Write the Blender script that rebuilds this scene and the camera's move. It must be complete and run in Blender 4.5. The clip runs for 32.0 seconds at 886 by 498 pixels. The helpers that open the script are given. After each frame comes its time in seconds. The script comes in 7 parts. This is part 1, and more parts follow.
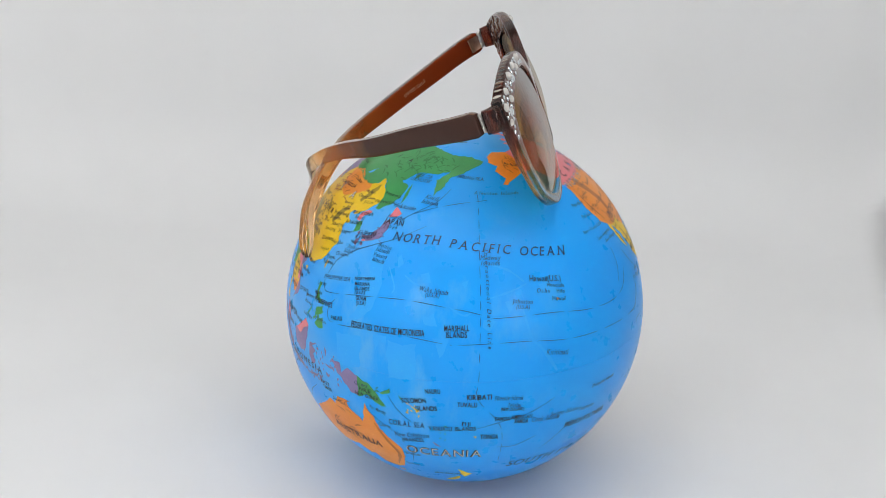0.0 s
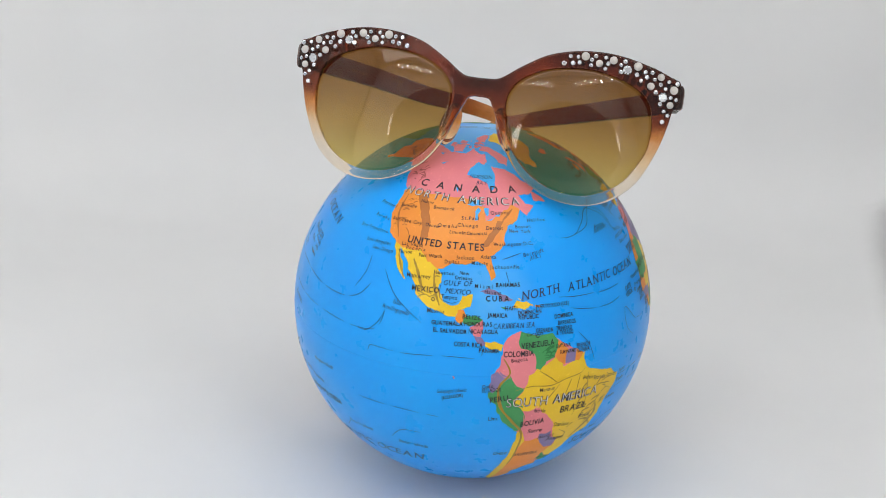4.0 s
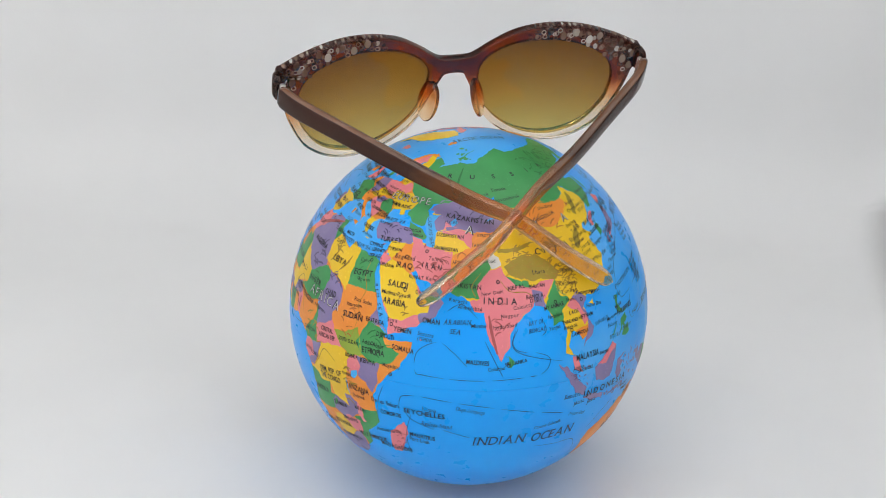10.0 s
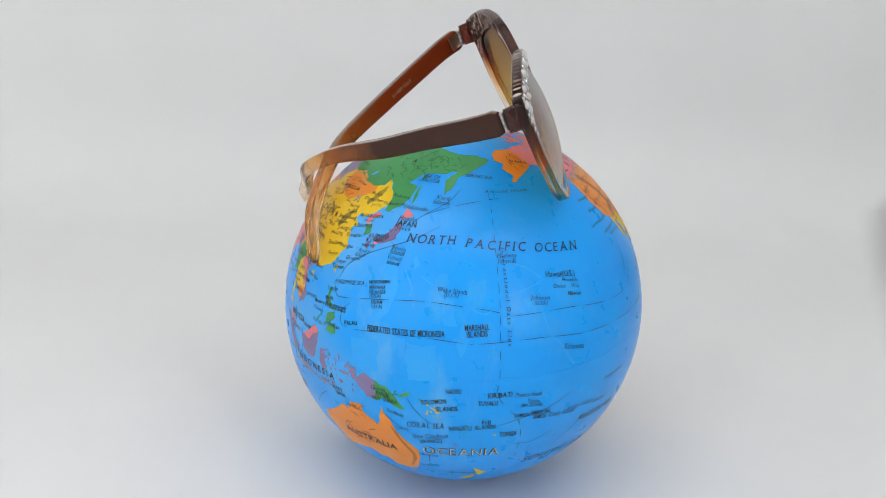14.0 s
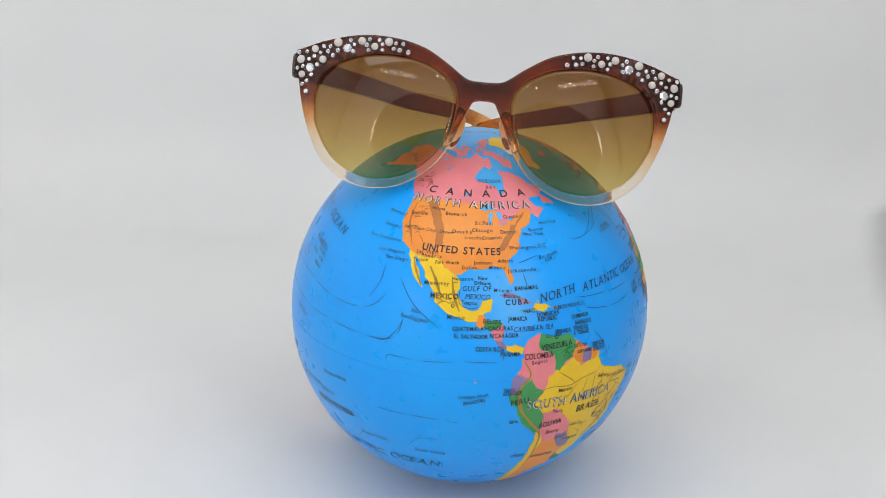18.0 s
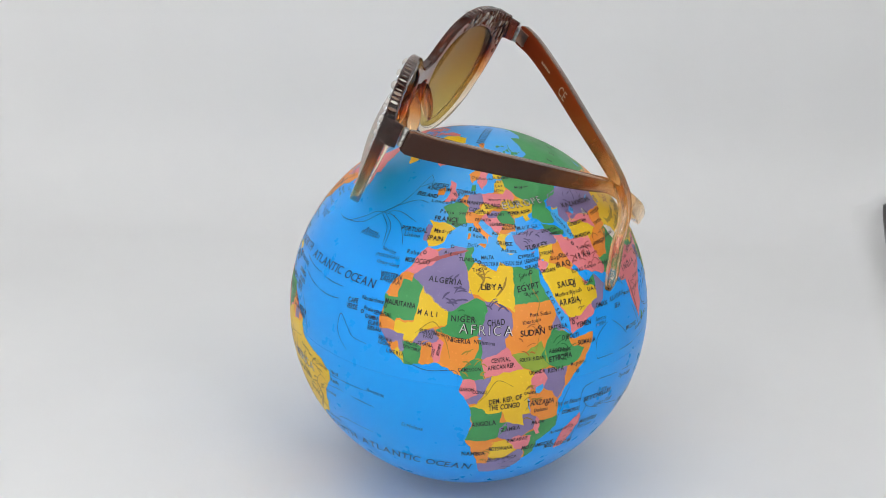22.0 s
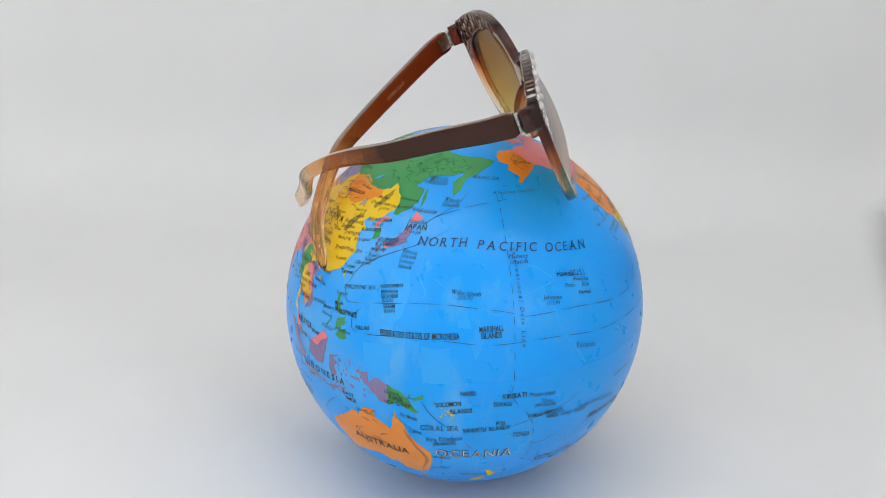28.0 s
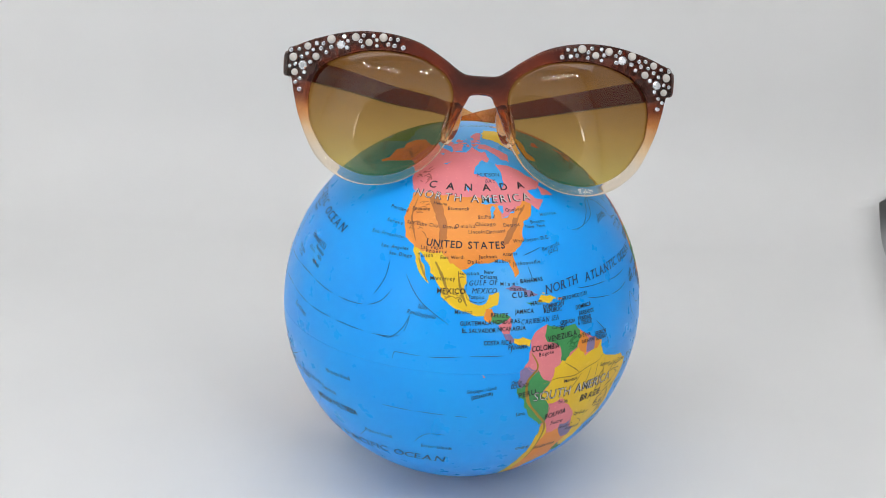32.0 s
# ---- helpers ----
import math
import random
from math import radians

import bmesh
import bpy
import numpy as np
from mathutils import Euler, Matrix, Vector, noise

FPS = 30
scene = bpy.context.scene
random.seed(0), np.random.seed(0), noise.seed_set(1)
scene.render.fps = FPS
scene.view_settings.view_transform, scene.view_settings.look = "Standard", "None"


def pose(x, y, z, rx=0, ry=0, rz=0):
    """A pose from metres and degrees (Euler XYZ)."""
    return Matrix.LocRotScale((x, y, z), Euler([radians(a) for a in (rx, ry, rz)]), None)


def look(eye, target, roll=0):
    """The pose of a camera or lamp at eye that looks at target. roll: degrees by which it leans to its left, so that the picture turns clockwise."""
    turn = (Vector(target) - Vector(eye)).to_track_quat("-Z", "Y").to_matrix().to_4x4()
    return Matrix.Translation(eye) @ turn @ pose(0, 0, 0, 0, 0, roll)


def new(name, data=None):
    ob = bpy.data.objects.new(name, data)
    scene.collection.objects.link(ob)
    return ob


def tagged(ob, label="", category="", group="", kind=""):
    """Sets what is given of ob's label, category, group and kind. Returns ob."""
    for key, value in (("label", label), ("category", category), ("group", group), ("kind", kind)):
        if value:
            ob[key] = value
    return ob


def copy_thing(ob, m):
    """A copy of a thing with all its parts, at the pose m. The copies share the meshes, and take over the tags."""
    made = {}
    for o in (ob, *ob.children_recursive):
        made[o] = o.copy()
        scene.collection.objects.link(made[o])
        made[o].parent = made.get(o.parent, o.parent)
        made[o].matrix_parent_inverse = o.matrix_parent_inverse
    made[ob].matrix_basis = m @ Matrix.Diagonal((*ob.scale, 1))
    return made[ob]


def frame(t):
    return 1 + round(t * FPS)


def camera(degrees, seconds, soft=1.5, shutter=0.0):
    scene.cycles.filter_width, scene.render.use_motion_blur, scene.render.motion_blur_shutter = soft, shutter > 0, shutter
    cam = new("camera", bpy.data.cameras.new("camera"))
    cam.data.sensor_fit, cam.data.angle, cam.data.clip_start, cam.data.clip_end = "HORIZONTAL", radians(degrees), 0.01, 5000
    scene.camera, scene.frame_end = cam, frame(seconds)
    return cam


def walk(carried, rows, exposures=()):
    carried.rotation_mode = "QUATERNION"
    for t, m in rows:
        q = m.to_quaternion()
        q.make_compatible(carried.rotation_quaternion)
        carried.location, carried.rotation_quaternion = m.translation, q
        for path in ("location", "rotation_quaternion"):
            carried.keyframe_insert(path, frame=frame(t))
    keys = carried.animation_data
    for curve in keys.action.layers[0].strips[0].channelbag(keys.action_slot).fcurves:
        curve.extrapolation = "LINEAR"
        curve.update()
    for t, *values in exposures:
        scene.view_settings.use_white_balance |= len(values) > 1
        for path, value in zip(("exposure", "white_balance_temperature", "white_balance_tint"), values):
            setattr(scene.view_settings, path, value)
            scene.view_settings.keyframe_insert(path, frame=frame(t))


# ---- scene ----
R = 0.0725                      # radius of the ball
EYE = (-0.0106, -0.5325, 0.3095)


def aim(rx, rz):
    """The pose of the camera: its tilt and turn, with its steady lean."""
    return pose(*EYE, rx, 0, rz) @ pose(0, 0, 0, 0, 0, 1.79)


cam = camera(34.64, 32.0, soft=0.75)
walk(cam, [
    (0.0, aim(68.15, 0.09)),
    (0.5, aim(68.07, 0.03)),
    (1.0, aim(67.98, 0.02)),
    (1.5, aim(67.95, 0.03)),
    (2.0, aim(68.11, 0.12)),
    (2.5, aim(68.17, 0.17)),
    (3.0, aim(68.12, 0.13)),
    (3.5, aim(68.10, 0.13)),
    (4.0, aim(68.08, 0.13)),
    (4.5, aim(68.03, 0.11)),
    (5.0, aim(68.07, 0.01)),
    (5.5, aim(68.03, 0.01)),
    (6.0, aim(67.92, -0.02)),
    (6.5, aim(67.93, -0.01)),
    (7.0, aim(68.02, 0.05)),
    (7.5, aim(68.04, 0.04)),
    (8.0, aim(67.99, 0.07)),
    (8.5, aim(67.94, 0.01)),
    (9.0, aim(67.97, -0.03)),
    (9.5, aim(68.05, -0.08)),
    (10.0, aim(68.15, 0.02)),
    (10.5, aim(68.11, 0.05)),
    (11.0, aim(68.07, -0.03)),
    (11.5, aim(68.08, -0.03)),
    (12.0, aim(68.06, 0.03)),
    (12.5, aim(68.04, 0.07)),
    (13.0, aim(68.00, 0.03)),
    (13.5, aim(68.01, -0.01)),
    (14.0, aim(68.08, 0.04)),
    (14.5, aim(68.22, 0.12)),
    (15.0, aim(68.21, 0.08)),
    (15.5, aim(68.20, 0.05)),
    (16.0, aim(68.19, 0.02)),
    (16.5, aim(68.19, -0.01)),
    (17.0, aim(68.19, -0.02)),
    (17.5, aim(68.25, 0.03)),
    (18.0, aim(68.26, 0.04)),
    (18.5, aim(68.21, -0.03)),
    (19.0, aim(68.15, 0.00)),
    (19.5, aim(68.19, 0.04)),
    (20.0, aim(68.29, 0.10)),
    (20.5, aim(68.28, 0.12)),
    (21.0, aim(68.15, 0.04)),
    (21.5, aim(68.10, -0.02)),
    (22.0, aim(68.12, -0.14)),
    (22.5, aim(68.25, -0.07)),
    (23.0, aim(68.34, 0.00)),
    (23.5, aim(68.31, -0.06)),
    (24.0, aim(68.18, -0.07)),
    (24.5, aim(68.08, -0.21)),
    (25.0, aim(68.15, -0.17)),
    (25.5, aim(68.19, -0.10)),
    (26.0, aim(68.24, -0.02)),
    (26.5, aim(68.24, 0.08)),
    (27.0, aim(68.12, 0.11)),
    (27.5, aim(68.10, 0.09)),
    (28.0, aim(68.13, 0.09)),
    (28.5, aim(68.13, 0.07)),
    (29.0, aim(68.00, -0.00)),
    (29.5, aim(68.01, -0.11)),
    (30.0, aim(67.99, -0.20)),
    (30.5, aim(68.14, -0.16)),
    (31.0, aim(68.15, -0.18)),
    (31.5, aim(68.09, -0.22)),
    (32.0, aim(68.03, -0.29)),
])

# ---- light ----
world = bpy.data.worlds.new("room")
scene.world = world
world.use_nodes = True
world.node_tree.nodes["Background"].inputs["Color"].default_value = (1.0, 0.995, 0.996, 1)
world.node_tree.nodes["Background"].inputs["Strength"].default_value = 0.6


def area_lamp(name, m, sx, sy, watts, colour, label="white light panel under the tent's roof"):
    d = bpy.data.lights.new(name, "AREA")
    d.shape, d.size, d.size_y, d.energy, d.color = "RECTANGLE", sx, sy, watts, colour
    ob = new(name, d)
    ob.matrix_basis = m
    return tagged(ob, label, "lamp", kind="structure")


area_lamp("roof_light", pose(0.02, -0.24, 0.80, 14, 0, 0), 0.95, 0.22, 2.0, (0.985, 0.99, 0.985))
area_lamp("roof_light", pose(0.05, 0.14, 0.88), 0.95, 0.30, 0.85, (0.985, 0.99, 0.985))
# Unseen lamps added to brighten the globe's front through the flap.
for side in (1, -1):
    area_lamp("side_fill", look((1.08 * side, -0.86, 0.32), (0.12 * side, -0.05, 0.08)), 1.00, 0.90, 30.0 + 5.0 * side, (0.985, 0.99, 0.985), "unseen white fill lamp added outside the tent's front flap")
scene.view_settings.exposure = -0.23

# ---- materials ----


def material(name):
    m = bpy.data.materials.new(name)
    m.use_nodes = True
    nt = m.node_tree
    return m, nt, nt.nodes["Principled BSDF"]


def node(nt, kind, **values):
    n = nt.nodes.new(kind)
    for key, v in values.items():
        n.inputs[key.replace("_", " ")].default_value = v
    return n


def ramp(nt, source, stops):
    r = nt.nodes.new("ShaderNodeValToRGB")
    el = r.color_ramp.elements
    while len(el) < len(stops):
        el.new(0.5)
    for e, (p, c) in zip(el, stops):
        e.position, e.color = p, c
    nt.links.new(source, r.inputs["Fac"])
    return r


def blend(nt, fac, a, b):
    """A mix of two colours; each is a socket or a value."""
    x = nt.nodes.new("ShaderNodeMix")
    x.data_type = "RGBA"
    for sock, v in ((x.inputs[0], fac), (x.inputs[6], a), (x.inputs[7], b)):
        if isinstance(v, (int, float, tuple)):
            sock.default_value = v
        else:
            nt.links.new(v, sock)
    return x.outputs[2]


def span(nt, source, a, b):
    """source from a..b to 0..1, clamped."""
    n = nt.nodes.new("ShaderNodeMapRange")
    n.inputs["From Min"].default_value, n.inputs["From Max"].default_value = a, b
    nt.links.new(source, n.inputs["Value"])
    return n.outputs["Result"]


def noise_at(nt, scale, detail=4.0, rough=0.55, stretch=None):
    tc = nt.nodes.new("ShaderNodeTexCoord")
    n = node(nt, "ShaderNodeTexNoise", Scale=scale, Detail=detail, Roughness=rough)
    if stretch:
        mp = nt.nodes.new("ShaderNodeMapping")
        mp.inputs["Scale"].default_value = stretch
        nt.links.new(tc.outputs["Object"], mp.inputs["Vector"])
        nt.links.new(mp.outputs["Vector"], n.inputs["Vector"])
    else:
        nt.links.new(tc.outputs["Object"], n.inputs["Vector"])
    return n.outputs["Fac"]


def bump(nt, height, strength, distance):
    b = node(nt, "ShaderNodeBump", Strength=strength, Distance=distance)
    nt.links.new(height, b.inputs["Height"])
    return b.outputs["Normal"]


def print_ink(name, colour, dark, rough=0.38):
    """Glossy printed vinyl: a mottled ink with fine grain and faint scuffs."""
    m, nt, p = material(name)
    broad = noise_at(nt, 55, 3)
    fine = noise_at(nt, 900, 2)
    c = blend(nt, span(nt, broad, 0.35, 0.7), colour, dark)
    c = blend(nt, span(nt, fine, 0.62, 0.85), c, tuple(min(1, v * 1.15 + 0.02) for v in colour[:3]) + (1,))
    nt.links.new(c, p.inputs["Base Color"])
    nt.links.new(blend(nt, span(nt, noise_at(nt, 160, 4), 0.3, 0.75), (rough - 0.06,) * 3 + (1,), (rough + 0.08,) * 3 + (1,)), p.inputs["Roughness"])
    nt.links.new(bump(nt, noise_at(nt, 420, 3), 0.02, 0.0004), p.inputs["Normal"])
    p.inputs["Specular IOR Level"].default_value = 0.5
    return m


INK = {
    "y": print_ink("yellow_ink", (0.86, 0.58, 0.012, 1), (0.80, 0.50, 0.01, 1)),
    "o": print_ink("orange_ink", (0.86, 0.30, 0.03, 1), (0.80, 0.25, 0.025, 1)),
    "p": print_ink("pink_ink", (0.82, 0.235, 0.265, 1), (0.74, 0.19, 0.23, 1)),
    "v": print_ink("violet_ink", (0.255, 0.205, 0.405, 1), (0.21, 0.165, 0.35, 1)),
    "g": print_ink("green_ink", (0.055, 0.335, 0.10, 1), (0.04, 0.28, 0.08, 1)),
    "g2": print_ink("olive_ink", (0.30, 0.42, 0.04, 1), (0.26, 0.36, 0.035, 1)),
    "w": print_ink("pale_ink", (0.72, 0.72, 0.70, 1), (0.62, 0.63, 0.62, 1)),
    "lake": print_ink("lake_ink", (0.05, 0.42, 0.88, 1), (0.04, 0.38, 0.82, 1)),
    "pale": print_ink("rubbed_ink", (0.016, 0.405, 1.0, 1), (0.006, 0.37, 1.0, 1)),
    "plateau": print_ink("plateau_ink", (0.40, 0.29, 0.022, 1), (0.30, 0.215, 0.018, 1)),
    "relief": print_ink("relief_ink", (0.42, 0.26, 0.02, 1), (0.34, 0.20, 0.02, 1)),
    "rust": print_ink("rust_ink", (0.52, 0.165, 0.02, 1), (0.44, 0.14, 0.02, 1)),
    "mauve": print_ink("mauve_ink", (0.11, 0.085, 0.20, 1), (0.10, 0.08, 0.17, 1)),
    "rose": print_ink("rose_ink", (0.46, 0.10, 0.10, 1), (0.40, 0.08, 0.09, 1)),
    "greenrelief": print_ink("green_relief_ink", (0.02, 0.20, 0.05, 1), (0.02, 0.16, 0.04, 1)),
}


def ocean_material():
    """Blue printed vinyl, a little paler where the print has worn and in some seas."""
    m, nt, p = material("ocean_ink")
    base = blend(nt, span(nt, noise_at(nt, 30, 3), 0.3, 0.7), (0.003, 0.375, 1.0, 1), (0.003, 0.345, 1.0, 1))
    tc = nt.nodes.new("ShaderNodeTexCoord")
    spot = nt.nodes.new("ShaderNodeVectorMath")
    spot.operation = "DISTANCE"
    spot.inputs[1].default_value = WORN
    nt.links.new(tc.outputs["Object"], spot.inputs[0])
    near = span(nt, spot.outputs["Value"], 0.075, 0.02)
    blotch = span(nt, noise_at(nt, 75, 5, 0.6, (1, 1, 0.45)), 0.50, 0.70)
    both = nt.nodes.new("ShaderNodeMath")
    both.operation = "MULTIPLY"
    nt.links.new(near, both.inputs[0])
    nt.links.new(blotch, both.inputs[1])
    half = nt.nodes.new("ShaderNodeMath")
    half.operation = "MULTIPLY"
    half.inputs[1].default_value = 0.55
    nt.links.new(both.outputs[0], half.inputs[0])
    c = blend(nt, half.outputs[0], base, (0.14, 0.50, 0.92, 1))
    sea_mottle = noise_at(nt, 48, 4, 0.6)
    for lon, lat, reach_out in PALE_SEAS:
        far = nt.nodes.new("ShaderNodeVectorMath")
        far.operation = "DISTANCE"
        far.inputs[1].default_value = tuple(on_ball(lon, lat, R))
        nt.links.new(tc.outputs["Object"], far.inputs[0])
        share = nt.nodes.new("ShaderNodeMath")
        share.operation = "MULTIPLY"
        nt.links.new(span(nt, far.outputs["Value"], reach_out, reach_out * 0.35), share.inputs[0])
        nt.links.new(span(nt, sea_mottle, 0.15, 0.75), share.inputs[1])
        c = blend(nt, share.outputs[0], c, (0.10, 0.455, 0.93, 1))
    nt.links.new(c, p.inputs["Base Color"])
    nt.links.new(blend(nt, span(nt, noise_at(nt, 140, 4), 0.3, 0.75), (0.26,) * 3 + (1,), (0.36,) * 3 + (1,)), p.inputs["Roughness"])
    nt.links.new(bump(nt, noise_at(nt, 420, 3), 0.02, 0.0004), p.inputs["Normal"])
    p.inputs["Specular IOR Level"].default_value = 0.32
    p.inputs["Coat Weight"].default_value, p.inputs["Coat Roughness"].default_value = 0.06, 0.22
    return m


def ink_plain(name, colour):
    m, nt, p = material(name)
    f = noise_at(nt, 1500, 2)
    nt.links.new(blend(nt, span(nt, f, 0.45, 0.8), colour, tuple(min(1, v * 1.5 + 0.015) for v in colour[:3]) + (1,)), p.inputs["Base Color"])
    p.inputs["Roughness"].default_value = 0.4
    return m


BLACK_INK = ink_plain("black_ink", (0.012, 0.012, 0.018, 1))
NAVY_INK = ink_plain("navy_ink", (0.010, 0.022, 0.085, 1))
WHITE_INK = ink_plain("white_ink", (0.58, 0.58, 0.58, 1))


def cloth(name, colour, grain=700, crease=9, rough=0.75):
    """White backdrop sheet: fine weave, broad faint unevenness."""
    m, nt, p = material(name)
    broad = noise_at(nt, crease, 3)
    c = blend(nt, span(nt, broad, 0.3, 0.7), colour, tuple(v * 0.965 for v in colour[:3]) + (1,))
    nt.links.new(c, p.inputs["Base Color"])
    p.inputs["Roughness"].default_value = rough
    p.inputs["Specular IOR Level"].default_value = 0.5
    nt.links.new(bump(nt, noise_at(nt, grain, 2), 0.06, 0.0005), p.inputs["Normal"])
    return m


SHEET = cloth("white_sheet", (0.82, 0.82, 0.82, 1), rough=0.5)
TABLE = cloth("table_top", (0.62, 0.62, 0.63, 1))


def tent_fabric(name, through_it):
    """White diffusion fabric: it lets a share of the light through."""
    m = cloth(name, (0.90, 0.90, 0.90, 1))
    nt = m.node_tree
    glow = nt.nodes.new("ShaderNodeBsdfTranslucent")
    glow.inputs["Color"].default_value = (0.95, 0.95, 0.95, 1)
    mix = nt.nodes.new("ShaderNodeMixShader")
    mix.inputs[0].default_value = through_it
    nt.links.new(nt.nodes["Principled BSDF"].outputs[0], mix.inputs[1])
    nt.links.new(glow.outputs[0], mix.inputs[2])
    nt.links.new(mix.outputs[0], nt.nodes["Material Output"].inputs["Surface"])
    return m


TENT = tent_fabric("tent_fabric", 0.1)
FLAP = tent_fabric("flap_fabric", 0.65)

# ---- place: white sweep in a light tent ----


def mesh_of(name, verts, faces, smooth=True):
    me = bpy.data.meshes.new(name)
    me.from_pydata([tuple(v) for v in verts], [], faces)
    if smooth:
        me.polygons.foreach_set("use_smooth", [True] * len(me.polygons))
    me.update()
    return me


def outward(me):
    bm = bmesh.new()
    bm.from_mesh(me)
    bmesh.ops.recalc_face_normals(bm, faces=bm.faces[:])
    bm.to_mesh(me)
    bm.free()
    return me


def part_mesh(name, me, mat, parent, label=""):
    ob = new(name, me)
    if mat is not None:
        me.materials.append(mat)
    ob.parent = parent
    return tagged(ob, label)


def part(name, bm, mat, parent, label=""):
    me = bpy.data.meshes.new(name)
    bm.to_mesh(me)
    bm.free()
    me.polygons.foreach_set("use_smooth", [True] * len(me.polygons))
    return part_mesh(name, me, mat, parent, label)


def sweep_profile():
    """The sheet's run from the front of the floor up the rear wall: (y, z, half width to the right)."""
    pts = [(-0.85 + 0.05 * i, 0.0) for i in range(23)]
    rad, y0 = 0.075, 0.25
    for i in range(1, 25):
        a = radians(82 * i / 24)
        pts.append((y0 + rad * math.sin(a), rad * (1 - math.cos(a))))
    y1, z1 = pts[-1]
    a = radians(82)
    for i in range(1, 15):
        pts.append((y1 + 0.045 * i * math.cos(a), z1 + 0.045 * i * math.sin(a)))
    return pts


def edge_right(y, z):
    """The sheet's free edge: it opens outwards where the sheet begins to rise."""
    if y < 0.294:
        return 0.2617 - 0.18 * (0.294 - max(y, -0.05))
    return min(0.455, 0.2617 + 0.28 * (y - 0.294) + 2.0 * max(0.0, z - 0.012))


def make_sheet():
    prof = sweep_profile()
    n = 44
    rows = []
    for k, (y, z) in enumerate(prof):
        r = edge_right(y, z)
        row = []
        for i in range(n + 1):
            u = i / n
            x = -0.62 + (r + 0.62) * u
            curl = 0.004 * max(0, (u - 0.95) / 0.05) ** 2 if z < 0.1 else 0
            row.append((x, y, z + curl + 0.0008 * noise.noise((x * 6, y * 6, z * 6))))
        rows.append(row)
    m = n + 1
    verts = [v for row in rows for v in row]
    low = [(x, y + 0.0006, z - 0.0012) for x, y, z in verts]
    faces = [(a * m + b, a * m + b + 1, (a + 1) * m + b + 1, (a + 1) * m + b) for a in range(len(rows) - 1) for b in range(n)]
    off = len(verts)
    faces += [tuple(reversed([i + off for i in f])) for f in faces]
    top = len(rows) - 1
    faces += [(a * m + n, a * m + n + off, (a + 1) * m + n + off, (a + 1) * m + n) for a in range(top)]
    faces += [(a * m, (a + 1) * m, (a + 1) * m + off, a * m + off) for a in range(top)]
    ob = new("backdrop", mesh_of("backdrop", verts + low, faces))
    ob.data.materials.append(SHEET)
    return tagged(ob, "white seamless backdrop sheet sweeping up behind the globe", "backdrop", kind="structure")


def slab(name, size, at, mat, label, category="wall"):
    bm = bmesh.new()
    bmesh.ops.create_cube(bm, size=1)
    for v in bm.verts:
        v.co = Vector((v.co.x * size[0] + at[0], v.co.y * size[1] + at[1], v.co.z * size[2] + at[2]))
    bmesh.ops.bevel(bm, geom=bm.edges[:], offset=0.004, segments=2, affect="EDGES")
    me = bpy.data.meshes.new(name)
    bm.to_mesh(me)
    bm.free()
    ob = new(name, me)
    me.materials.append(mat)
    return tagged(ob, label, category, kind="structure")


def silver_lining():
    """Crinkled silver fabric of the tent's wall."""
    m, nt, p = material("silver_lining")
    f = noise_at(nt, 160, 5, 0.7)
    nt.links.new(blend(nt, span(nt, f, 0.35, 0.65), (0.80, 0.80, 0.80, 1), (0.50, 0.50, 0.50, 1)), p.inputs["Base Color"])
    p.inputs["Metallic"].default_value = 0.25
    p.inputs["Roughness"].default_value = 0.38
    nt.links.new(bump(nt, f, 0.8, 0.004), p.inputs["Normal"])
    glow = nt.nodes.new("ShaderNodeBsdfTranslucent")
    glow.inputs["Color"].default_value = (0.95, 0.95, 0.95, 1)
    mix = nt.nodes.new("ShaderNodeMixShader")
    mix.inputs[0].default_value = 0.1
    nt.links.new(p.outputs[0], mix.inputs[1])
    nt.links.new(glow.outputs[0], mix.inputs[2])
    nt.links.new(mix.outputs[0], nt.nodes["Material Output"].inputs["Surface"])
    return m


SILVER = silver_lining()
make_sheet()
slab("floor", (2.2, 2.6, 0.04), (0, -0.25, -0.03), TABLE, "pale grey table top under the backdrop sheet", "floor")
slab("wall_left", (0.02, 1.5, 0.94), (-0.66, 0.15, 0.46), TENT, "white lining of the light tent's side wall")
slab("wall_right", (0.02, 1.5, 0.94), (0.47, 0.15, 0.46), SILVER, "crinkled silver lining of the light tent's side wall")
slab("wall_back", (1.15, 0.02, 0.94), (-0.095, 0.905, 0.46), TENT, "white lining of the light tent's rear wall")
slab("ceiling", (1.15, 1.5, 0.02), (-0.095, 0.15, 0.945), TENT, "white roof of the light tent", "ceiling")



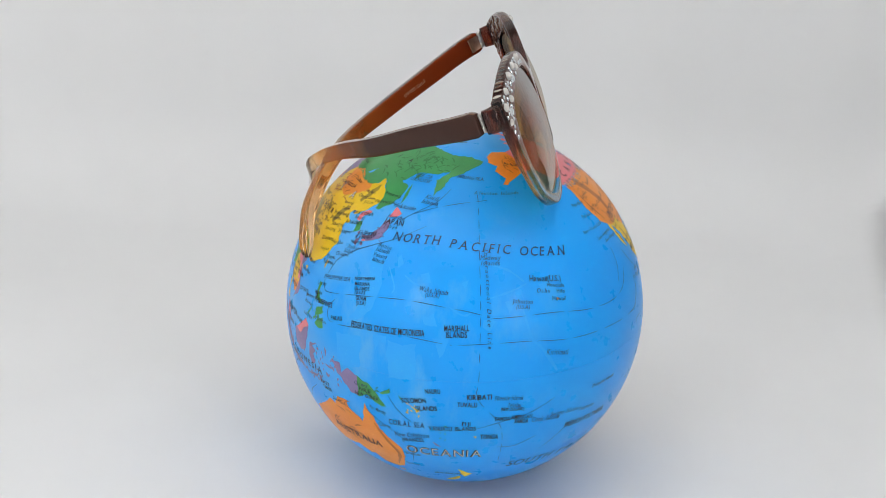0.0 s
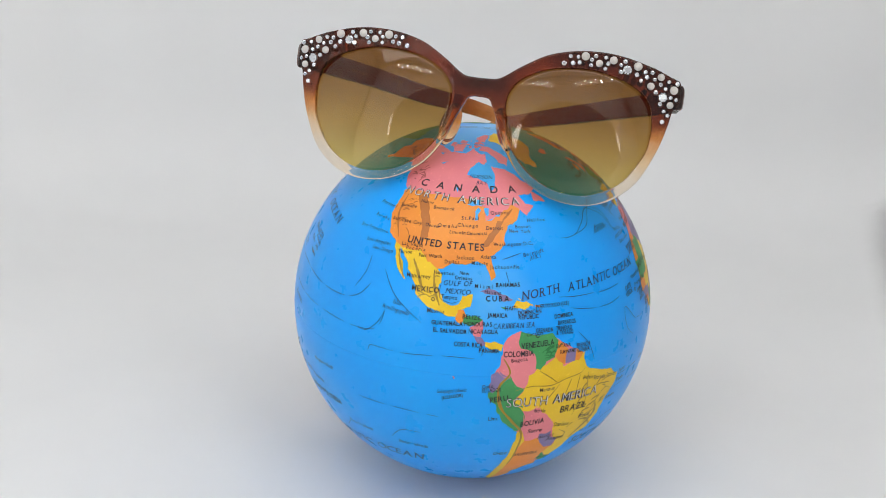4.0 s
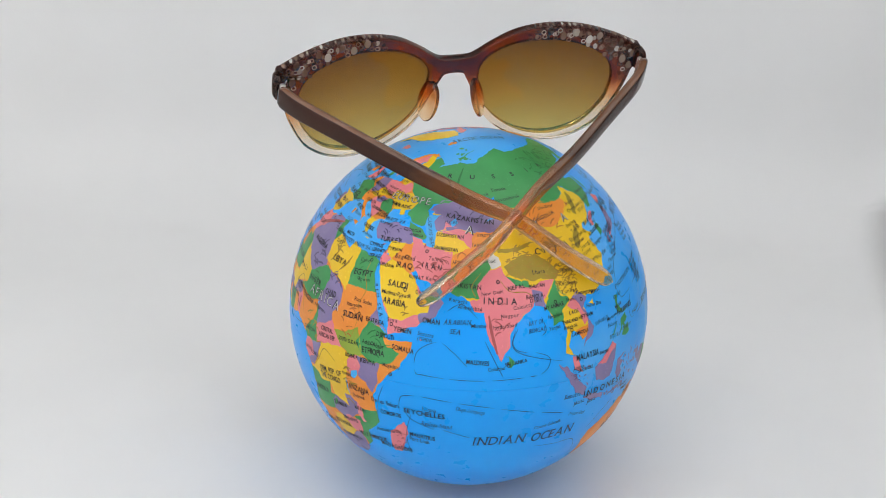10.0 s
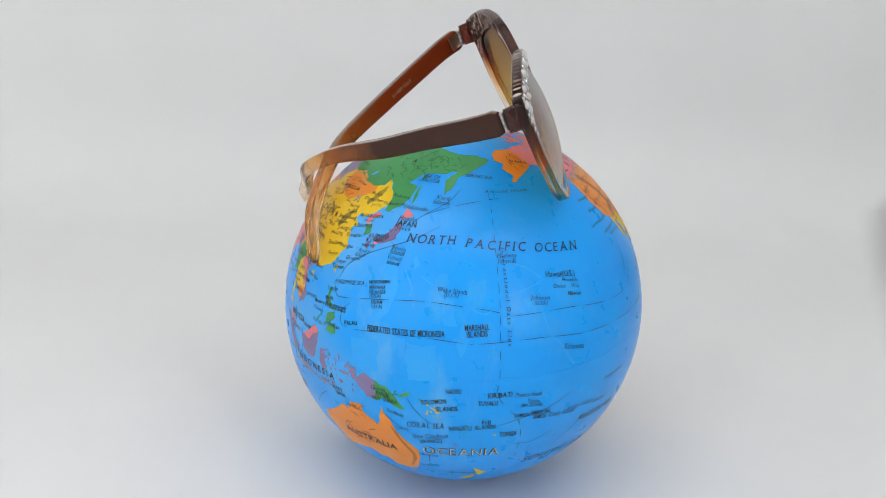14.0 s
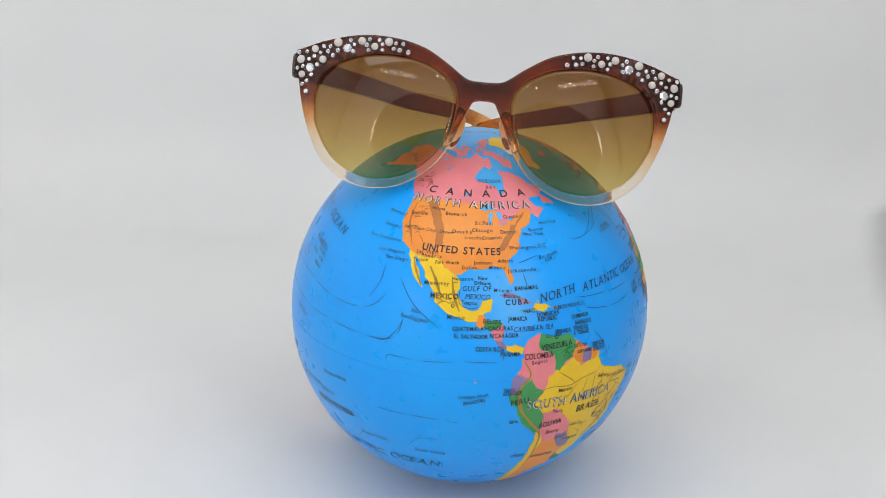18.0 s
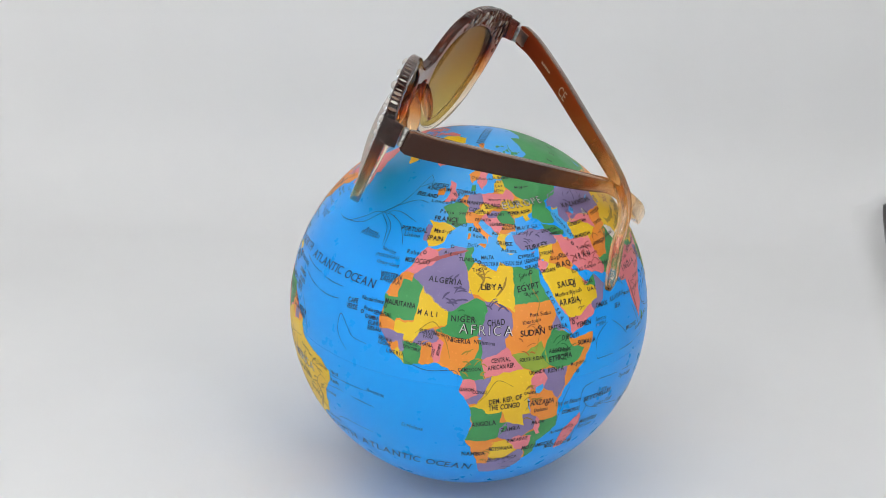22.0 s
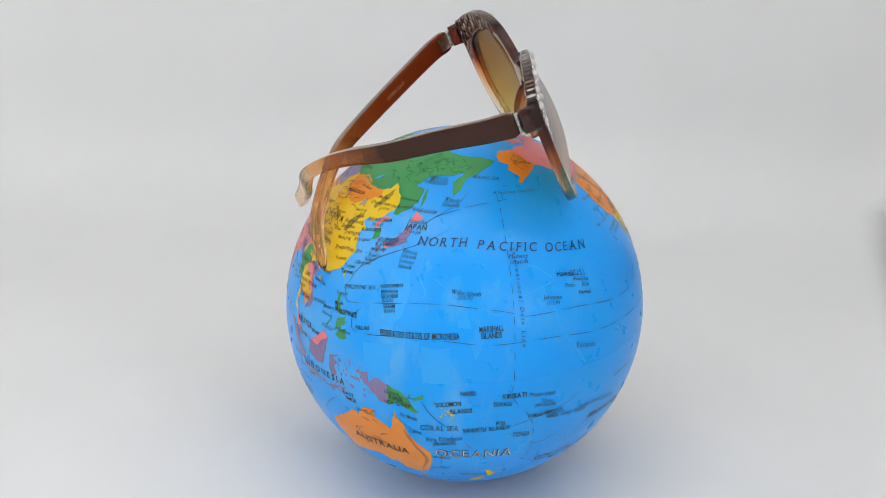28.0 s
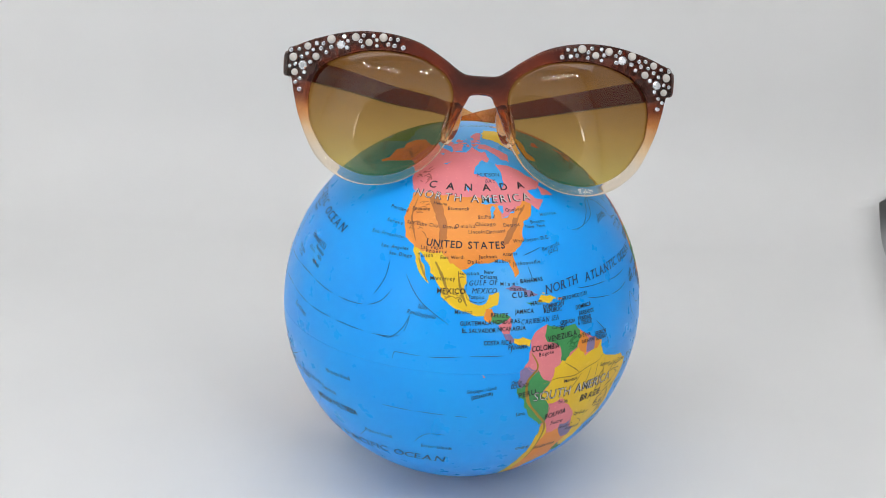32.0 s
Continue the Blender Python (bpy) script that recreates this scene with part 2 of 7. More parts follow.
def front_curtain():
    """The tent's front flap with the wide round opening through which it is filmed."""
    ring, n, thick = [], 96, 0.0015
    x0, x1, z0, z1 = -0.648, 0.458, 0.004, 0.93
    for i in range(n):
        a = 2 * math.pi * i / n
        c, sn = math.cos(a), math.sin(a)
        hole = (0.33 * c, 0.30 + 0.285 * sn)
        k = min((x1 if c > 0 else -x0) / max(1e-6, abs(c)), ((z1 - 0.30) if sn > 0 else 0.296) / max(1e-6, abs(sn)))
        rim = (k * c, 0.30 + k * sn)
        ring.append([(hole[0] + (rim[0] - hole[0]) * f, -0.50 - 0.004 * math.sin(9 * f + 3 * a), hole[1] + (rim[1] - hole[1]) * f) for f in (0, 0.02, 0.06, 0.15, 0.3, 0.5, 0.75, 1)])
    m = len(ring[0])
    verts = [p for row in ring for p in row]
    off = len(verts)
    verts += [(x, y - thick, z) for x, y, z in verts]
    faces = [(i * m + j, i * m + j + 1, (i + 1) % n * m + j + 1, (i + 1) % n * m + j) for i in range(n) for j in range(m - 1)]
    faces += [tuple(reversed([v + off for v in f])) for f in faces]
    for j in (0, m - 1):
        faces += [(i * m + j, (i + 1) % n * m + j, (i + 1) % n * m + j + off, i * m + j + off) for i in range(n)]
    ob = new("wall_front", outward(mesh_of("wall_front", verts, faces)))
    ob.data.materials.append(FLAP)
    tagged(ob, "white front flap of the light tent with a wide round opening", "wall", kind="structure")


front_curtain()


def led_bar():
    """The lamp bar above the camera: a rail with two rows of small bright diodes."""
    m, nt, p = material("diode")
    p.inputs["Base Color"].default_value = (0.9, 0.9, 0.9, 1)
    p.inputs["Emission Color"].default_value = (1, 0.99, 0.96, 1)
    p.inputs["Emission Strength"].default_value = 90.0
    bar = new("light_bar")
    bar.matrix_basis = look((-0.155, -0.31, 0.575), (-0.05, 0.0, 0.16))
    tagged(bar, "slim white lamp bar with small bright diodes", "lamp", "lamp bars under the roof")
    bm = bmesh.new()
    bmesh.ops.create_cube(bm, size=1)
    for v in bm.verts:
        v.co = Vector((v.co.x * 0.22, v.co.y * 0.034, v.co.z * 0.012 + 0.008))
    bmesh.ops.bevel(bm, geom=bm.edges[:], offset=0.003, segments=2, affect="EDGES")
    part("rail", bm, TABLE, bar, "white lamp rail")
    for i in range(8):
        bm = bmesh.new()
        bmesh.ops.create_uvsphere(bm, u_segments=10, v_segments=6, radius=0.0036)
        bmesh.ops.translate(bm, verts=bm.verts[:], vec=(-0.0945 + 0.027 * i, 0.007 * (-1) ** i, 0.001))
        part("diode", bm, m, bar, "small bright diode")
    copy_thing(bar, look((0.155, -0.31, 0.575), (0.05, 0.0, 0.16)))


led_bar()

# ---- globe ----
TILT = pose(0, 0, 0, -1.24, 0.235, -0.19).to_3x3()      # lean of the print's pole on the ball


def spread(lat):
    """Where the print sets a latitude on the ball."""
    return lat * (1 + 0.13 * (1 - (lat / 90) ** 2))


def on_ball(lon, lat, r):
    a, b = radians(spread(lat)), radians(lon)
    return TILT @ Vector((math.cos(a) * math.cos(b), math.cos(a) * math.sin(b), math.sin(a))) * r


WORN = tuple(on_ball(158, 9, R))
# Paler seas (lon, lat, reach); the two Arctic ones paint in the roof's sheen.
PALE_SEAS = ((130, 38, 0.026), (121, 26, 0.014), (112, 3, 0.024), (128, -5, 0.016), (17, 37, 0.026), (-1, 55, 0.022), (-84, 22, 0.020), (50, 76, 0.030), (-90, 72, 0.030), (38, 20, 0.012))
OCEAN = ocean_material()

globe = new("globe")
tagged(globe, "blue printed world globe ball with coloured countries", "globe")


def make_ball():
    bm = bmesh.new()
    bmesh.ops.create_uvsphere(bm, u_segments=192, v_segments=128, radius=R)
    part("ball", bm, OCEAN, globe, "glossy blue vinyl ocean surface")
    # moulding seam round the middle
    verts, faces, n, k = [], [], 240, 6
    for i in range(n):
        a = 2 * math.pi * i / n
        for j in range(k):
            b = 2 * math.pi * j / k
            q = Vector(((R + 0.00001 + 0.00005 * math.cos(b)) * math.cos(a), (R + 0.00001 + 0.00005 * math.cos(b)) * math.sin(a), 0.00013 * math.sin(b)))
            verts.append(TILT @ q)
    for i in range(n):
        for j in range(k):
            faces.append((i * k + j, ((i + 1) % n) * k + j, ((i + 1) % n) * k + (j + 1) % k, i * k + (j + 1) % k))
    part_mesh("seam", mesh_of("seam", verts, faces), OCEAN, globe, "fine moulding seam round the equator")


make_ball()


def wobble(lon, lat, amount):
    """Small coastline irregularity that neighbours share."""
    p = Vector((lon * 0.42, lat * 0.42, 3.1))
    q = Vector((lon * 1.1, lat * 1.1, 9.7))
    return (lon + amount * (noise.noise(p) + 0.45 * noise.noise(q)) / max(0.3, math.cos(radians(lat))),
            lat + amount * (noise.noise(p + Vector((17, 5, 2))) + 0.45 * noise.noise(q + Vector((4, 8, 1)))))


def normals_out(me):
    me.normals_split_custom_set_from_vertices([v.co.normalized() for v in me.vertices])


def land(name, ink, layer, *nums):
    """One printed country: a thin patch on the ball, from its outline in degrees."""
    pts = list(zip(nums[::2], nums[1::2]))
    amount = 0.6 if max(p[0] for p in pts) - min(p[0] for p in pts) > 4 else 0.4
    line = []
    for (x0, y0), (x1, y1) in zip(pts, pts[1:] + pts[:1]):
        n = max(1, int(math.hypot((x1 - x0) * math.cos(radians(y0)), y1 - y0) / 0.8))
        for i in range(n):
            line.append(wobble(x0 + (x1 - x0) * i / n, y0 + (y1 - y0) * i / n, amount))
    bm = bmesh.new()
    f = bm.faces.new([bm.verts.new((x, y, 0)) for x, y in line])
    bmesh.ops.triangulate(bm, faces=[f])
    x0, x1 = min(p[0] for p in line), max(p[0] for p in line)
    y0, y1 = min(p[1] for p in line), max(p[1] for p in line)
    for axis, lo, hi, step in ((0, x0, x1, 2.5), (1, y0, y1, 2.0)):
        c = math.ceil(lo / step) * step
        while c < hi:
            co, no = ((c, 0, 0), (1, 0, 0)) if axis == 0 else ((0, c, 0), (0, 1, 0))
            bmesh.ops.bisect_plane(bm, geom=bm.verts[:] + bm.edges[:] + bm.faces[:], plane_co=co, plane_no=no)
            c += step
    r = R + 0.00010 + 0.00004 * layer
    for v in bm.verts:
        v.co = on_ball(v.co.x, v.co.y, r)
    for f in bm.faces:
        f.normal_update()
        if f.calc_center_median().dot(f.normal) < 0:
            f.normal_flip()
    ob = part("country", bm, INK[ink], globe, COLOUR[ink] + " printed shape of " + name.replace("_", " "))
    normals_out(ob.data)
    return ob


COLOUR = {"y": "yellow", "o": "orange", "p": "pink", "v": "violet", "g": "green", "g2": "olive green", "w": "pale", "lake": "blue", "pale": "pale blue", "plateau": "brownish yellow", "rust": "rust brown"}

# tint under the countries' shared borders
land("african_land", "o", -1, -16.5, 21, -12.5, 27.5, -9.5, 31, -5.5, 35, 3, 36.5, 10.3, 36.5, 10.6, 33, 19.5, 30.4, 25, 31, 32, 30.8, 34, 27, 36.6, 20, 39.5, 14.5, 43, 11, 50, 11.2, 47, 5, 41.5, -1.5, 39.2, -6, 40, -11, 40, -15, 35, -19.8, 34.8, -24, 32.3, -27.3, 28, -32.3, 20, -34, 17.5, -31, 14.5, -22, 12.3, -17, 13.3, -12, 12.3, -6, 9.6, -1, 9.9, 3, 6, 4.7, 1, 6, -7.5, 4.8, -13, 9, -16.3, 12.5, -16.8, 15)
land("european_land", "o", -1, -4, 48, 2.5, 50.7, 8, 53.5, 14, 53.8, 21, 54.8, 24, 59, 28, 59.5, 30, 60, 45, 60, 45, 47, 40, 47.5, 34, 46.5, 29, 45.7, 28, 42.2, 24, 41.2, 21, 40, 19.4, 42, 14, 45.4, 12.5, 45.4, 8, 44.3, 3.5, 43, -1.3, 43.6, -1, 46)
land("asian_land", "y", -1, 37, 32, 37, 36.3, 44, 37.5, 48.5, 38, 54, 37.4, 54.5, 41.8, 52.5, 45, 49, 47, 55, 52, 70, 54, 90, 51, 110, 51, 130, 50, 131, 45, 127, 42, 122, 40.7, 118, 38.7, 121, 32, 119, 26, 113, 22.7, 108, 21.9, 106.3, 19, 107.5, 15, 105, 11.7, 100.7, 14, 98.5, 16.7, 94.7, 17, 92, 22.7, 89, 22.7, 80.7, 16, 79, 11, 77.5, 9.2, 73.7, 17, 72.7, 21, 69, 23.4, 62, 25.7, 57, 27.4, 51, 28.5, 48, 30.7)
land("arabian_land", "p", -1, 35.7, 29, 46, 31, 50, 26.5, 54.5, 23.6, 58.5, 22, 52, 17, 44, 13.5, 43, 16.5, 39.3, 21)
land("south_american_land", "p", -1, -79.3, 0.5, -77, 7, -72, 11.3, -62, 10, -51.7, 4, -50.3, -0.5, -44, -3.2, -36, -6.3, -39.3, -16, -48.5, -26, -54, -33, -58, -36.5, -64.5, -41, -67.5, -47, -70, -52, -73.7, -50, -72.7, -38, -70.7, -30, -70.4, -18.3, -77.7, -9, -80, -5)
# North America
land("greenland", "y", 0, -73, 78, -60, 82, -35, 83.5, -18, 80, -20, 74, -25, 70, -40, 65, -43, 60, -50, 62, -54, 67, -55, 70, -60, 75)
land("canada", "p", 0, -141, 60, -141, 69.5, -130, 70, -115, 68, -100, 68, -94, 72, -86, 68, -82, 69, -81, 64, -88, 64, -94, 60, -94, 58, -88, 56.5, -82, 55, -80, 51.5, -78, 53, -77, 57, -78, 62, -70, 61, -65, 59, -61, 56, -56, 52, -60, 50, -66, 50, -64, 47, -60, 46, -65, 43.5, -67, 45, -70, 47, -75, 45, -79, 43, -83, 42, -83, 46, -89, 48, -95, 49, -123, 49, -128, 51, -131, 55, -136, 59)
land("baffin_island", "p", 0, -85, 73.5, -76, 73, -68, 69.5, -62, 66, -66, 62.5, -72, 64, -74, 67, -80, 70, -88, 70.5)
land("victoria_island", "p", 0, -117, 73, -106, 73, -103, 69, -113, 68.5, -118, 71)
land("ellesmere_island", "p", 0, -90, 81, -75, 83, -62, 82.5, -75, 79, -80, 76.5, -90, 77)
land("somerset_island", "p", 0, -95, 74, -90.5, 73.8, -91, 72.2, -95, 72.6)
land("devon_island", "p", 0, -94, 76.4, -80.5, 75.6, -81, 74.6, -92, 74.8)
land("melville_island", "p", 0, -117, 76, -107, 76.4, -106, 75, -114, 74.6)
land("axel_heiberg_island", "p", 0, -95, 80.5, -89, 80.2, -90, 78.4, -95, 78.6)
land("southampton_island", "p", 2, -86.5, 65.5, -82, 64, -84, 62.6, -87, 63.6)
land("prince_of_wales_island", "p", 0, -102, 73, -97.5, 73.6, -97, 71.6, -101, 71.8)
land("banks_island", "p", 0, -125, 74, -119, 74, -118, 71.5, -123, 71.2)
land("newfoundland", "p", 0, -59, 51.3, -56, 50, -53, 47, -59, 47.7)
land("alaska", "o", 0, -141, 60, -141, 69.5, -156, 71, -166, 68.5, -162, 66.5, -168, 65.5, -161, 63.5, -165, 61, -162, 59.2, -158, 58.8, -163.5, 55.2, -161.5, 54.9, -154.5, 57.6, -151, 60.5, -146, 60.5)
land("united_states", "o", 0, -124.5, 48.5, -123, 49, -95, 49, -89, 48, -83, 46, -82, 42, -79, 43, -75, 45, -70, 47, -67, 45, -70, 42, -74, 40.5, -76, 37, -76, 35, -81, 31.5, -80, 26.5, -81, 25.2, -83, 29, -86, 30.3, -90, 29.3, -94, 29.5, -97, 27.5, -99.5, 27.5, -103, 29, -106.5, 31.7, -111, 31.3, -117, 32.6, -120.5, 34.5, -124, 40)
land("mexico", "y", 0, -117, 32.6, -111, 31.3, -106.5, 31.7, -103, 29, -99.5, 27.5, -97.2, 25.8, -97.7, 22, -96, 19, -94, 18.2, -91, 18.8, -90.3, 21, -87, 21.5, -87.6, 18.3, -91, 17.5, -92, 15, -95, 16, -100, 17, -105, 19.8, -105.5, 22.5, -109, 26, -113, 31, -114.5, 31.6, -112, 27.5, -109.6, 23.2, -112, 25, -115, 28)
land("guatemala", "o", 1, -92, 14.6, -91, 17.6, -89.2, 17.6, -88.5, 15.8, -90, 13.8)
land("honduras", "g", 1, -89.3, 15.7, -86, 16, -83.2, 15, -86, 13.8, -88, 13.2, -89.5, 14)
land("nicaragua", "p", 1, -87.5, 13, -83.3, 15, -83.7, 11, -85.8, 11.2)
land("costa_rica", "v", 1, -85.8, 11.1, -83.6, 10.8, -82.7, 9, -83.2, 8.3, -85, 9.7)
land("panama", "y", 1, -82.9, 9.4, -80, 9.3, -77.5, 8.7, -78, 7.3, -80.5, 7.4, -82.8, 8.2)
land("cuba", "v", 0, -84.8, 22, -82, 23.2, -77, 21.5, -74.2, 20.2, -77.5, 19.9, -79, 21.5)
land("hispaniola", "y", 0, -74.3, 18.5, -73, 19.8, -70, 19.8, -68.4, 18.6, -71, 17.8)
land("puerto_rico", "o", 0, -67.2, 18.4, -65.6, 18.4, -65.8, 17.9, -67.2, 17.9)
land("jamaica", "g", 0, -78.3, 18.4, -76.3, 18.2, -77, 17.7)
# South America
land("colombia", "p", 0, -79, 1.5, -77.3, 4, -77.5, 8.5, -75.5, 11, -72, 12.2, -72.5, 8, -67.5, 6, -67.3, 2, -70, 1, -70, -4.2, -74, -1.5, -77.5, 0.5)
land("venezuela", "g", 1, -72, 12, -70, 11.5, -68, 10.7, -62, 10.7, -60, 8.5, -61.5, 4.5, -64, 3.5, -65.5, 1, -67.3, 1.5, -67.6, 6, -72, 7.5, -73, 9.5)
land("guyana", "o", 1, -60, 8.5, -57.2, 6, -58, 1.8, -60, 3, -61.3, 5.5)
land("suriname", "v", 1, -57.2, 6, -54, 5.9, -54.5, 2.3, -57.8, 2.2)
land("french_guiana", "o", 1, -54, 5.8, -51.7, 4.2, -53, 2.2, -54.5, 2.5)
land("brazil", "y", 0, -73.5, -7.5, -70, -4, -69.5, 0, -67, 1, -64, 2.5, -60, 5, -58.5, 1.5, -54.5, 2.4, -51.3, 4.2, -50, 0, -44, -2.5, -38.5, -3.7, -35, -6, -35.2, -9, -38.5, -13, -39.5, -18, -42, -22.8, -47.5, -25, -49, -28.5, -53.3, -33.5, -57.5, -30, -54, -26, -57.5, -21, -58, -18, -60.5, -14, -65, -10.5, -70, -10.7)
land("ecuador", "v", 0, -80.2, 0.8, -78, 1.4, -75.3, -0.3, -78, -3, -80, -4.4, -81, -2)
land("peru", "g", 0, -81, -4.3, -78.5, -3.5, -75.2, -0.2, -73, -2.4, -70.3, -4.2, -73.5, -7, -70.3, -9.5, -69, -12.5, -69.5, -17.5, -71.3, -17.8, -76, -13.8, -79, -8, -81.3, -6)
land("bolivia", "p", 0, -69.4, -11, -65.3, -9.8, -60.3, -14, -58, -17.5, -58.2, -20, -62.5, -22, -67.8, -22.5, -69.5, -17.5)
land("paraguay", "v", 1, -62.5, -20.5, -58.2, -20, -57.8, -22.2, -54.5, -24, -55, -27.2, -58.5, -27.2, -62.3, -22.3)
land("uruguay", "g", 1, -57.8, -30.2, -53.4, -33.5, -55, -35, -58.2, -34)
land("argentina", "o", 0, -67, -22, -62.5, -22, -58, -27.2, -54, -26, -57.7, -30.5, -58.2, -34.2, -57, -37, -62, -39, -65, -42, -66, -46, -69, -50.5, -68.5, -54.5, -72, -51, -71.5, -42, -70, -33, -68.5, -27)
land("chile", "y", 1, -70.3, -18, -69, -18, -67, -22.5, -68.5, -26, -70, -33, -71.3, -42, -72, -51, -68.5, -54, -73, -53, -75.5, -47, -73.7, -38, -71.5, -30)
# Africa
land("morocco", "p", 1, -5.8, 35.8, -2, 35, -1.5, 32.3, -8.5, 28, -12.5, 27.8, -9.8, 30, -9.5, 32.5)
land("western_sahara", "o", 1, -13, 27.7, -8.7, 27.6, -8.7, 26, -12, 26, -12.5, 23.3, -17, 21, -16, 23.8)
land("algeria", "v", 0, -2, 35, 3, 36.9, 8.5, 37, 7.6, 33.5, 9.5, 30, 10, 26, 12, 23.5, 4, 19, -1, 22, -8.7, 27.3, -8.7, 29, -1.3, 32.2)
land("tunisia", "g", 1, 8.5, 37, 11, 37, 10.3, 34.3, 11.5, 33.2, 9.5, 30.2, 7.6, 33.5)
land("libya", "y", 0, 11.5, 33, 15, 32.3, 19, 30.3, 20.5, 32.7, 25, 31.6, 25, 20, 15, 23.5, 10, 25, 9.5, 30.2)
land("egypt", "g", 0, 25, 31.6, 29, 31, 32.5, 31.2, 34.3, 30, 34, 27, 35.6, 24, 36.8, 22, 25, 22)
land("mauritania", "g", 0, -17, 21, -12.6, 21, -12.4, 23.4, -12, 26, -8.7, 26, -8.7, 27.3, -5, 25, -6, 16, -11.5, 15.5, -12, 14.8, -16.4, 16.2)
land("mali", "y", 0, -5, 25, -1, 22.3, 4.2, 19.2, 4, 16, -1, 15, -4, 13, -6, 10.3, -9, 11, -11.5, 12.3, -12, 14.8, -6, 15.6)
land("niger", "g", 1, 4.2, 19.2, 12, 23.4, 15.5, 23, 16, 20, 13.5, 13.7, 9, 12.9, 4, 13.5, 0.5, 14.5, 4, 16)
land("chad", "v", 0, 15.5, 23.3, 24, 19.7, 24, 15.5, 22, 13, 22.5, 11, 19, 9, 15.5, 7.5, 14, 10, 14.5, 13, 13.5, 14, 16, 20)
land("sudan", "o", 0, 25, 22, 36.8, 22, 38.5, 18, 36.5, 14.5, 34.5, 11, 32, 12, 28, 9.5, 24, 9, 22, 13, 24, 16, 24, 20)
land("south_sudan", "g2", 1, 24, 9, 28, 9.5, 33, 12, 34, 9.5, 35.5, 5, 31, 3.8, 27, 5.5)
land("eritrea", "v", 1, 36.5, 15, 38.5, 18, 40, 15.2, 43, 12.6, 41, 13.8, 37, 14.3)
land("ethiopia", "g", 1, 36.3, 14.2, 38, 14.8, 42, 12.5, 41.8, 11, 43, 9.5, 47.8, 8, 45, 5, 42, 4.2, 38, 3.6, 35, 5.5, 33, 8)
land("somalia", "o", 0, 43, 11.5, 47, 11.2, 51.3, 11.9, 50.8, 9, 48, 4.5, 44, 1, 41.6, -1.6, 41, 1, 42, 4.2, 45, 5, 47.8, 8, 43, 9.5)
land("kenya", "v", 0, 34, 4.5, 36, 4.4, 38, 3.6, 41.5, 4, 41, -1.7, 39.2, -4.7, 37.5, -3, 34, -1)
land("uganda", "p", 1, 31, 3.7, 34, 4.3, 35, 1.5, 34, -1, 29.7, -1.3, 30, 1.5)
land("senegal", "o", 1, -16.5, 16.2, -12.3, 14.8, -11.4, 12.4, -16.7, 12.4, -17.4, 14.7)
land("guinea", "v", 1, -16.7, 12.4, -11.4, 12.4, -8, 12, -8, 8, -9.5, 7.4, -10.5, 9.8, -13.3, 9.1)
land("sierra_leone", "o", 1, -13.3, 9.2, -11, 9.9, -10.3, 8.3, -11.5, 6.9)
land("liberia", "y", 1, -11.4, 6.9, -10.2, 8.4, -8.3, 7.4, -7.5, 4.4)
land("ivory_coast", "g", 1, -8.3, 10.3, -5, 10.4, -2.7, 9.7, -3, 5, -7.5, 4.4, -8.3, 7.3)
land("burkina_faso", "v", 1, -5.4, 10.5, -4, 13.2, 0, 15, 2.3, 12.3, 0, 11, -2.8, 9.8)
land("ghana", "o", 1, -2.8, 11, 0, 11.1, 1.2, 6.1, -2, 4.8, -3.2, 5.2)
land("benin", "p", 1, 0, 11, 2.5, 12.3, 3.7, 11.5, 2.7, 6.3, 1.2, 6.1)
land("nigeria", "o", 1, 3.6, 11.7, 4, 13.6, 9, 12.9, 13.6, 13.7, 14, 11, 11.5, 7, 8.7, 4.6, 6, 4.3, 4.3, 6.3, 2.7, 6.3)
land("cameroon", "g", 1, 14.2, 12.8, 15.4, 10, 15, 7.5, 16.2, 2.2, 9.8, 2.3, 9, 4.4, 11.5, 6.8, 14, 10.5)
land("central_african_republic", "p", 1, 15.2, 7.5, 19, 9, 22.6, 11, 24, 8.8, 27.4, 5.1, 22.5, 4.2, 18.5, 3.6, 16, 2.8)
land("gabon", "p", 1, 9.8, 2.3, 13.2, 2.2, 14.4, -1.8, 11.2, -3.9, 8.8, -0.8)
land("congo", "v", 1, 13.2, 2.2, 16.2, 2.2, 18.5, 3.6, 16, -1.5, 14.5, -4.8, 11.9, -5, 11.2, -3.9, 14.2, -2)
land("dem_rep_congo", "y", 0, 18.4, 3.6, 22.5, 4.2, 27.4, 5.1, 31, 3.6, 29.8, -1.5, 29.3, -4.5, 30.7, -8.2, 28.5, -8.8, 29.5, -12.5, 24, -11, 21.8, -7.3, 17, -8, 16.5, -6, 12.3, -6, 14.5, -4.8, 16.2, -1.5)
land("tanzania", "o", 0, 30.6, -1.1, 34, -1, 37.6, -3, 39.2, -4.7, 39.5, -8, 40.4, -10.6, 35, -11.5, 33, -9.5, 30.6, -8.3, 29.3, -4.5)
land("angola", "g", 0, 12.2, -6, 16.6, -6, 17, -8, 21.8, -7.3, 22, -11, 24, -11, 24, -13, 22, -16.3, 18, -17.5, 11.8, -17.3, 13.7, -12, 13, -8.8)
land("zambia", "v", 0, 24, -11, 29.5, -12.5, 28.5, -8.8, 31, -8.3, 33.3, -10, 33, -14, 28, -17, 25, -17.8, 22, -16.3, 22, -13)
land("malawi", "p", 1, 33, -9.5, 34.6, -11.5, 34.5, -14.5, 35.8, -16, 34.3, -16.5, 32.8, -13.8)
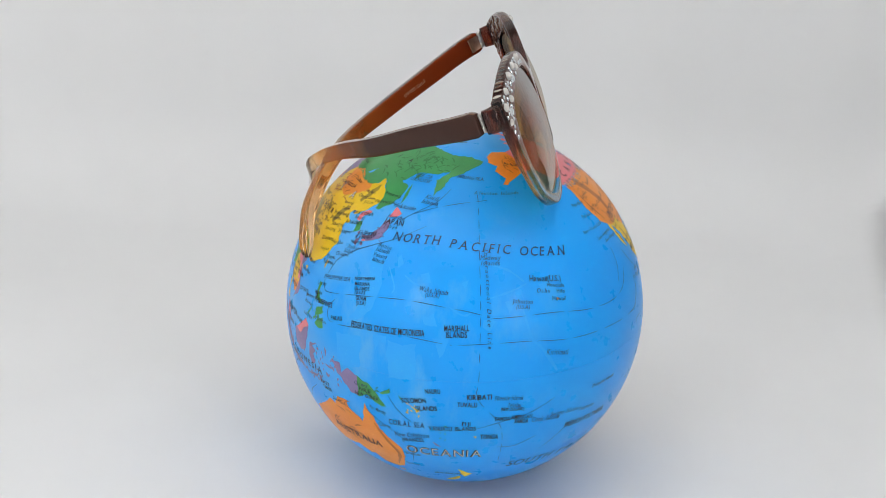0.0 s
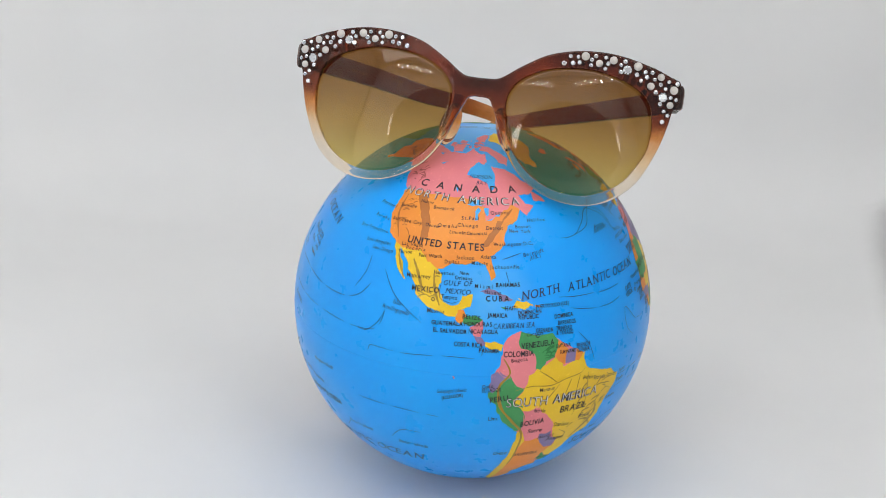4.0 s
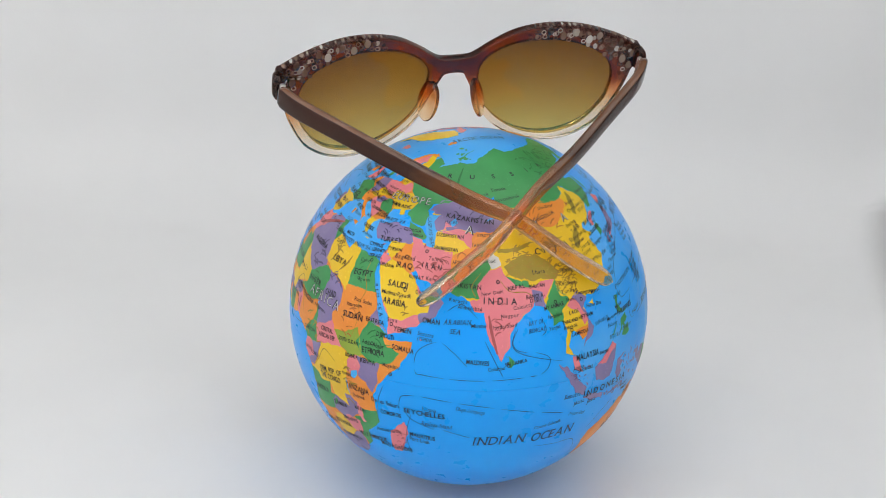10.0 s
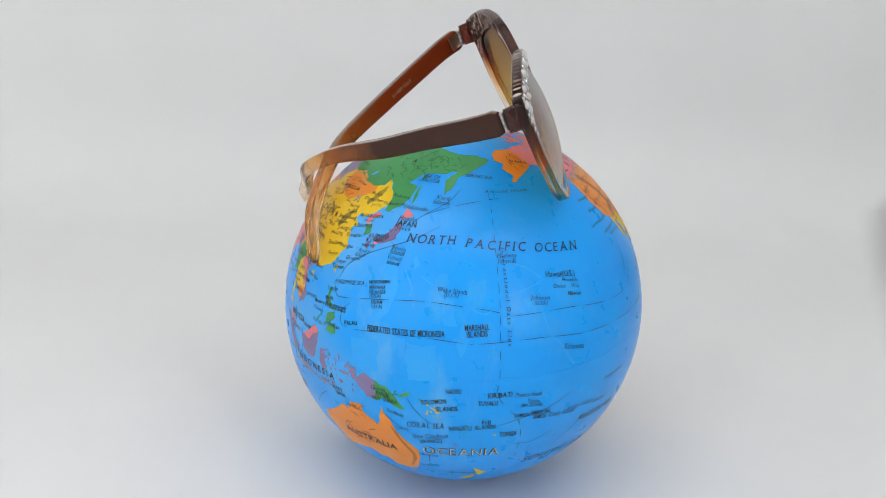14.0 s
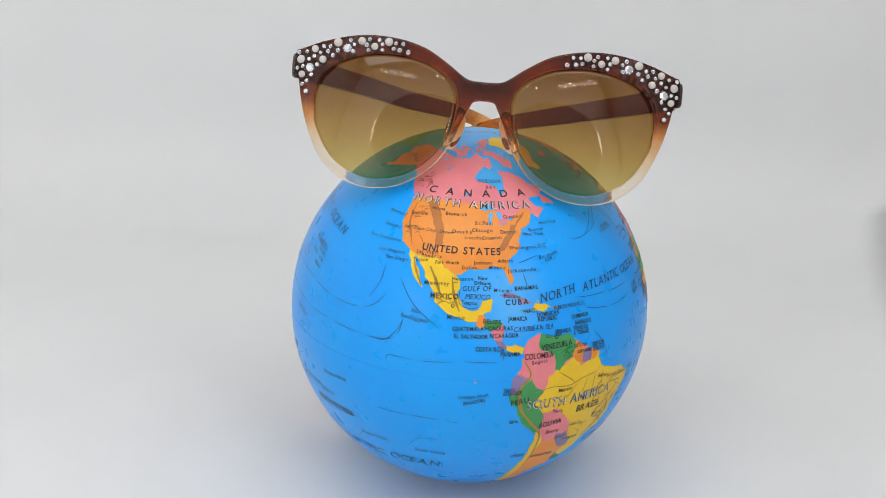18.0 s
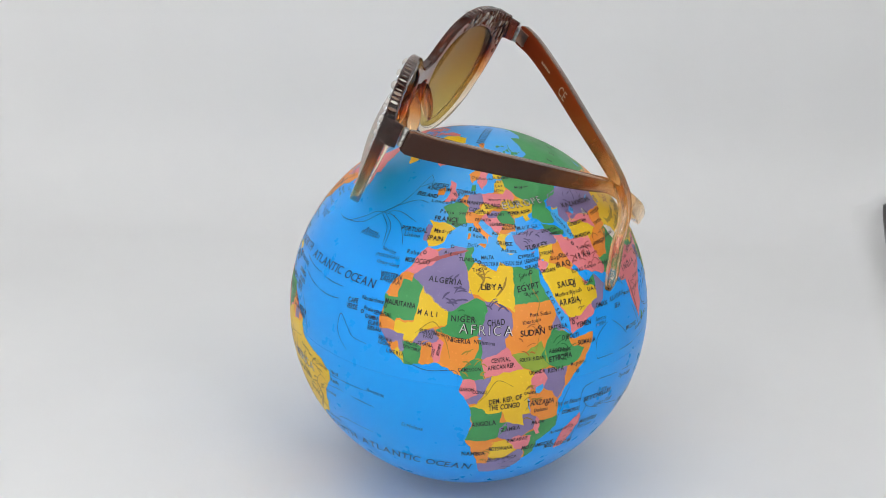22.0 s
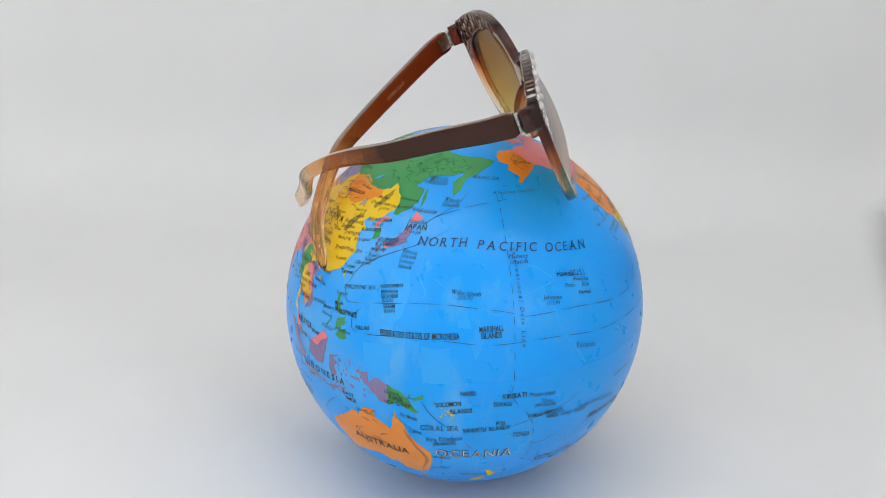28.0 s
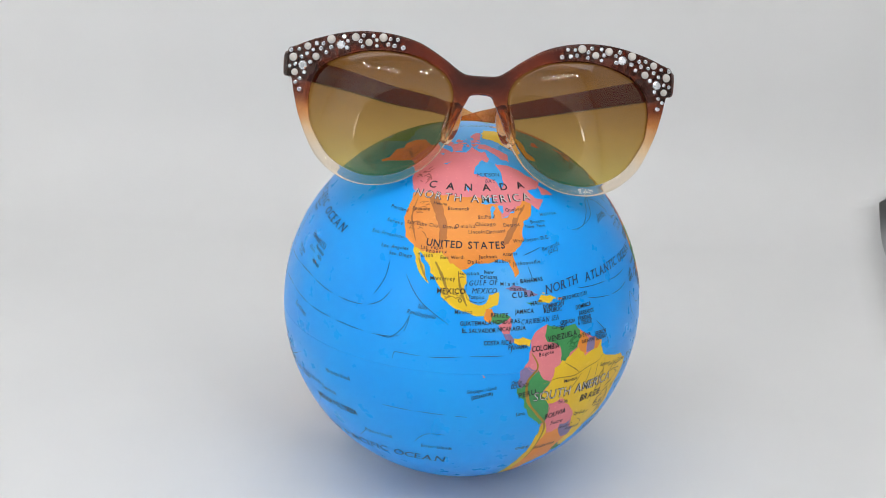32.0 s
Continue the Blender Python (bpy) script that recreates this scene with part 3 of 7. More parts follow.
land("mozambique", "g", 0, 34.6, -11.5, 40.4, -10.6, 40.7, -15, 37, -17.8, 35, -20, 35.5, -23.8, 33, -26.5, 31.5, -23, 33, -19, 30.4, -15.8, 34.5, -14.5)
land("zimbabwe", "p", 1, 25.2, -17.8, 28.5, -16, 33, -17, 32.7, -21, 31.2, -22.4, 28, -21.5)
land("botswana", "y", 0, 20.5, -18, 25.2, -17.8, 29.3, -22, 25.6, -25.5, 22.5, -26, 20, -24.8)
land("namibia", "o", 0, 11.8, -17.3, 18, -17.5, 25, -17.7, 21, -18.3, 20, -22, 19.8, -28.5, 16.5, -28.6, 14.4, -22.5)
land("south_africa", "v", 0, 16.5, -28.5, 20, -28.4, 20, -25, 22.5, -26, 25.6, -25.6, 29.3, -22.2, 31.3, -22.4, 32, -26.5, 32.7, -28.2, 28, -32.8, 22, -34, 18.4, -34.3)
land("madagascar", "p", 0, 49.3, -12, 50.4, -15.7, 49, -19, 47, -25, 44, -25, 43.5, -22, 44.4, -16.5)
# Europe
land("iceland", "p", 0, -24, 65.5, -20, 66, -14.5, 66, -14, 64.7, -19, 63.4, -22.5, 64)
land("united_kingdom", "p", 0, -5, 58.6, -2, 57.5, -1, 55, 1.5, 52.8, 1, 51, -5.5, 50, -3, 53.5, -5, 55.5)
land("ireland", "o", 0, -10, 54, -7, 55.3, -6, 54, -6.5, 52.2, -10, 51.7)
land("norway", "o", 0, 5, 61.5, 10, 64, 15, 68.5, 25, 71, 30, 70, 26, 69, 20, 69, 14, 65, 12, 60, 8, 58)
land("sweden", "p", 0, 12, 61, 14, 65, 20, 69, 24, 66, 17.5, 61, 18.5, 59.5, 14, 55.5, 11.3, 58.5)
land("finland", "y", 0, 24, 66, 20.5, 69, 27, 70, 30, 67.5, 31, 63, 28, 60.5, 22.5, 60)
land("denmark", "g", 0, 8.2, 57, 10.5, 57.6, 10.3, 55, 8.3, 55)
land("germany", "v", 0, 7, 53.7, 14, 54, 15, 51, 12.5, 50, 13, 48, 8, 47.6, 8, 49.2, 6, 51)
land("poland", "p", 0, 14, 54, 19, 54.6, 23.5, 54, 24, 50.5, 22.5, 49.2, 15, 51)
land("low_countries", "o", 1, 3, 51.3, 5, 53.3, 7, 53.5, 6, 49.6)
land("france", "g", 0, -4.6, 48.4, -1.5, 49.5, 2.5, 51, 7.5, 49, 7, 46, 7.5, 43.8, 3.2, 42.5, -1.6, 43.4, -1, 46)
land("spain", "y", 0, -9, 43.3, -1.8, 43.4, 3.2, 42.3, 0, 40, -0.5, 38, -2.2, 36.8, -5.6, 36, -7.2, 37.2, -7, 41.8)
land("portugal", "v", 1, -8.8, 41.9, -6.5, 41.8, -7.3, 37.2, -9, 37.2)
land("italy", "o", 0, 7, 44, 7, 46, 12, 47, 13.5, 45.7, 12.3, 44.3, 14, 42.5, 18.4, 40.2, 16.8, 40.2, 16, 38, 15.7, 40, 12.5, 41.7, 10.3, 44)
land("sicily", "o", 0, 12.5, 38, 15.5, 38.2, 15, 36.8)
land("sardinia", "o", 0, 8.3, 41, 9.6, 41, 9.5, 39.1, 8.5, 39.1)
land("balkans", "p", 0, 13.5, 45.7, 16, 47, 22, 46, 22.8, 43.5, 21, 41, 19.5, 42, 15, 44.5)
land("central_europe", "y", 0, 9.5, 47.5, 13, 48.8, 15, 51, 22.5, 49.3, 17, 48, 16, 46.8, 12, 46.8)
land("hungary", "v", 1, 16.2, 46.8, 19, 48, 22.7, 48, 20.5, 46.1, 17.5, 45.8)
land("romania", "g", 1, 20.5, 46, 23, 48, 27, 48, 28.5, 45.3, 28.5, 43.7, 23, 43.8)
land("bulgaria", "o", 1, 22.5, 44, 28.5, 43.7, 28, 42, 23, 41.4)
land("greece", "y", 0, 20, 39.5, 21, 41.3, 26, 41, 24, 40.3, 23, 38.5, 23, 36.5, 21.3, 37.5)
land("baltic_states", "y", 1, 21, 56, 24, 59.5, 28, 59.3, 28, 56, 25.5, 54, 21.5, 55)
land("belarus", "p", 0, 24, 54, 28, 56, 31, 55, 32, 53, 30.5, 51.4, 23.7, 51.6)
land("ukraine", "y", 0, 22.5, 49, 24, 51.8, 34, 52, 40, 49.7, 38, 47.2, 35, 46.3, 36, 45, 33.5, 44.5, 33, 46.2, 29.5, 45.4, 27, 48)
land("turkey", "v", 0, 26.3, 40.5, 30, 41.2, 35, 42, 41.5, 41.5, 44.5, 39.7, 44.5, 37.2, 36.5, 36.5, 33, 36.1, 29, 36.6, 26.8, 38)
land("cyprus", "v", 0, 32.3, 35, 34.5, 35.6, 33.8, 34.6)
# Asia
land("russia_west", "g", 0, 28, 60, 31, 63, 30, 67.5, 33, 69.3, 41, 66.8, 38, 64.5, 44, 66, 54, 68.5, 68, 68.5, 73, 71.5, 80, 73, 82, 56, 78, 53.5, 70, 54.8, 61, 54, 55, 51, 48, 50, 46.5, 48, 49, 45.7, 47, 42.5, 41, 43.5, 37, 45.5, 40, 49.7, 34, 52, 31, 55, 28, 57)
land("russia_east", "g", 0, 79, 73, 90, 75.5, 104, 77.5, 113, 73.7, 127, 73, 140, 72.5, 160, 70, 180, 69, 190, 66, 177, 62.5, 170, 60, 163, 58, 162, 55, 157, 51, 156, 57, 163, 61.5, 155, 59.5, 142, 59.3, 135, 54.5, 141, 53, 140, 48, 133, 43, 131, 43, 131, 47.7, 125, 53, 117, 49.5, 108, 49.5, 98, 50.5, 88, 49.5, 80, 51, 79, 55)
land("sakhalin", "g", 0, 142.5, 54.3, 143.6, 50, 142.5, 46.5, 141.8, 50)
land("novaya_zemlya", "g", 0, 52, 71, 57, 74, 68, 77, 60, 75, 56, 71)
land("svalbard", "o", 0, 11, 79.5, 20, 80.5, 26, 80, 17, 76.7)
land("kazakhstan", "v", 0, 47, 48, 52, 51.5, 61, 53.5, 70, 55, 77, 53.5, 87, 49.3, 82, 46, 80, 42.5, 70, 42, 62, 43.5, 56, 41.5, 52.5, 42.5, 51, 45, 53, 46.8)
land("georgia", "g", 1, 40.5, 43.3, 46.5, 41.8, 49.5, 40.2, 48.5, 38.5, 44.5, 39.7, 41.5, 41.5)
land("uzbekistan", "p", 0, 56, 45, 62, 43.5, 68, 42, 73, 41, 68, 37.3, 62, 41.3, 56, 41.3)
land("turkmenistan", "y", 0, 52.8, 41.7, 57, 42.5, 62, 41, 66.5, 37.4, 61.3, 35.6, 54, 37.3)
land("kyrgyzstan", "o", 1, 70, 42.5, 80, 42.2, 75, 39.5, 74.8, 37.3, 67.8, 37.2, 68, 40.5)
land("iran", "p", 0, 44.2, 39.5, 48, 38.7, 49.5, 37.3, 54, 37, 61, 36.5, 61, 31, 63, 27.2, 61.5, 25.2, 57, 26.8, 51.5, 27.8, 48.6, 30.2, 46, 33.5)
land("iraq", "o", 0, 42.3, 37.2, 45, 37, 46, 34, 48.5, 30, 46.6, 29.1, 39, 32, 41.2, 34.5)
land("syria", "y", 0, 36, 36.5, 42.3, 37.2, 41.2, 34.4, 38.8, 33.2, 36, 32.8)
land("levant", "p", 0, 34.3, 31.3, 36, 34.5, 36.5, 32.6, 39, 32, 37, 30, 35, 29.5)
land("saudi_arabia", "y", 0, 35, 29.3, 37, 30, 39.2, 32, 46.6, 29.1, 48.5, 28.5, 50.2, 26.5, 51.5, 24.3, 55.3, 22.7, 55, 20, 52, 19, 47.5, 17, 43, 16.6, 40.8, 19.8, 39, 21.7)
land("yemen", "p", 0, 42.8, 16.5, 47.5, 17, 52, 19, 53, 16.7, 48, 14, 43.5, 12.7)
land("oman", "v", 0, 52, 19, 55, 20, 55.5, 23, 56.4, 26, 59.8, 22.5, 57.7, 18.9, 53, 16.7)
land("emirates", "g", 1, 51.3, 24.2, 56.3, 26, 55.3, 22.8)
land("afghanistan", "o", 0, 61, 35.5, 66.5, 37.4, 71, 38.3, 75, 37.2, 69.5, 33, 66.3, 29.8, 61, 29.8)
land("pakistan", "g", 0, 61.7, 25.2, 63, 27.2, 61, 29.6, 66.3, 29.8, 69.5, 33, 71.5, 36.2, 75.5, 36.8, 75, 32, 70, 28, 71, 24.4, 67, 24.5)
land("kashmir", "w", 1, 74, 36.8, 78, 35.5, 78.8, 32.8, 75.5, 32.3, 73.8, 34)
land("india", "p", 0, 68.2, 23.7, 71, 24.4, 70, 28, 74.5, 32, 79, 32.5, 80, 30.2, 84, 27.5, 88, 26.5, 92, 27.5, 97, 28, 93.5, 24, 92, 23, 89, 24, 88.5, 21.7, 85, 19.7, 80.3, 15.5, 80, 12, 77.6, 8, 75, 12, 73, 17, 72.7, 21, 69.5, 21)
land("nepal", "g", 1, 80, 30, 84, 28.8, 88, 27.8, 88, 26.5, 83.5, 27.3)
land("bangladesh", "v", 1, 88.3, 26, 92, 25, 92.3, 21, 89, 21.8)
land("sri_lanka", "g", 0, 80, 9.7, 81.8, 7.5, 80.6, 6, 79.8, 7.5)
land("china", "y", 0, 74, 39.5, 80, 42.3, 82.5, 45.5, 87.5, 49, 91, 45, 97, 42.7, 105, 41.7, 111, 44, 117, 46.7, 120, 49.8, 123.5, 53.3, 131, 47.7, 131, 45, 126, 41.3, 121.5, 39, 122, 40.6, 118, 39, 122, 37, 119.3, 35, 121.8, 31, 120, 27, 117, 23.6, 110.5, 21.3, 106, 22.8, 101.5, 21.5, 98, 24, 97, 28.2, 91, 27.8, 86, 28, 79, 31.5, 76, 36)
land("mongolia", "o", 0, 88, 49.2, 98, 52, 108, 49.7, 117, 49.6, 119.5, 47, 112, 44.5, 105, 41.8, 97, 42.8, 91, 45.2)
land("myanmar", "g", 0, 92.3, 21, 94.5, 24.5, 97.3, 28, 98.7, 25, 101, 21.5, 98, 19.5, 98.5, 16, 97.3, 16.5, 94.3, 16, 94.3, 18.7)
land("thailand", "y", 0, 97.7, 19, 100, 20.3, 104, 18, 105.3, 15, 102.5, 13.6, 100.3, 13.3, 99.3, 10, 100.5, 7.2, 102, 6.2, 98.3, 8, 98.7, 12.5, 98.5, 16)
land("laos", "p", 1, 100.2, 20.3, 102, 22.3, 105, 19.5, 107.3, 15.5, 105.5, 14.5, 104, 18)
land("vietnam", "v", 0, 102.2, 22.4, 105.3, 23.2, 108, 21.5, 106, 18.8, 109.2, 13, 108.5, 11.2, 104.8, 8.7, 106, 11.5, 107.4, 14.5, 105, 19.3)
land("cambodia", "o", 1, 102.4, 13.6, 107.3, 14.4, 106, 11.3, 104, 10.5)
land("malay_peninsula", "p", 0, 100.4, 6.5, 102.2, 6.2, 103.5, 2.7, 104, 1.4, 101.3, 3)
land("hainan", "y", 0, 108.8, 19.5, 110.5, 20, 110.5, 18.5)
land("taiwan", "y", 0, 120.2, 23, 121.5, 25.2, 120.8, 22)
land("korea_north", "p", 0, 124.5, 40, 128, 42, 130.5, 42.3, 127.5, 39.3, 127, 38.2, 125, 38)
land("korea_south", "g", 0, 126.6, 37.8, 128.4, 38.4, 129.4, 35.6, 126.5, 34.5)
land("japan_honshu", "v", 0, 131, 34.2, 136, 35.6, 137, 37.2, 140, 40.5, 141.3, 41.3, 141.8, 39, 140.5, 35.5, 136, 33.6)
land("japan_hokkaido", "p", 0, 140.3, 42, 141.7, 45.4, 145.3, 43.5, 143, 42)
land("japan_kyushu", "v", 0, 129.7, 33, 131.5, 33.7, 131, 31.2, 130, 31.5)
land("japan_shikoku", "p", 0, 132.5, 33.5, 134.4, 34.2, 134, 33.2, 132.8, 32.8)
land("luzon", "g", 0, 120.5, 16, 120.7, 18.5, 122.2, 18.4, 121.5, 16, 124, 13, 121, 13.8)
land("mindanao", "g", 0, 122, 7, 123.5, 8.6, 126, 9.5, 126.3, 6.7, 124.5, 6.2)
land("visayas", "g", 0, 122, 11.5, 125, 12.5, 125, 10.2, 122.5, 9.6)
land("sumatra", "v", 0, 95.3, 5.5, 98, 4.2, 104, -1.5, 106, -3.5, 105.5, -5.8, 102, -4, 98.5, 1.5)
land("borneo", "v", 0, 109, 1.5, 111.5, 2.5, 115.5, 5.5, 117, 7, 119, 5, 117.5, 1, 116.3, -3.5, 114, -3.8, 110.2, -2.8)
land("malaysian_borneo", "p", 1, 109.7, 2, 111.5, 2.7, 115.5, 5.6, 117, 7, 119, 5.2, 115.5, 3.2, 114, 1.4)
land("java", "v", 0, 105.3, -6.5, 108.5, -6.4, 114.3, -7.7, 114, -8.7, 108, -7.9)
land("sulawesi", "v", 0, 119.5, -3, 120, 0.8, 125, 1.5, 121, 0.4, 123, -1, 121.5, -2, 122.5, -4.8, 120.5, -5.5)
land("western_new_guinea", "v", 0, 131, -0.8, 134.5, -0.9, 135, -3.3, 137.5, -1.6, 141, -2.7, 141, -9, 138, -8.2, 133.5, -4)
land("papua_new_guinea", "g", 0, 141, -2.6, 145, -4.2, 147.8, -6.2, 150.7, -10.4, 147, -9.5, 144, -7.7, 141, -9.2)
land("new_britain", "g", 0, 148.5, -5.8, 152, -4.2, 152, -5.3, 149.5, -6.3)
land("timor", "v", 0, 123.7, -10.2, 127.2, -8.4, 125.5, -9.5)
land("lesser_sundas", "v", 0, 116, -8.5, 123, -8.4, 119.5, -9.3)
land("halmahera", "v", 0, 127.5, 1.8, 128.6, 1, 128, -0.8)
land("australia", "o", 0, 114, -22, 117, -20.5, 122, -18, 124, -16.3, 127, -14, 129.5, -15, 131, -12, 135.5, -12, 135.7, -15, 140.5, -17.5, 142.4, -10.8, 145.3, -15, 146.5, -19, 150, -22.3, 153.2, -26, 153, -30, 150, -37, 146.5, -39, 143.5, -38.7, 140.5, -38, 138, -34, 135.5, -34.8, 131, -31.5, 124, -33.5, 118, -35, 115, -34.2, 115.7, -31.5, 113.5, -26)
land("tasmania", "o", 0, 144.8, -41, 148.2, -41, 147, -43.5)
land("new_zealand_north", "y", 0, 172.8, -34.5, 175.5, -37, 178.3, -37.8, 175.3, -41.5, 173.8, -39)
land("new_zealand_south", "y", 0, 172.8, -40.7, 174, -42, 170.8, -45.8, 168.5, -46.5, 166.8, -45.5)
land("new_caledonia", "v", 0, 164, -20.2, 167, -22.3, 166, -22.3)
land("fiji", "y", 0, 177.3, -17.5, 178.6, -17.4, 178.3, -18.3)
land("hawaii_island", "o", 0, -156, 20, -155, 19.5, -155.7, 19)
land("solomon_islands", "y", 0, 156.5, -6.8, 161.5, -10, 160, -9.6)
land("bali", "v", 0, 114.5, -8.1, 115.6, -8.3, 115.1, -8.8)
land("sumba", "v", 0, 119, -9.5, 120.8, -10.1, 119.8, -10.2)
land("seram", "v", 0, 128, -3, 130.6, -3.1, 130.5, -3.7, 128.3, -3.5)
land("buru", "v", 0, 126, -3.2, 127.2, -3.4, 126.6, -3.9)
land("flores", "v", 0, 119.9, -8.3, 122.9, -8.2, 122.5, -8.8, 120.2, -8.8)
land("bangka", "v", 0, 105.3, -1.7, 106.6, -2.5, 106.4, -3, 105.6, -2.2)
land("aru", "v", 0, 134.2, -5.6, 134.7, -6.1, 134.3, -6.9)
land("palawan", "g", 0, 117.3, 8.4, 119.4, 10.9, 119.6, 10.5, 117.6, 8.2)
land("bougainville", "g", 0, 154.7, -5.5, 155.8, -6.5, 155.3, -6.7)
land("galapagos", "p", 0, -91.5, 0.1, -90.8, -0.6, -91.3, -0.9)
land("sri_lanka_reef", "g", 0, 79.2, 9.6, 79.7, 9.3, 79.4, 9.1)
land("crete", "y", 0, 23.6, 35.4, 26.2, 35.2, 24.6, 34.9)
land("corsica", "g", 0, 8.6, 42.8, 9.5, 42.9, 9.3, 41.5, 8.8, 41.8)
land("crimea", "y", 0, 33, 45.8, 36.3, 45.2, 34, 44.4)
land("socotra", "p", 0, 53.4, 12.6, 54.4, 12.5, 53.8, 12.3)
land("vancouver_island", "p", 0, -128, 50.6, -125, 49.8, -123.6, 48.6, -126, 49.4)
# inland waters
land("hudson_bay", "lake", 1, -94, 60, -90, 63.5, -82, 64, -78, 62, -77, 57, -79, 53, -80, 51.5, -82.5, 55, -88, 56.8, -93, 58.5)
land("lake_superior", "lake", 1, -91.6, 46.9, -89, 48.2, -86.2, 48.4, -84.8, 46.8, -87.5, 46.5)
land("lake_michigan", "lake", 1, -87.7, 42, -87.7, 44.5, -86.2, 45.9, -85.2, 45.2, -86.4, 43.6, -86.6, 42)
land("lake_huron", "lake", 1, -84, 45.9, -81.5, 45.8, -81.6, 43.7, -82.4, 43.2, -83.3, 44.4)
land("lake_erie", "lake", 1, -83.2, 41.8, -79.5, 42.9, -80.6, 42)
land("lake_ontario", "lake", 1, -79.5, 43.3, -76.5, 44.1, -77, 43.3)
land("lake_chad", "lake", 2, 13.6, 13.2, 14.6, 13.6, 14.4, 12.7)
land("lake_tanganyika", "lake", 2, 29.2, -3.5, 29.8, -4.5, 30.8, -8.2, 29.7, -6)
land("lake_balkhash", "lake", 2, 74, 45.2, 76, 46.7, 79, 46.6, 76, 46.2)
land("lake_ladoga", "lake", 2, 30.5, 60.5, 31.5, 61.6, 32.8, 60.7)
land("great_slave_lake", "lake", 1, -116, 61.3, -111, 62.7, -113, 61)
land("great_bear_lake", "lake", 1, -124, 66, -119, 66.8, -120, 65.2)
land("lake_winnipeg", "lake", 1, -98.5, 53.5, -97, 52.5, -97, 50.5, -98.3, 52)
land("lake_victoria", "lake", 2, 31.8, -0.6, 33.8, 0.3, 34, -1, 33, -2.5, 31.8, -2)
land("aral_sea", "lake", 2, 58.3, 45, 60.5, 46.5, 61.5, 45, 59.5, 43.7)
land("caspian_sea", "lake", 2, 47.3, 45.3, 50, 46.8, 53, 46.5, 51, 44.5, 53.5, 41.5, 53.8, 37, 50.5, 37.2, 49.3, 40.3, 47.6, 43)
land("lake_baikal", "lake", 1, 104, 51.7, 109.5, 55.2, 108.5, 53, 105.5, 51.5)


def strip_line(points, width, lift):
    """Vertices and faces of a printed stroke along points in degrees; width in degrees, tapered at its ends."""
    pts = []
    for (a0, b0), (a1, b1) in zip(points, points[1:]):
        n = max(2, int(math.hypot((a1 - a0) * math.cos(radians(b0)), b1 - b0) / 0.8))
        pts += [(a0 + (a1 - a0) * i / n, b0 + (b1 - b0) * i / n) for i in range(n)]
    pts.append(points[-1])
    verts, faces = [], []
    for i, (lo, la) in enumerate(pts):
        p, q = pts[max(0, i - 1)], pts[min(len(pts) - 1, i + 1)]
        c = max(0.2, math.cos(radians(la)))
        dx, dy = (q[0] - p[0]) * c, q[1] - p[1]
        d = math.hypot(dx, dy) or 1
        e = min(1.0, 0.35 + 3 * min(i, len(pts) - 1 - i) / len(pts))
        w = width(i / len(pts)) if callable(width) else width * e
        nx, ny = -dy / d * w / 2 / c, dx / d * w / 2
        verts += [on_ball(lo + nx, la + ny, R + lift), on_ball(lo - nx, la - ny, R + lift)]
    for i in range(len(pts) - 1):
        faces.append((2 * i + 1, 2 * i + 3, 2 * i + 2, 2 * i))
    return verts, faces


def curve_points(ctrl, n=10):
    """A smooth curve through the given points."""
    c = [ctrl[0]] + list(ctrl) + [ctrl[-1]]
    out = []
    for i in range(1, len(c) - 2):
        for k in range(n):
            t = k / n
            out.append(tuple(0.5 * (2 * b + (d - a) * t + (2 * a - 5 * b + 4 * d - e) * t * t + (3 * b - a - 3 * d + e) * t ** 3)
                             for a, b, d, e in zip(c[i - 1], c[i], c[i + 1], c[i + 2])))
    out.append(tuple(ctrl[-1]))
    return out


def sea_line(dash, gap, *nums):
    """A thin printed line on the ocean, whole (dash 0) or dashed (degrees)."""
    pts = curve_points(list(zip(nums[::2], nums[1::2])))
    run = []
    acc, on = 0.0, True
    pieces = []
    for p, q in zip(pts, pts[1:]):
        run.append(p)
        acc += math.hypot((q[0] - p[0]) * math.cos(radians(p[1])), q[1] - p[1])
        if dash and acc > (dash if on else gap):
            if on:
                pieces.append(run + [q])
            run, acc, on = [], 0.0, not on
    if on:
        pieces.append(run + [pts[-1]])
    for piece in pieces:
        if len(piece) > 1:
            v, f = strip_line(piece, 0.14, 0.00016)
            ob = part_mesh("chart_line", mesh_of("chart_line", v, f), NAVY_INK, globe, "thin dark printed line on the ocean")
            normals_out(ob.data)


sea_line(2.2, 1.3, 180.3, 52, 180.3, 48.4, 179.4, 34.9, 179.2, 20, 178.9, 11.3, 178.6, 0, 178.5, -5, 186, -15, 187, -30)
sea_line(0, 0, -97, 24.6, -97.4, 22, -96.8, 19.8, -93.4, 18.9, -90.5, 19.8)
sea_line(0, 0, 146, 41.5, 152, 45, 160, 49, 166, 54)
sea_line(0, 0, 126, 26, 132, 30, 139, 33, 147, 36, 158, 41)
sea_line(8, 1.6, 150, 44, 160, 47, 172, 49, 185, 50)
sea_line(0, 0, -59.3, 19.9, -52.8, 19.3, -45.6, 19.1)
sea_line(0, 0, -43.9, 18.8, -38.1, 18.7, -33.1, 19.0)
sea_line(0, 0, -55.4, 16.6, -50.6, 15.7, -45.4, 15.0)
sea_line(0, 0, -43.8, 14.9, -38.4, 14.9, -33.6, 15.6)
sea_line(0, 0, -53.1, 9.9, -49.4, 6.3, -47.0, 1.4)
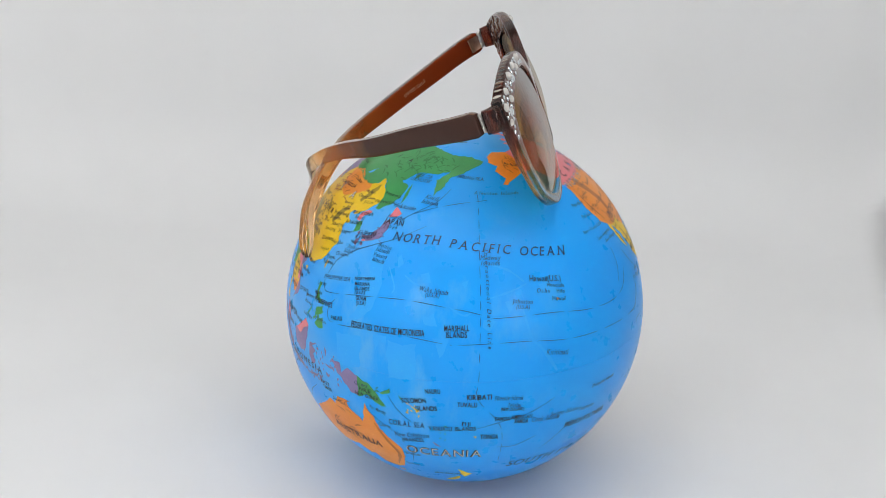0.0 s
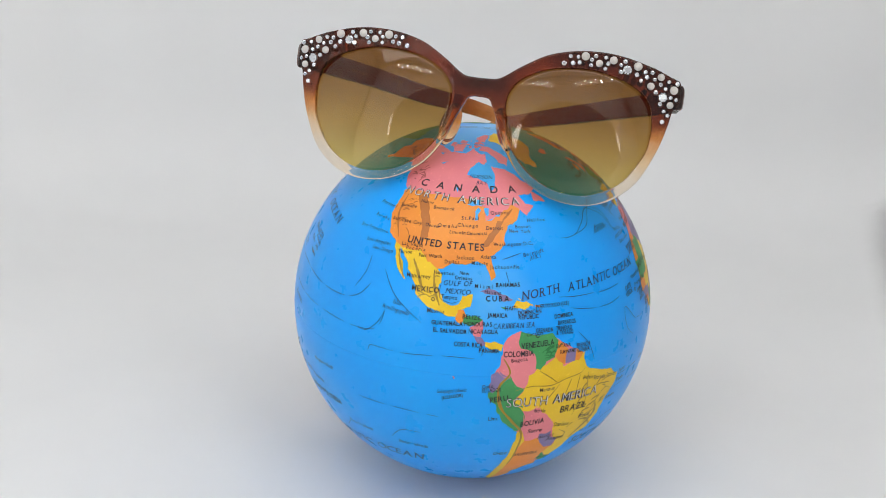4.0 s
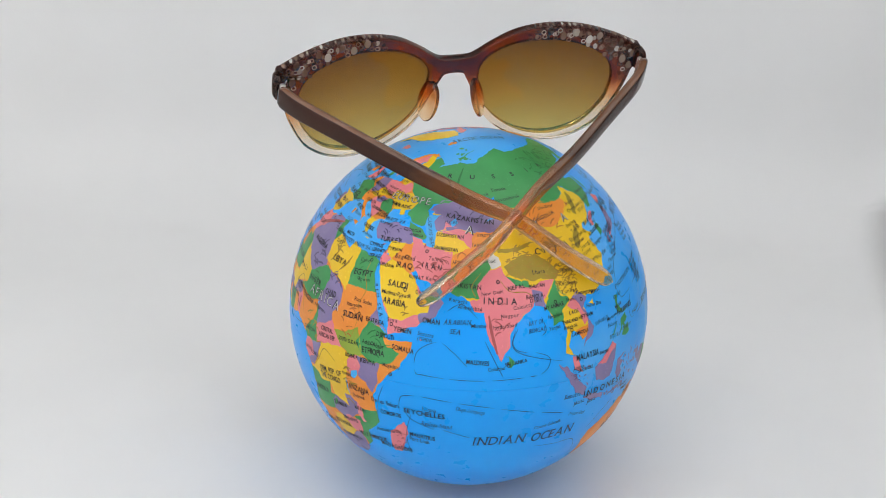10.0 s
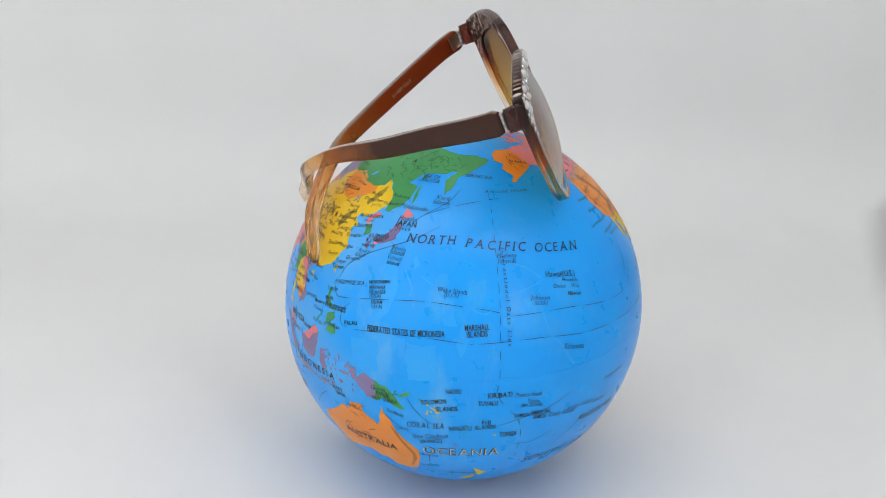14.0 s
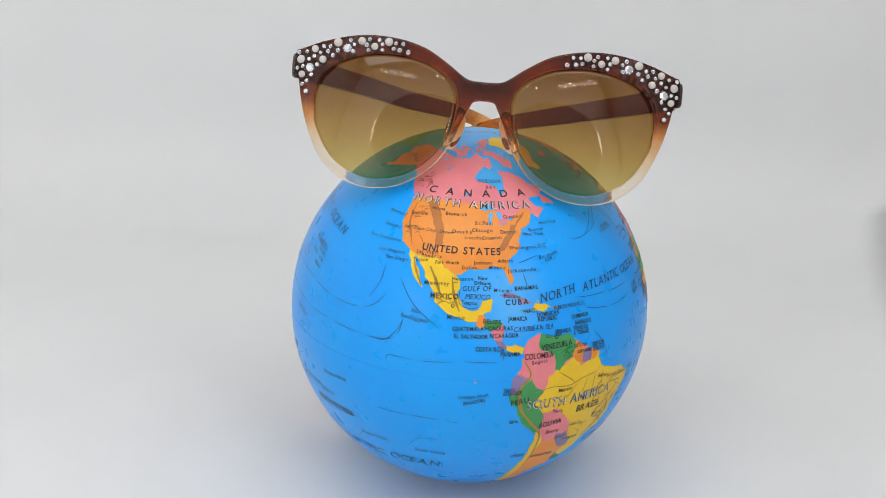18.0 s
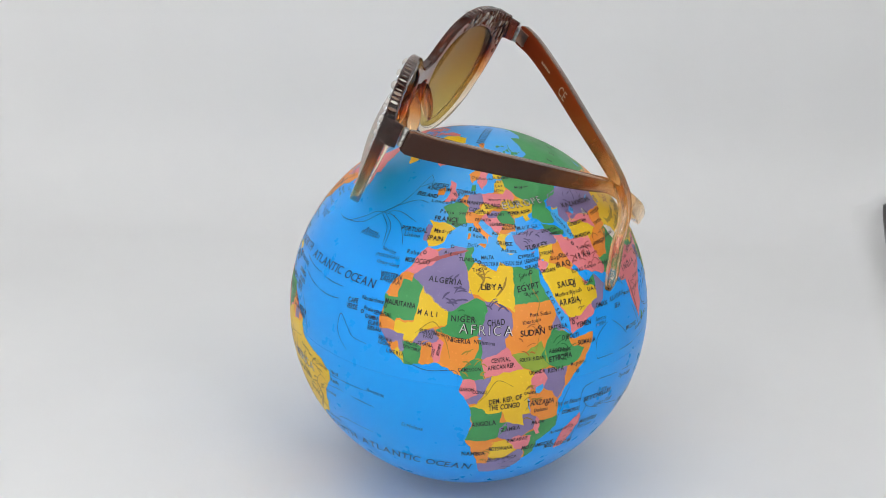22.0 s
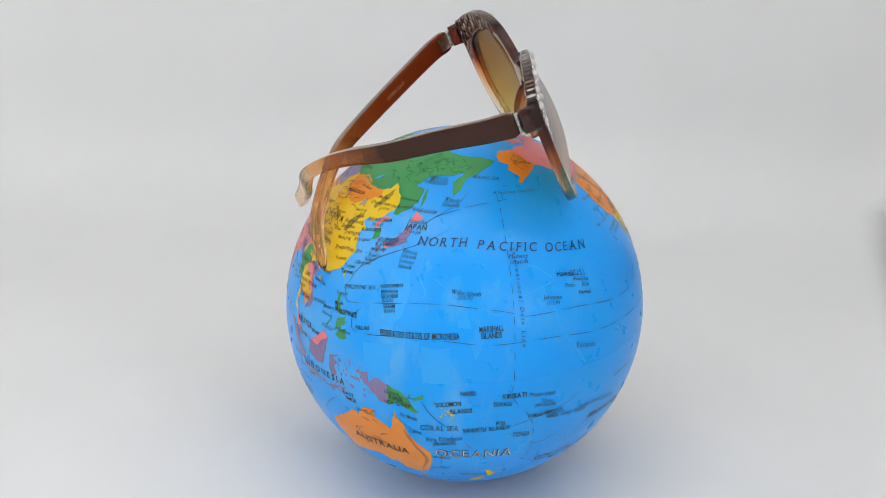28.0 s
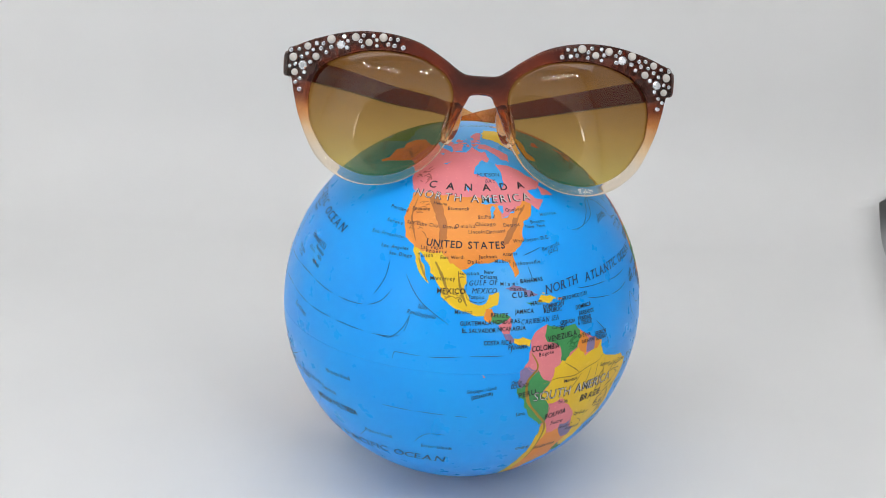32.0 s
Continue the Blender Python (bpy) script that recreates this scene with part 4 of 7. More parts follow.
sea_line(0, 0, -27.7, 3.4, -30.9, 6.1, -32.0, 9.1, -31.4, 12.1, -28.4, 9.8, -25.5, 7.4, -19.9, 6.9)
sea_line(9, 1.5, -38.8, -11.1, -30.5, -10.2, -17.3, -11.3)
sea_line(0, 0, -36.7, -23.0, -32.2, -21.0, -19.9, -21.6)
sea_line(0, 0, -34.4, -6.7, -30.1, -6.7, -19.0, -6.8)
sea_line(0, 0, -53.6, 35.3, -46.4, 35.4, -39.3, 38.6, -34.1, 41.6, -25.0, 42.1)
sea_line(0, 0, -32.3, 41.8, -25.9, 38.4, -24.1, 33.1)
sea_line(0, 0, -76.3, 27.7, -75.4, 24.6)
sea_line(0, 0, -77.2, 30.8, -70.1, 32.5)
sea_line(0, 0, -51.5, 34.8, -39.5, 36.6, -33.9, 40.2, -24.8, 47.6, -20.0, 58.4)
sea_line(0, 0, -33.9, 40.2, -27.0, 45.0, -18.5, 48.8, -11.8, 48.6)
sea_line(0, 0, -30.4, 42.4, -23.3, 43.8, -13.9, 41.9)
sea_line(0, 0, -28.9, 42.6, -20.7, 40.3, -16.1, 34.8)
sea_line(0, 0, -30.1, 41.9, -24.4, 38.9, -23.3, 33.1)
sea_line(0, 0, -21.1, 53.5, -16.1, 56.6, -20.4, 59.1)
sea_line(0, 0, -3.0, 53.8, 3.9, 51.3)
sea_line(9, 1.5, 67.9, 6.7, 63.4, 10.5, 59.0, 12.6, 53.2, 9.6, 52.8, 4.2, 56.0, 3.4, 71.5, 2.9, 88.6, 3.4)
sea_line(9, 1.5, 48.0, -8.8, 48.4, -4.3, 51.2, -3.1, 57.4, -3.0, 76.1, -5.1, 98.8, -9.6)
sea_line(0, 0, 49.5, -7.6, 51.8, -10.6, 58.7, -13.0)
sea_line(0, 0, 60.9, -12.7, 69.7, -15.2)
sea_line(0, 0, 72.9, 13.4, 75.8, 8.2, 78.4, 3.8)
sea_line(0, 0, 61.2, 20.8, 65.6, 22.7, 70.6, 19.3)
sea_line(0, 0, 82.1, 15.9, 81.1, 11.9, 84.8, 9.3, 96.8, 6.2)
sea_line(0, 0, 43.0, -1.8, 41.2, -6.7, 40.4, -14.0)
sea_line(0, 0, 50.3, -26.2, 49.7, -16.4, 51.7, -8.9)
sea_line(0, 0, -10.9, 6.4, -1.4, 3.7, 7.3, 4.4, 8.6, 1.8)
sea_line(0, 0, 90.6, 18.7, 91.8, 15.2, 90.1, 13.8)
sea_line(0, 0, 82.9, 16.3, 81.2, 13.2, 82.2, 10.9, 85.5, 9.9)
sea_line(0, 0, 88.3, 9.7, 92.4, 7.9, 92.1, 5.2, 89.7, 3.5)
sea_line(0, 0, 111.6, -19.5, 115.7, -15.4, 120.9, -12.0)
sea_line(0, 0, 90.5, -20.6, 99.2, -21.5, 107.2, -22.6, 111.4, -31.7)
sea_line(0, 0, 123.5, 21.4, 125.3, 25.3, 127.7, 27.9)
sea_line(9, 1.5, -121.9, -12.3, -115.0, -12.4, -106.2, -12.5, -95.5, -13.1)
sea_line(0, 0, -112.8, -24.8, -108.2, -20.6, -101.7, -20.2)
sea_line(0, 0, -135.3, -28.7, -130.6, -24.4)
sea_line(9, 1.5, 172.4, 10.0, 190.8, 10.2, 207.9, 8.6, 222.5, 8.1, 236.8, 7.8, 243.9, 9.2, 246.0, 14.1)
sea_line(9, 1.5, -177.6, 16.7, -159.0, 16.5, -143.7, 14.7, -131.7, 14.4, -124.5, 16.3, -120.4, 20.9)
sea_line(9, 1.5, -118.2, 2.5, -117.8, 4.0, -116.0, 4.3, -106.6, 4.2, -94.2, 5.1, -84.3, 5.3, -83.7, 8.5)
sea_line(0, 0, -126.7, 18.0, -124.2, 22.6, -123.9, 27.2)
sea_line(0, 0, 151.4, -6.1, 154.5, -10.5, 158.8, -14.1)
sea_line(0, 0, 141.7, -11.5, 145.9, -14.7, 151.2, -18.3)
sea_line(9, 1.5, 122.8, 20.0, 124.0, 17.4, 126.7, 16.9, 139.9, 19.0, 156.2, 20.4, 172.6, 19.0, 179.4, 17.7)
sea_line(9, 1.5, 130.5, 16.2, 128.0, 13.5, 128.4, 10.3, 132.0, 9.7, 143.9, 10.8, 157.3, 11.1, 170.8, 9.9)
sea_line(0, 0, 155.7, -32.5, 158.0, -24.4, 162.8, -25.5)
sea_line(0, 0, 178.5, -14.7, 186.6, -12.4, 194.1, -10.8, 202.3, -7.2)
sea_line(0, 0, -174.4, -22.4, -168.5, -22.6, -161.6, -19.6)
sea_line(0, 0, -158.5, -26.8, -153.5, -22.0, -148.5, -16.7)
sea_line(0, 0, -123.0, 7.8, -119.4, 7.9, -115.8, 10.9, -114.1, 14.3)
sea_line(0, 0, -117.2, 24.7, -111.4, 18.5, -102.1, 13.0)


def relief(ink, width, *nums):
    """Printed mountain shading: a ragged stroke of darker ink."""
    pts = curve_points(list(zip(nums[::2], nums[1::2])), 6)
    seed = nums[0]
    v, f = strip_line(pts, lambda u: width * (0.35 + 0.65 * math.sin(math.pi * min(1, u + 0.02))) * (0.75 + 0.5 * noise.noise((u * 9, seed, 0))), 0.00017)
    ob = part_mesh("relief", mesh_of("relief", v, f), INK[ink], globe, "darker printed mountain shading")
    normals_out(ob.data)


def relief_patch(ink, count, lon, lat, dlon, dlat, size, seed):
    """A cluster of short mountain strokes spread over a region."""
    rng = random.Random(seed)
    verts, faces = [], []
    for _ in range(count):
        x, y = lon + dlon * rng.uniform(-1, 1), lat + dlat * rng.uniform(-1, 1)
        a, n = rng.uniform(-0.7, 0.9), rng.uniform(0.6, 1.3) * size
        mid = (x + n * math.cos(a) * 0.5 - 0.3 * math.sin(a), y + n * math.sin(a) * 0.5 + 0.3)
        w = rng.uniform(0.2, 0.48) * min(1.2, size * 0.35)
        v, f = strip_line(curve_points([(x, y), mid, (x + n * math.cos(a), y + n * math.sin(a))], 4), w, 0.00017)
        faces += [tuple(i + len(verts) for i in g) for g in f]
        verts += v
    ob = part_mesh("relief", mesh_of("relief", verts, faces), INK[ink], globe)
    tagged(ob, "darker printed mountain shading", kind="stuff")
    normals_out(ob.data)


relief("rust", 1.5, -116, 48, -112, 44, -108, 40, -106, 35)
relief("rust", 1.0, -110, 45, -107, 41)
relief_patch("rust", 16, -118, 41, 3, 5, 2.4, 31)
relief_patch("relief", 10, -102, 23, 3, 4, 2.2, 32)
relief("rust", 0.7, -121.5, 47, -121, 41, -118.5, 37, -116.5, 34)
relief("rust", 1.7, -84, 34.5, -80, 38, -77, 41)
relief("rust", 0.9, -76, 42, -71, 45.5)
relief("relief", 1.1, -108, 29, -105, 25, -103, 21)
relief("relief", 1.0, -100, 26, -99, 22, -97, 18)
relief("relief", 0.8, -114, 29.5, -112, 26.5, -110, 23.6)
relief("relief", 1.1, -77, 5, -75, 1, -78, -3, -77, -9, -73, -14, -69, -19, -69, -27, -70, -35)
relief("relief", 1.4, -43, -13, -42, -17, -45, -21, -49, -25)
relief_patch("relief", 26, -47, -13, 6, 7, 3.2, 3)
relief_patch("greenrelief", 12, -63, 5.5, 3, 1.5, 2.4, 4)
relief_patch("relief", 70, 92, 33.5, 12, 4.5, 2.8, 5)
relief_patch("relief", 44, 101, 27, 4, 3.2, 2.4, 6)
relief_patch("rust", 22, 96, 44, 10, 3.5, 3.6, 7)
relief_patch("greenrelief", 40, 128, 62, 18, 7, 4.5, 8)
relief_patch("greenrelief", 24, 150, 65, 14, 4, 4.5, 9)
relief_patch("rose", 14, 53, 33, 6, 4, 3.0, 10)
relief_patch("mauve", 12, 6, 24, 4, 2.5, 3.2, 11)
relief_patch("mauve", 7, 17.5, 22, 2.5, 2, 3.0, 12)
relief_patch("greenrelief", 14, 39, 9, 3, 3, 2.6, 13)
relief_patch("relief", 12, 29.5, -4, 1.5, 7, 2.6, 14)
relief_patch("relief", 10, 12, 6.5, 3, 3, 2.4, 15)
relief("rose", 1.3, -8, 30.5, -3, 32.5, 3, 34.5, 9, 36)
relief_patch("rose", 10, 76.5, 19, 2, 6, 2.6, 16)
relief("rose", 1.2, 74, 20, 75, 15, 76.6, 10)
relief_patch("relief", 6, 45, 20, 3, 3, 2.2, 17)
relief("rust", 1.5, 145, -17, 148, -23, 151, -29, 148, -36)
relief_patch("rust", 16, 131, -24, 8, 4, 3.4, 18)
relief_patch("rust", 8, 131, -15, 3, 1.5, 3.0, 19)
relief_patch("mauve", 12, 26, -30, 5, 2.5, 2.4, 20)
relief("greenrelief", 1.0, 59, 66, 58, 60, 58.5, 54)
relief_patch("rose", 10, 47, -19.5, 1.2, 4, 2.0, 21)
relief_patch("mauve", 10, 138, 36, 2.2, 2, 1.5, 22)
relief_patch("greenrelief", 8, 145, -6.5, 3, 1.2, 2.0, 23)
relief_patch("rust", 10, 66, 34.5, 4, 2, 2.2, 24)
relief_patch("mauve", 9, 101, 1, 1.5, 1.5, 1.4, 25)
relief_patch("relief", 9, 14, 28.5, 2.0, 2.5, 2.6, 41)
relief("relief", 0.7, 13, 25, 15, 28.5, 14.5, 31)
relief("relief", 0.9, 19, 24, 21.5, 26.5, 22.5, 29)
relief_patch("rust", 8, 28, 13, 4, 4, 2.4, 42)
relief_patch("mauve", 10, 66.5, 47.5, 8, 3, 3.0, 43)
relief_patch("rose", 9, 57.5, 30.5, 2.5, 2.5, 2.4, 44)
relief_patch("mauve", 8, 34.5, 39, 4, 1.2, 2.4, 45)
relief_patch("greenrelief", 6, 28, 26, 2.5, 2.5, 2.4, 46)
relief_patch("greenrelief", 6, 8.5, 18, 3, 2, 2.4, 47)
relief_patch("relief", 8, 20, -24, 4, 4, 2.4, 48)
relief_patch("rust", 18, -150, 63.5, 7, 2.5, 3.0, 26)
relief_patch("rose", 16, -125, 56, 4, 4, 3.0, 27)



for course in ((-73, -4.2, -68, -3.2, -62, -3.6, -57, -2.4, -52, -1.6, -50.3, -0.4), (-66, 1, -62, -1.5, -60, -3), (-65, -10, -62, -7, -59, -3.6), (-57, -8, -55, -2.6), (-53, -9, -52, -2),
               (-48, -12, -49, -2), (-45, -19, -43, -12, -40, -9, -37, -10), (-52, -15, -50.5, -10, -48.5, -5), (-55, -20, -52, -22, -53, -25)):
    relief("relief", 0.34, *course)
for course in ((31.3, 30, 31, 26, 33, 22, 31.5, 18, 32.5, 15, 31, 9), (-5, 13, 0, 16.5, 4, 12.5, 6, 7), (25, 0, 20, 2, 17, -2, 14, -5), (78, 29, 81, 26, 86, 25.5, 89, 24), (70, 24.5, 68.5, 27.5, 71.5, 31)):
    relief("relief", 0.30, *course)


land("tibetan_plateau", "plateau", 1, 80, 32.5, 83, 34.5, 88, 35.5, 93, 34.5, 97, 32.5, 99.5, 29.5, 98, 27.8, 93, 28.2, 88.5, 28.3, 84.5, 29.2, 81, 30.6)
land("kunlun_hills", "plateau", 1, 77, 38.2, 83, 37.2, 89, 38.4, 93, 38.8, 88, 37.0, 82, 36.2, 78, 36.6)
land("qilian_hills", "plateau", 1, 97, 38.8, 102, 37.6, 104.5, 36.0, 101, 36.4, 97.5, 37.6)
land("khingan_hills", "plateau", 1, 119, 44, 121, 48, 124, 51, 125, 49, 122.5, 45.5, 120.5, 43)
land("shanxi_hills", "plateau", 1, 110.5, 34.5, 112, 38, 115, 40.5, 115.5, 39, 113.5, 36, 112, 34.2)
land("rocky_mountains", "rust", 1, -115.5, 48.8, -112, 48.8, -108.5, 44.5, -105.8, 40, -105, 35.5, -107, 34, -108.5, 38, -111.5, 42.5)
land("appalachians", "rust", 1, -85, 34, -82, 34.6, -78.2, 38.4, -75.5, 41.6, -77.8, 41.6, -81.5, 38)


def isles(ink, count, lon, lat, dlon, dlat, size, seed):
    """A scatter of printed islets, too small to tell apart."""
    rng = random.Random(seed)
    verts, faces = [], []
    for _ in range(count):
        x, y = lon + dlon * rng.uniform(-1, 1), lat + dlat * rng.uniform(-1, 1)
        r, tall, lean = size * rng.uniform(0.4, 1.0), rng.uniform(0.35, 0.8), rng.uniform(0, 3.1)
        o = len(verts)
        for k in range(7):
            a = 2 * math.pi * k / 7
            u, v = r * math.cos(a) * rng.uniform(0.7, 1.2), r * tall * math.sin(a) * rng.uniform(0.7, 1.2)
            verts.append(on_ball(x + (u * math.cos(lean) - v * math.sin(lean)) / math.cos(radians(y)), y + u * math.sin(lean) + v * math.cos(lean), R + 0.00013))
        faces.append(tuple(range(o, o + 7)))
    ob = part_mesh("archipelago", mesh_of("archipelago", verts, faces), INK[ink], globe)
    tagged(ob, COLOUR[ink] + " printed islets", kind="stuff")
    normals_out(ob.data)


isles("v", 26, 127.5, -3.5, 6, 4.5, 0.7, 51)
isles("v", 14, 119, -8.6, 6, 0.7, 0.8, 52)
isles("v", 8, 104.5, 0.5, 2.0, 2.5, 0.6, 53)
isles("g", 16, 123, 11, 2.2, 3.0, 0.8, 54)
isles("y", 9, 160, -9.5, 3.0, 2.0, 0.6, 55)
isles("v", 8, 132, 33.5, 3.0, 1.6, 0.7, 56)
isles("p", 16, -100, 74.5, 16, 2.5, 1.2, 57)
isles("g", 10, 55, 74, 10, 4, 1.0, 58)
isles("y", 6, -70, 19, 4, 1.5, 0.5, 59)
isles("g", 6, 168, -17, 2, 3, 0.5, 60)


def worn(*nums):
    """A patch where the blue print has rubbed pale."""
    ob = land("worn", "pale", -1, *nums)
    ob.name = "worn_patch"
    ob["label"] = "pale rubbed patch of the blue print"


def worn_streak(width, *nums):
    """A pale crease in the blue print."""
    pts = curve_points(list(zip(nums[::2], nums[1::2])), 6)
    v, f = strip_line(pts, lambda u: width * (0.5 + 0.5 * math.sin(math.pi * min(1, u + 0.02))) * (0.7 + 0.6 * noise.noise((u * 11, nums[0], 4))), 0.00005)
    ob = part_mesh("crease", mesh_of("crease", v, f), INK["pale"], globe, "pale crease in the blue print")
    normals_out(ob.data)


worn(151.3, 9.3, 155.3, 8.7, 160.2, 9.5, 160.3, -0.3, 151.8, -0.5)
worn(132.7, 7.4, 142.0, 8.5, 142.1, -0.2, 134.2, -1.5)
worn(138.8, 31.2, 142.2, 33.6, 145.7, 28.0, 146.4, 23.0, 144.6, 16.5, 141.5, 13.2, 136.8, 12.0, 140.8, 17.8, 141.9, 24.3)
worn(150.2, 31.1, 151.3, 32.1, 152.6, 29.9, 151.1, 28.5)
worn(159.6, 27.7, 161.9, 28.1, 163.1, 25.5, 160.4, 25.5)
worn(146.5, 10.1, 150.9, 10.2, 150.7, 8.3, 148.4, 9.0, 147.5, 6.0)
worn(165.1, 10.9, 169.4, 11.5, 168.7, 8.4, 167.3, 6.2, 166.2, 9.1)
worn(161.5, 16.8, 165.1, 17.5, 166.2, 14.4, 162.2, 15.0)
worn(179.9, 16.5, 183.7, 16.1, 181.9, 13.2, 179.7, 14.7)
worn(198.5, 24.9, 203.0, 24.4, 206.8, 20.6, 202.5, 20.5, 199.2, 22.8)
worn(186.9, 20.8, 190.3, 20.7, 188.0, 17.8)
worn(173.0, 26.0, 175.5, 26.6, 174.5, 24.4)
worn_streak(0.8, 182.3, 30.9, 189.0, 28.9, 193.9, 25.5)
worn_streak(0.8, 181.3, 21.7, 189.2, 23.4, 194.6, 24.9)
worn_streak(1.3, 192.4, 18.5, 194.6, 10.7, 197.8, 7.5, 202.5, 0.9)
worn_streak(0.8, 153.9, 26.8, 158.1, 24.8, 164.3, 23.4)
worn_streak(0.8, 169.6, 19.6, 173.9, 17.6, 177.0, 18.6)
worn_streak(0.8, 147.8, 28.2, 151.1, 23.4, 150.6, 21.5)

# ---- printed names ----
GLYPHS = {}


def up_side(quad):
    """Which way round a flat quad runs: its signed area."""
    return sum(a[0] * b[1] - b[0] * a[1] for a, b in zip(quad, quad[1:] + quad[:1]))


def serifs(co):
    """Small feet on the flat ends of a letter's stems."""
    quads = []
    for level, up in ((co[:, 1].min(), 1), (co[:, 1].max(), -1)):
        xs = sorted(set(np.round(co[np.abs(co[:, 1] - level) < 0.004][:, 0], 3)))
        pairs = [(a, b) for a, b in zip(xs, xs[1:]) if 0.045 < b - a < 0.16]
        last = -1.0
        for a, b in pairs:
            if a < last:
                continue
            last = b
            quads.append(((a - 0.075, level), (b + 0.075, level), (b + 0.05, level + up * 0.045), (a - 0.05, level + up * 0.045)))
    return quads


def glyph(c, bold, footed=False):
    """Flat triangles of one character at height 1, from the built-in font."""
    key = (c, bold, footed)
    if key not in GLYPHS:
        d = bpy.data.curves.new("glyph", "FONT")
        d.body, d.resolution_u, d.offset = c, 3, bold
        ob = bpy.data.objects.new("glyph", d)
        me = ob.to_mesh()
        co = np.array([v.co[:] for v in me.vertices])[:, :2] if len(me.vertices) else np.zeros((0, 2))
        fs = [tuple(p.vertices) for p in me.polygons]
        ob.to_mesh_clear()
        bpy.data.objects.remove(ob)
        bpy.data.curves.remove(d)
        w = 0.32
        if len(co) and footed and (c.isupper() or c in "hiklmnprft"):
            for quad in serifs(co):
                if up_side(quad) < 0:
                    quad = quad[::-1]
                fs.append(tuple(range(len(co), len(co) + 4)))
                co = np.vstack([co, np.array(quad)])
        if len(co):
            co = co - np.array([co[:, 0].min(), 0])
            w = co[:, 0].max()
        GLYPHS[key] = (co, fs, w)
    return GLYPHS[key]


CAP = 0.70                                             # height of a capital in the font's units
STYLE = {"o": ("ocean_name", NAVY_INK, -0.002, 0.24), "i": ("sea_name", NAVY_INK, 0.0, 0.22), "b": ("country_name", BLACK_INK, 0.016, 0.0),
         "n": ("city_name", BLACK_INK, 0.004, 0.0), "w": ("continent_name", WHITE_INK, -0.018, 0.0)}


def lay(text, lat, lon, width, height, slope, bold, slant, lift):
    """Vertices and faces of a text wrapped onto the ball; width and height in degrees."""
    gl = [glyph(c, bold, slant > 0) for c in text]
    natural = sum(g[2] for g in gl)
    unit = height / CAP
    room = width - natural * unit
    gaps = max(1, len(text) - 1)
    sx = unit
    if room < 0.05 * unit * gaps:
        sx = width / (natural + 0.08 * gaps)
        room = 0.08 * gaps * sx
    gap = room / gaps
    x, verts, faces = -width / 2, [], []
    ca, sa = math.cos(radians(slope)), math.sin(radians(slope))
    mid = on_ball(lon, lat, 1.0)
    east = Vector((0, 0, 1)).cross(mid).normalized()
    north = mid.cross(east)
    for co, fs, w in gl:
        base = len(verts)
        for u, v in co:
            px, py = x + (u + slant * v) * sx, (v - CAP / 2) * unit
            px, py = px * ca - py * sa, px * sa + py * ca
            if lat > 70:
                verts.append((mid + (east * px + north * py) * (math.pi / 180)).normalized() * (R + lift))
            else:
                verts.append(on_ball(lon + px / math.cos(radians(lat)), lat + py, R + lift))
        faces += [tuple(i + base for i in f) for f in fs]
        x += w * sx + gap
    return verts, faces


def label(text, lat, lon, width, height, slope, style):
    name, ink, bold, slant = STYLE[style]
    v, f = lay(text, lat, lon, width, height, slope, bold, slant, 0.00026)
    n = len(f)
    if style == "w":
        v2, f2 = lay(text, lat, lon, width, height, slope, 0.022, slant, 0.00022)
        f += [tuple(i + len(v) for i in g) for g in f2]
        v += v2
    me = mesh_of(name, v, f)
    ob = part_mesh(name, me, ink, globe)
    if style == "w":
        me.materials.append(BLACK_INK)
        me.polygons.foreach_set("material_index", [0] * n + [1] * (len(f) - n))
    normals_out(me)


label("Midway", 32.6, -176.9, 6.1, 1.2, -2, "i")
label("Islands", 31.1, -177.1, 5.6, 1.2, -2, "i")
label("Hawaii(U.S.)", 25.5, -158.5, 10.2, 1.6, -8, "n")
label("Honolulu", 23.3, -155.3, 5.7, 1.0, -11, "n")
label("Oahu", 22.5, -160.1, 4.2, 1.1, -8, "i")
label("Hilo", 21.5, -153.9, 2.7, 1.0, -10, "n")
label("Hawaii", 19.7, -154.9, 4.6, 1.1, -10, "n")
label("Johnston", 20.5, -167.5, 6.2, 1.1, -7, "i")
label("(U.S.A)", 19.1, -167.6, 4.1, 1.0, -6, "i")
label("Wake Islands", 23.6, 164.2, 8.8, 1.3, -4, "i")
label("(U.S.A)", 22.4, 164.0, 4.2, 1.0, 0, "i")
label("NORTHERN", 23.6, 139.8, 7.0, 0.9, 11, "b")
label("MARIANA", 22.1, 139.5, 5.4, 0.9, 10, "b")
label("ISLANDS", 20.9, 139.8, 5.3, 0.9, 9, "b")
label("(U.S.A)", 19.8, 139.3, 3.7, 0.9, 10, "b")
label("GUAM", 18.4, 140.2, 3.7, 1.0, 7, "b")
label("(U.S.A)", 17.2, 140.5, 3.4, 0.9, 10, "b")
label("FEDERATED STATES OF MICRONESIA", 11.9, 150.4, 23.7, 1.6, 3, "b")
label("MARSHALL", 14.3, 172.0, 7.1, 1.5, 2, "b")
label("ISLANDS", 12.6, 172.0, 6.0, 1.5, 2, "b")
label("PALAU", 11.2, 132.1, 4.7, 1.1, 11, "b")
label("Kiritimati", 6.0, -157.4, 7.4, 1.5, -10, "i")
label("NAURU", -3.0, 165.3, 4.5, 1.3, 3, "b")
label("SOLOMON", -6.4, 159.5, 7.4, 1.4, 7, "b")
label("ISLANDS", -8.4, 163.3, 6.4, 1.4, 5, "b")
label("KIRIBATI", -4.3, 178.9, 7.2, 1.5, -0, "b")
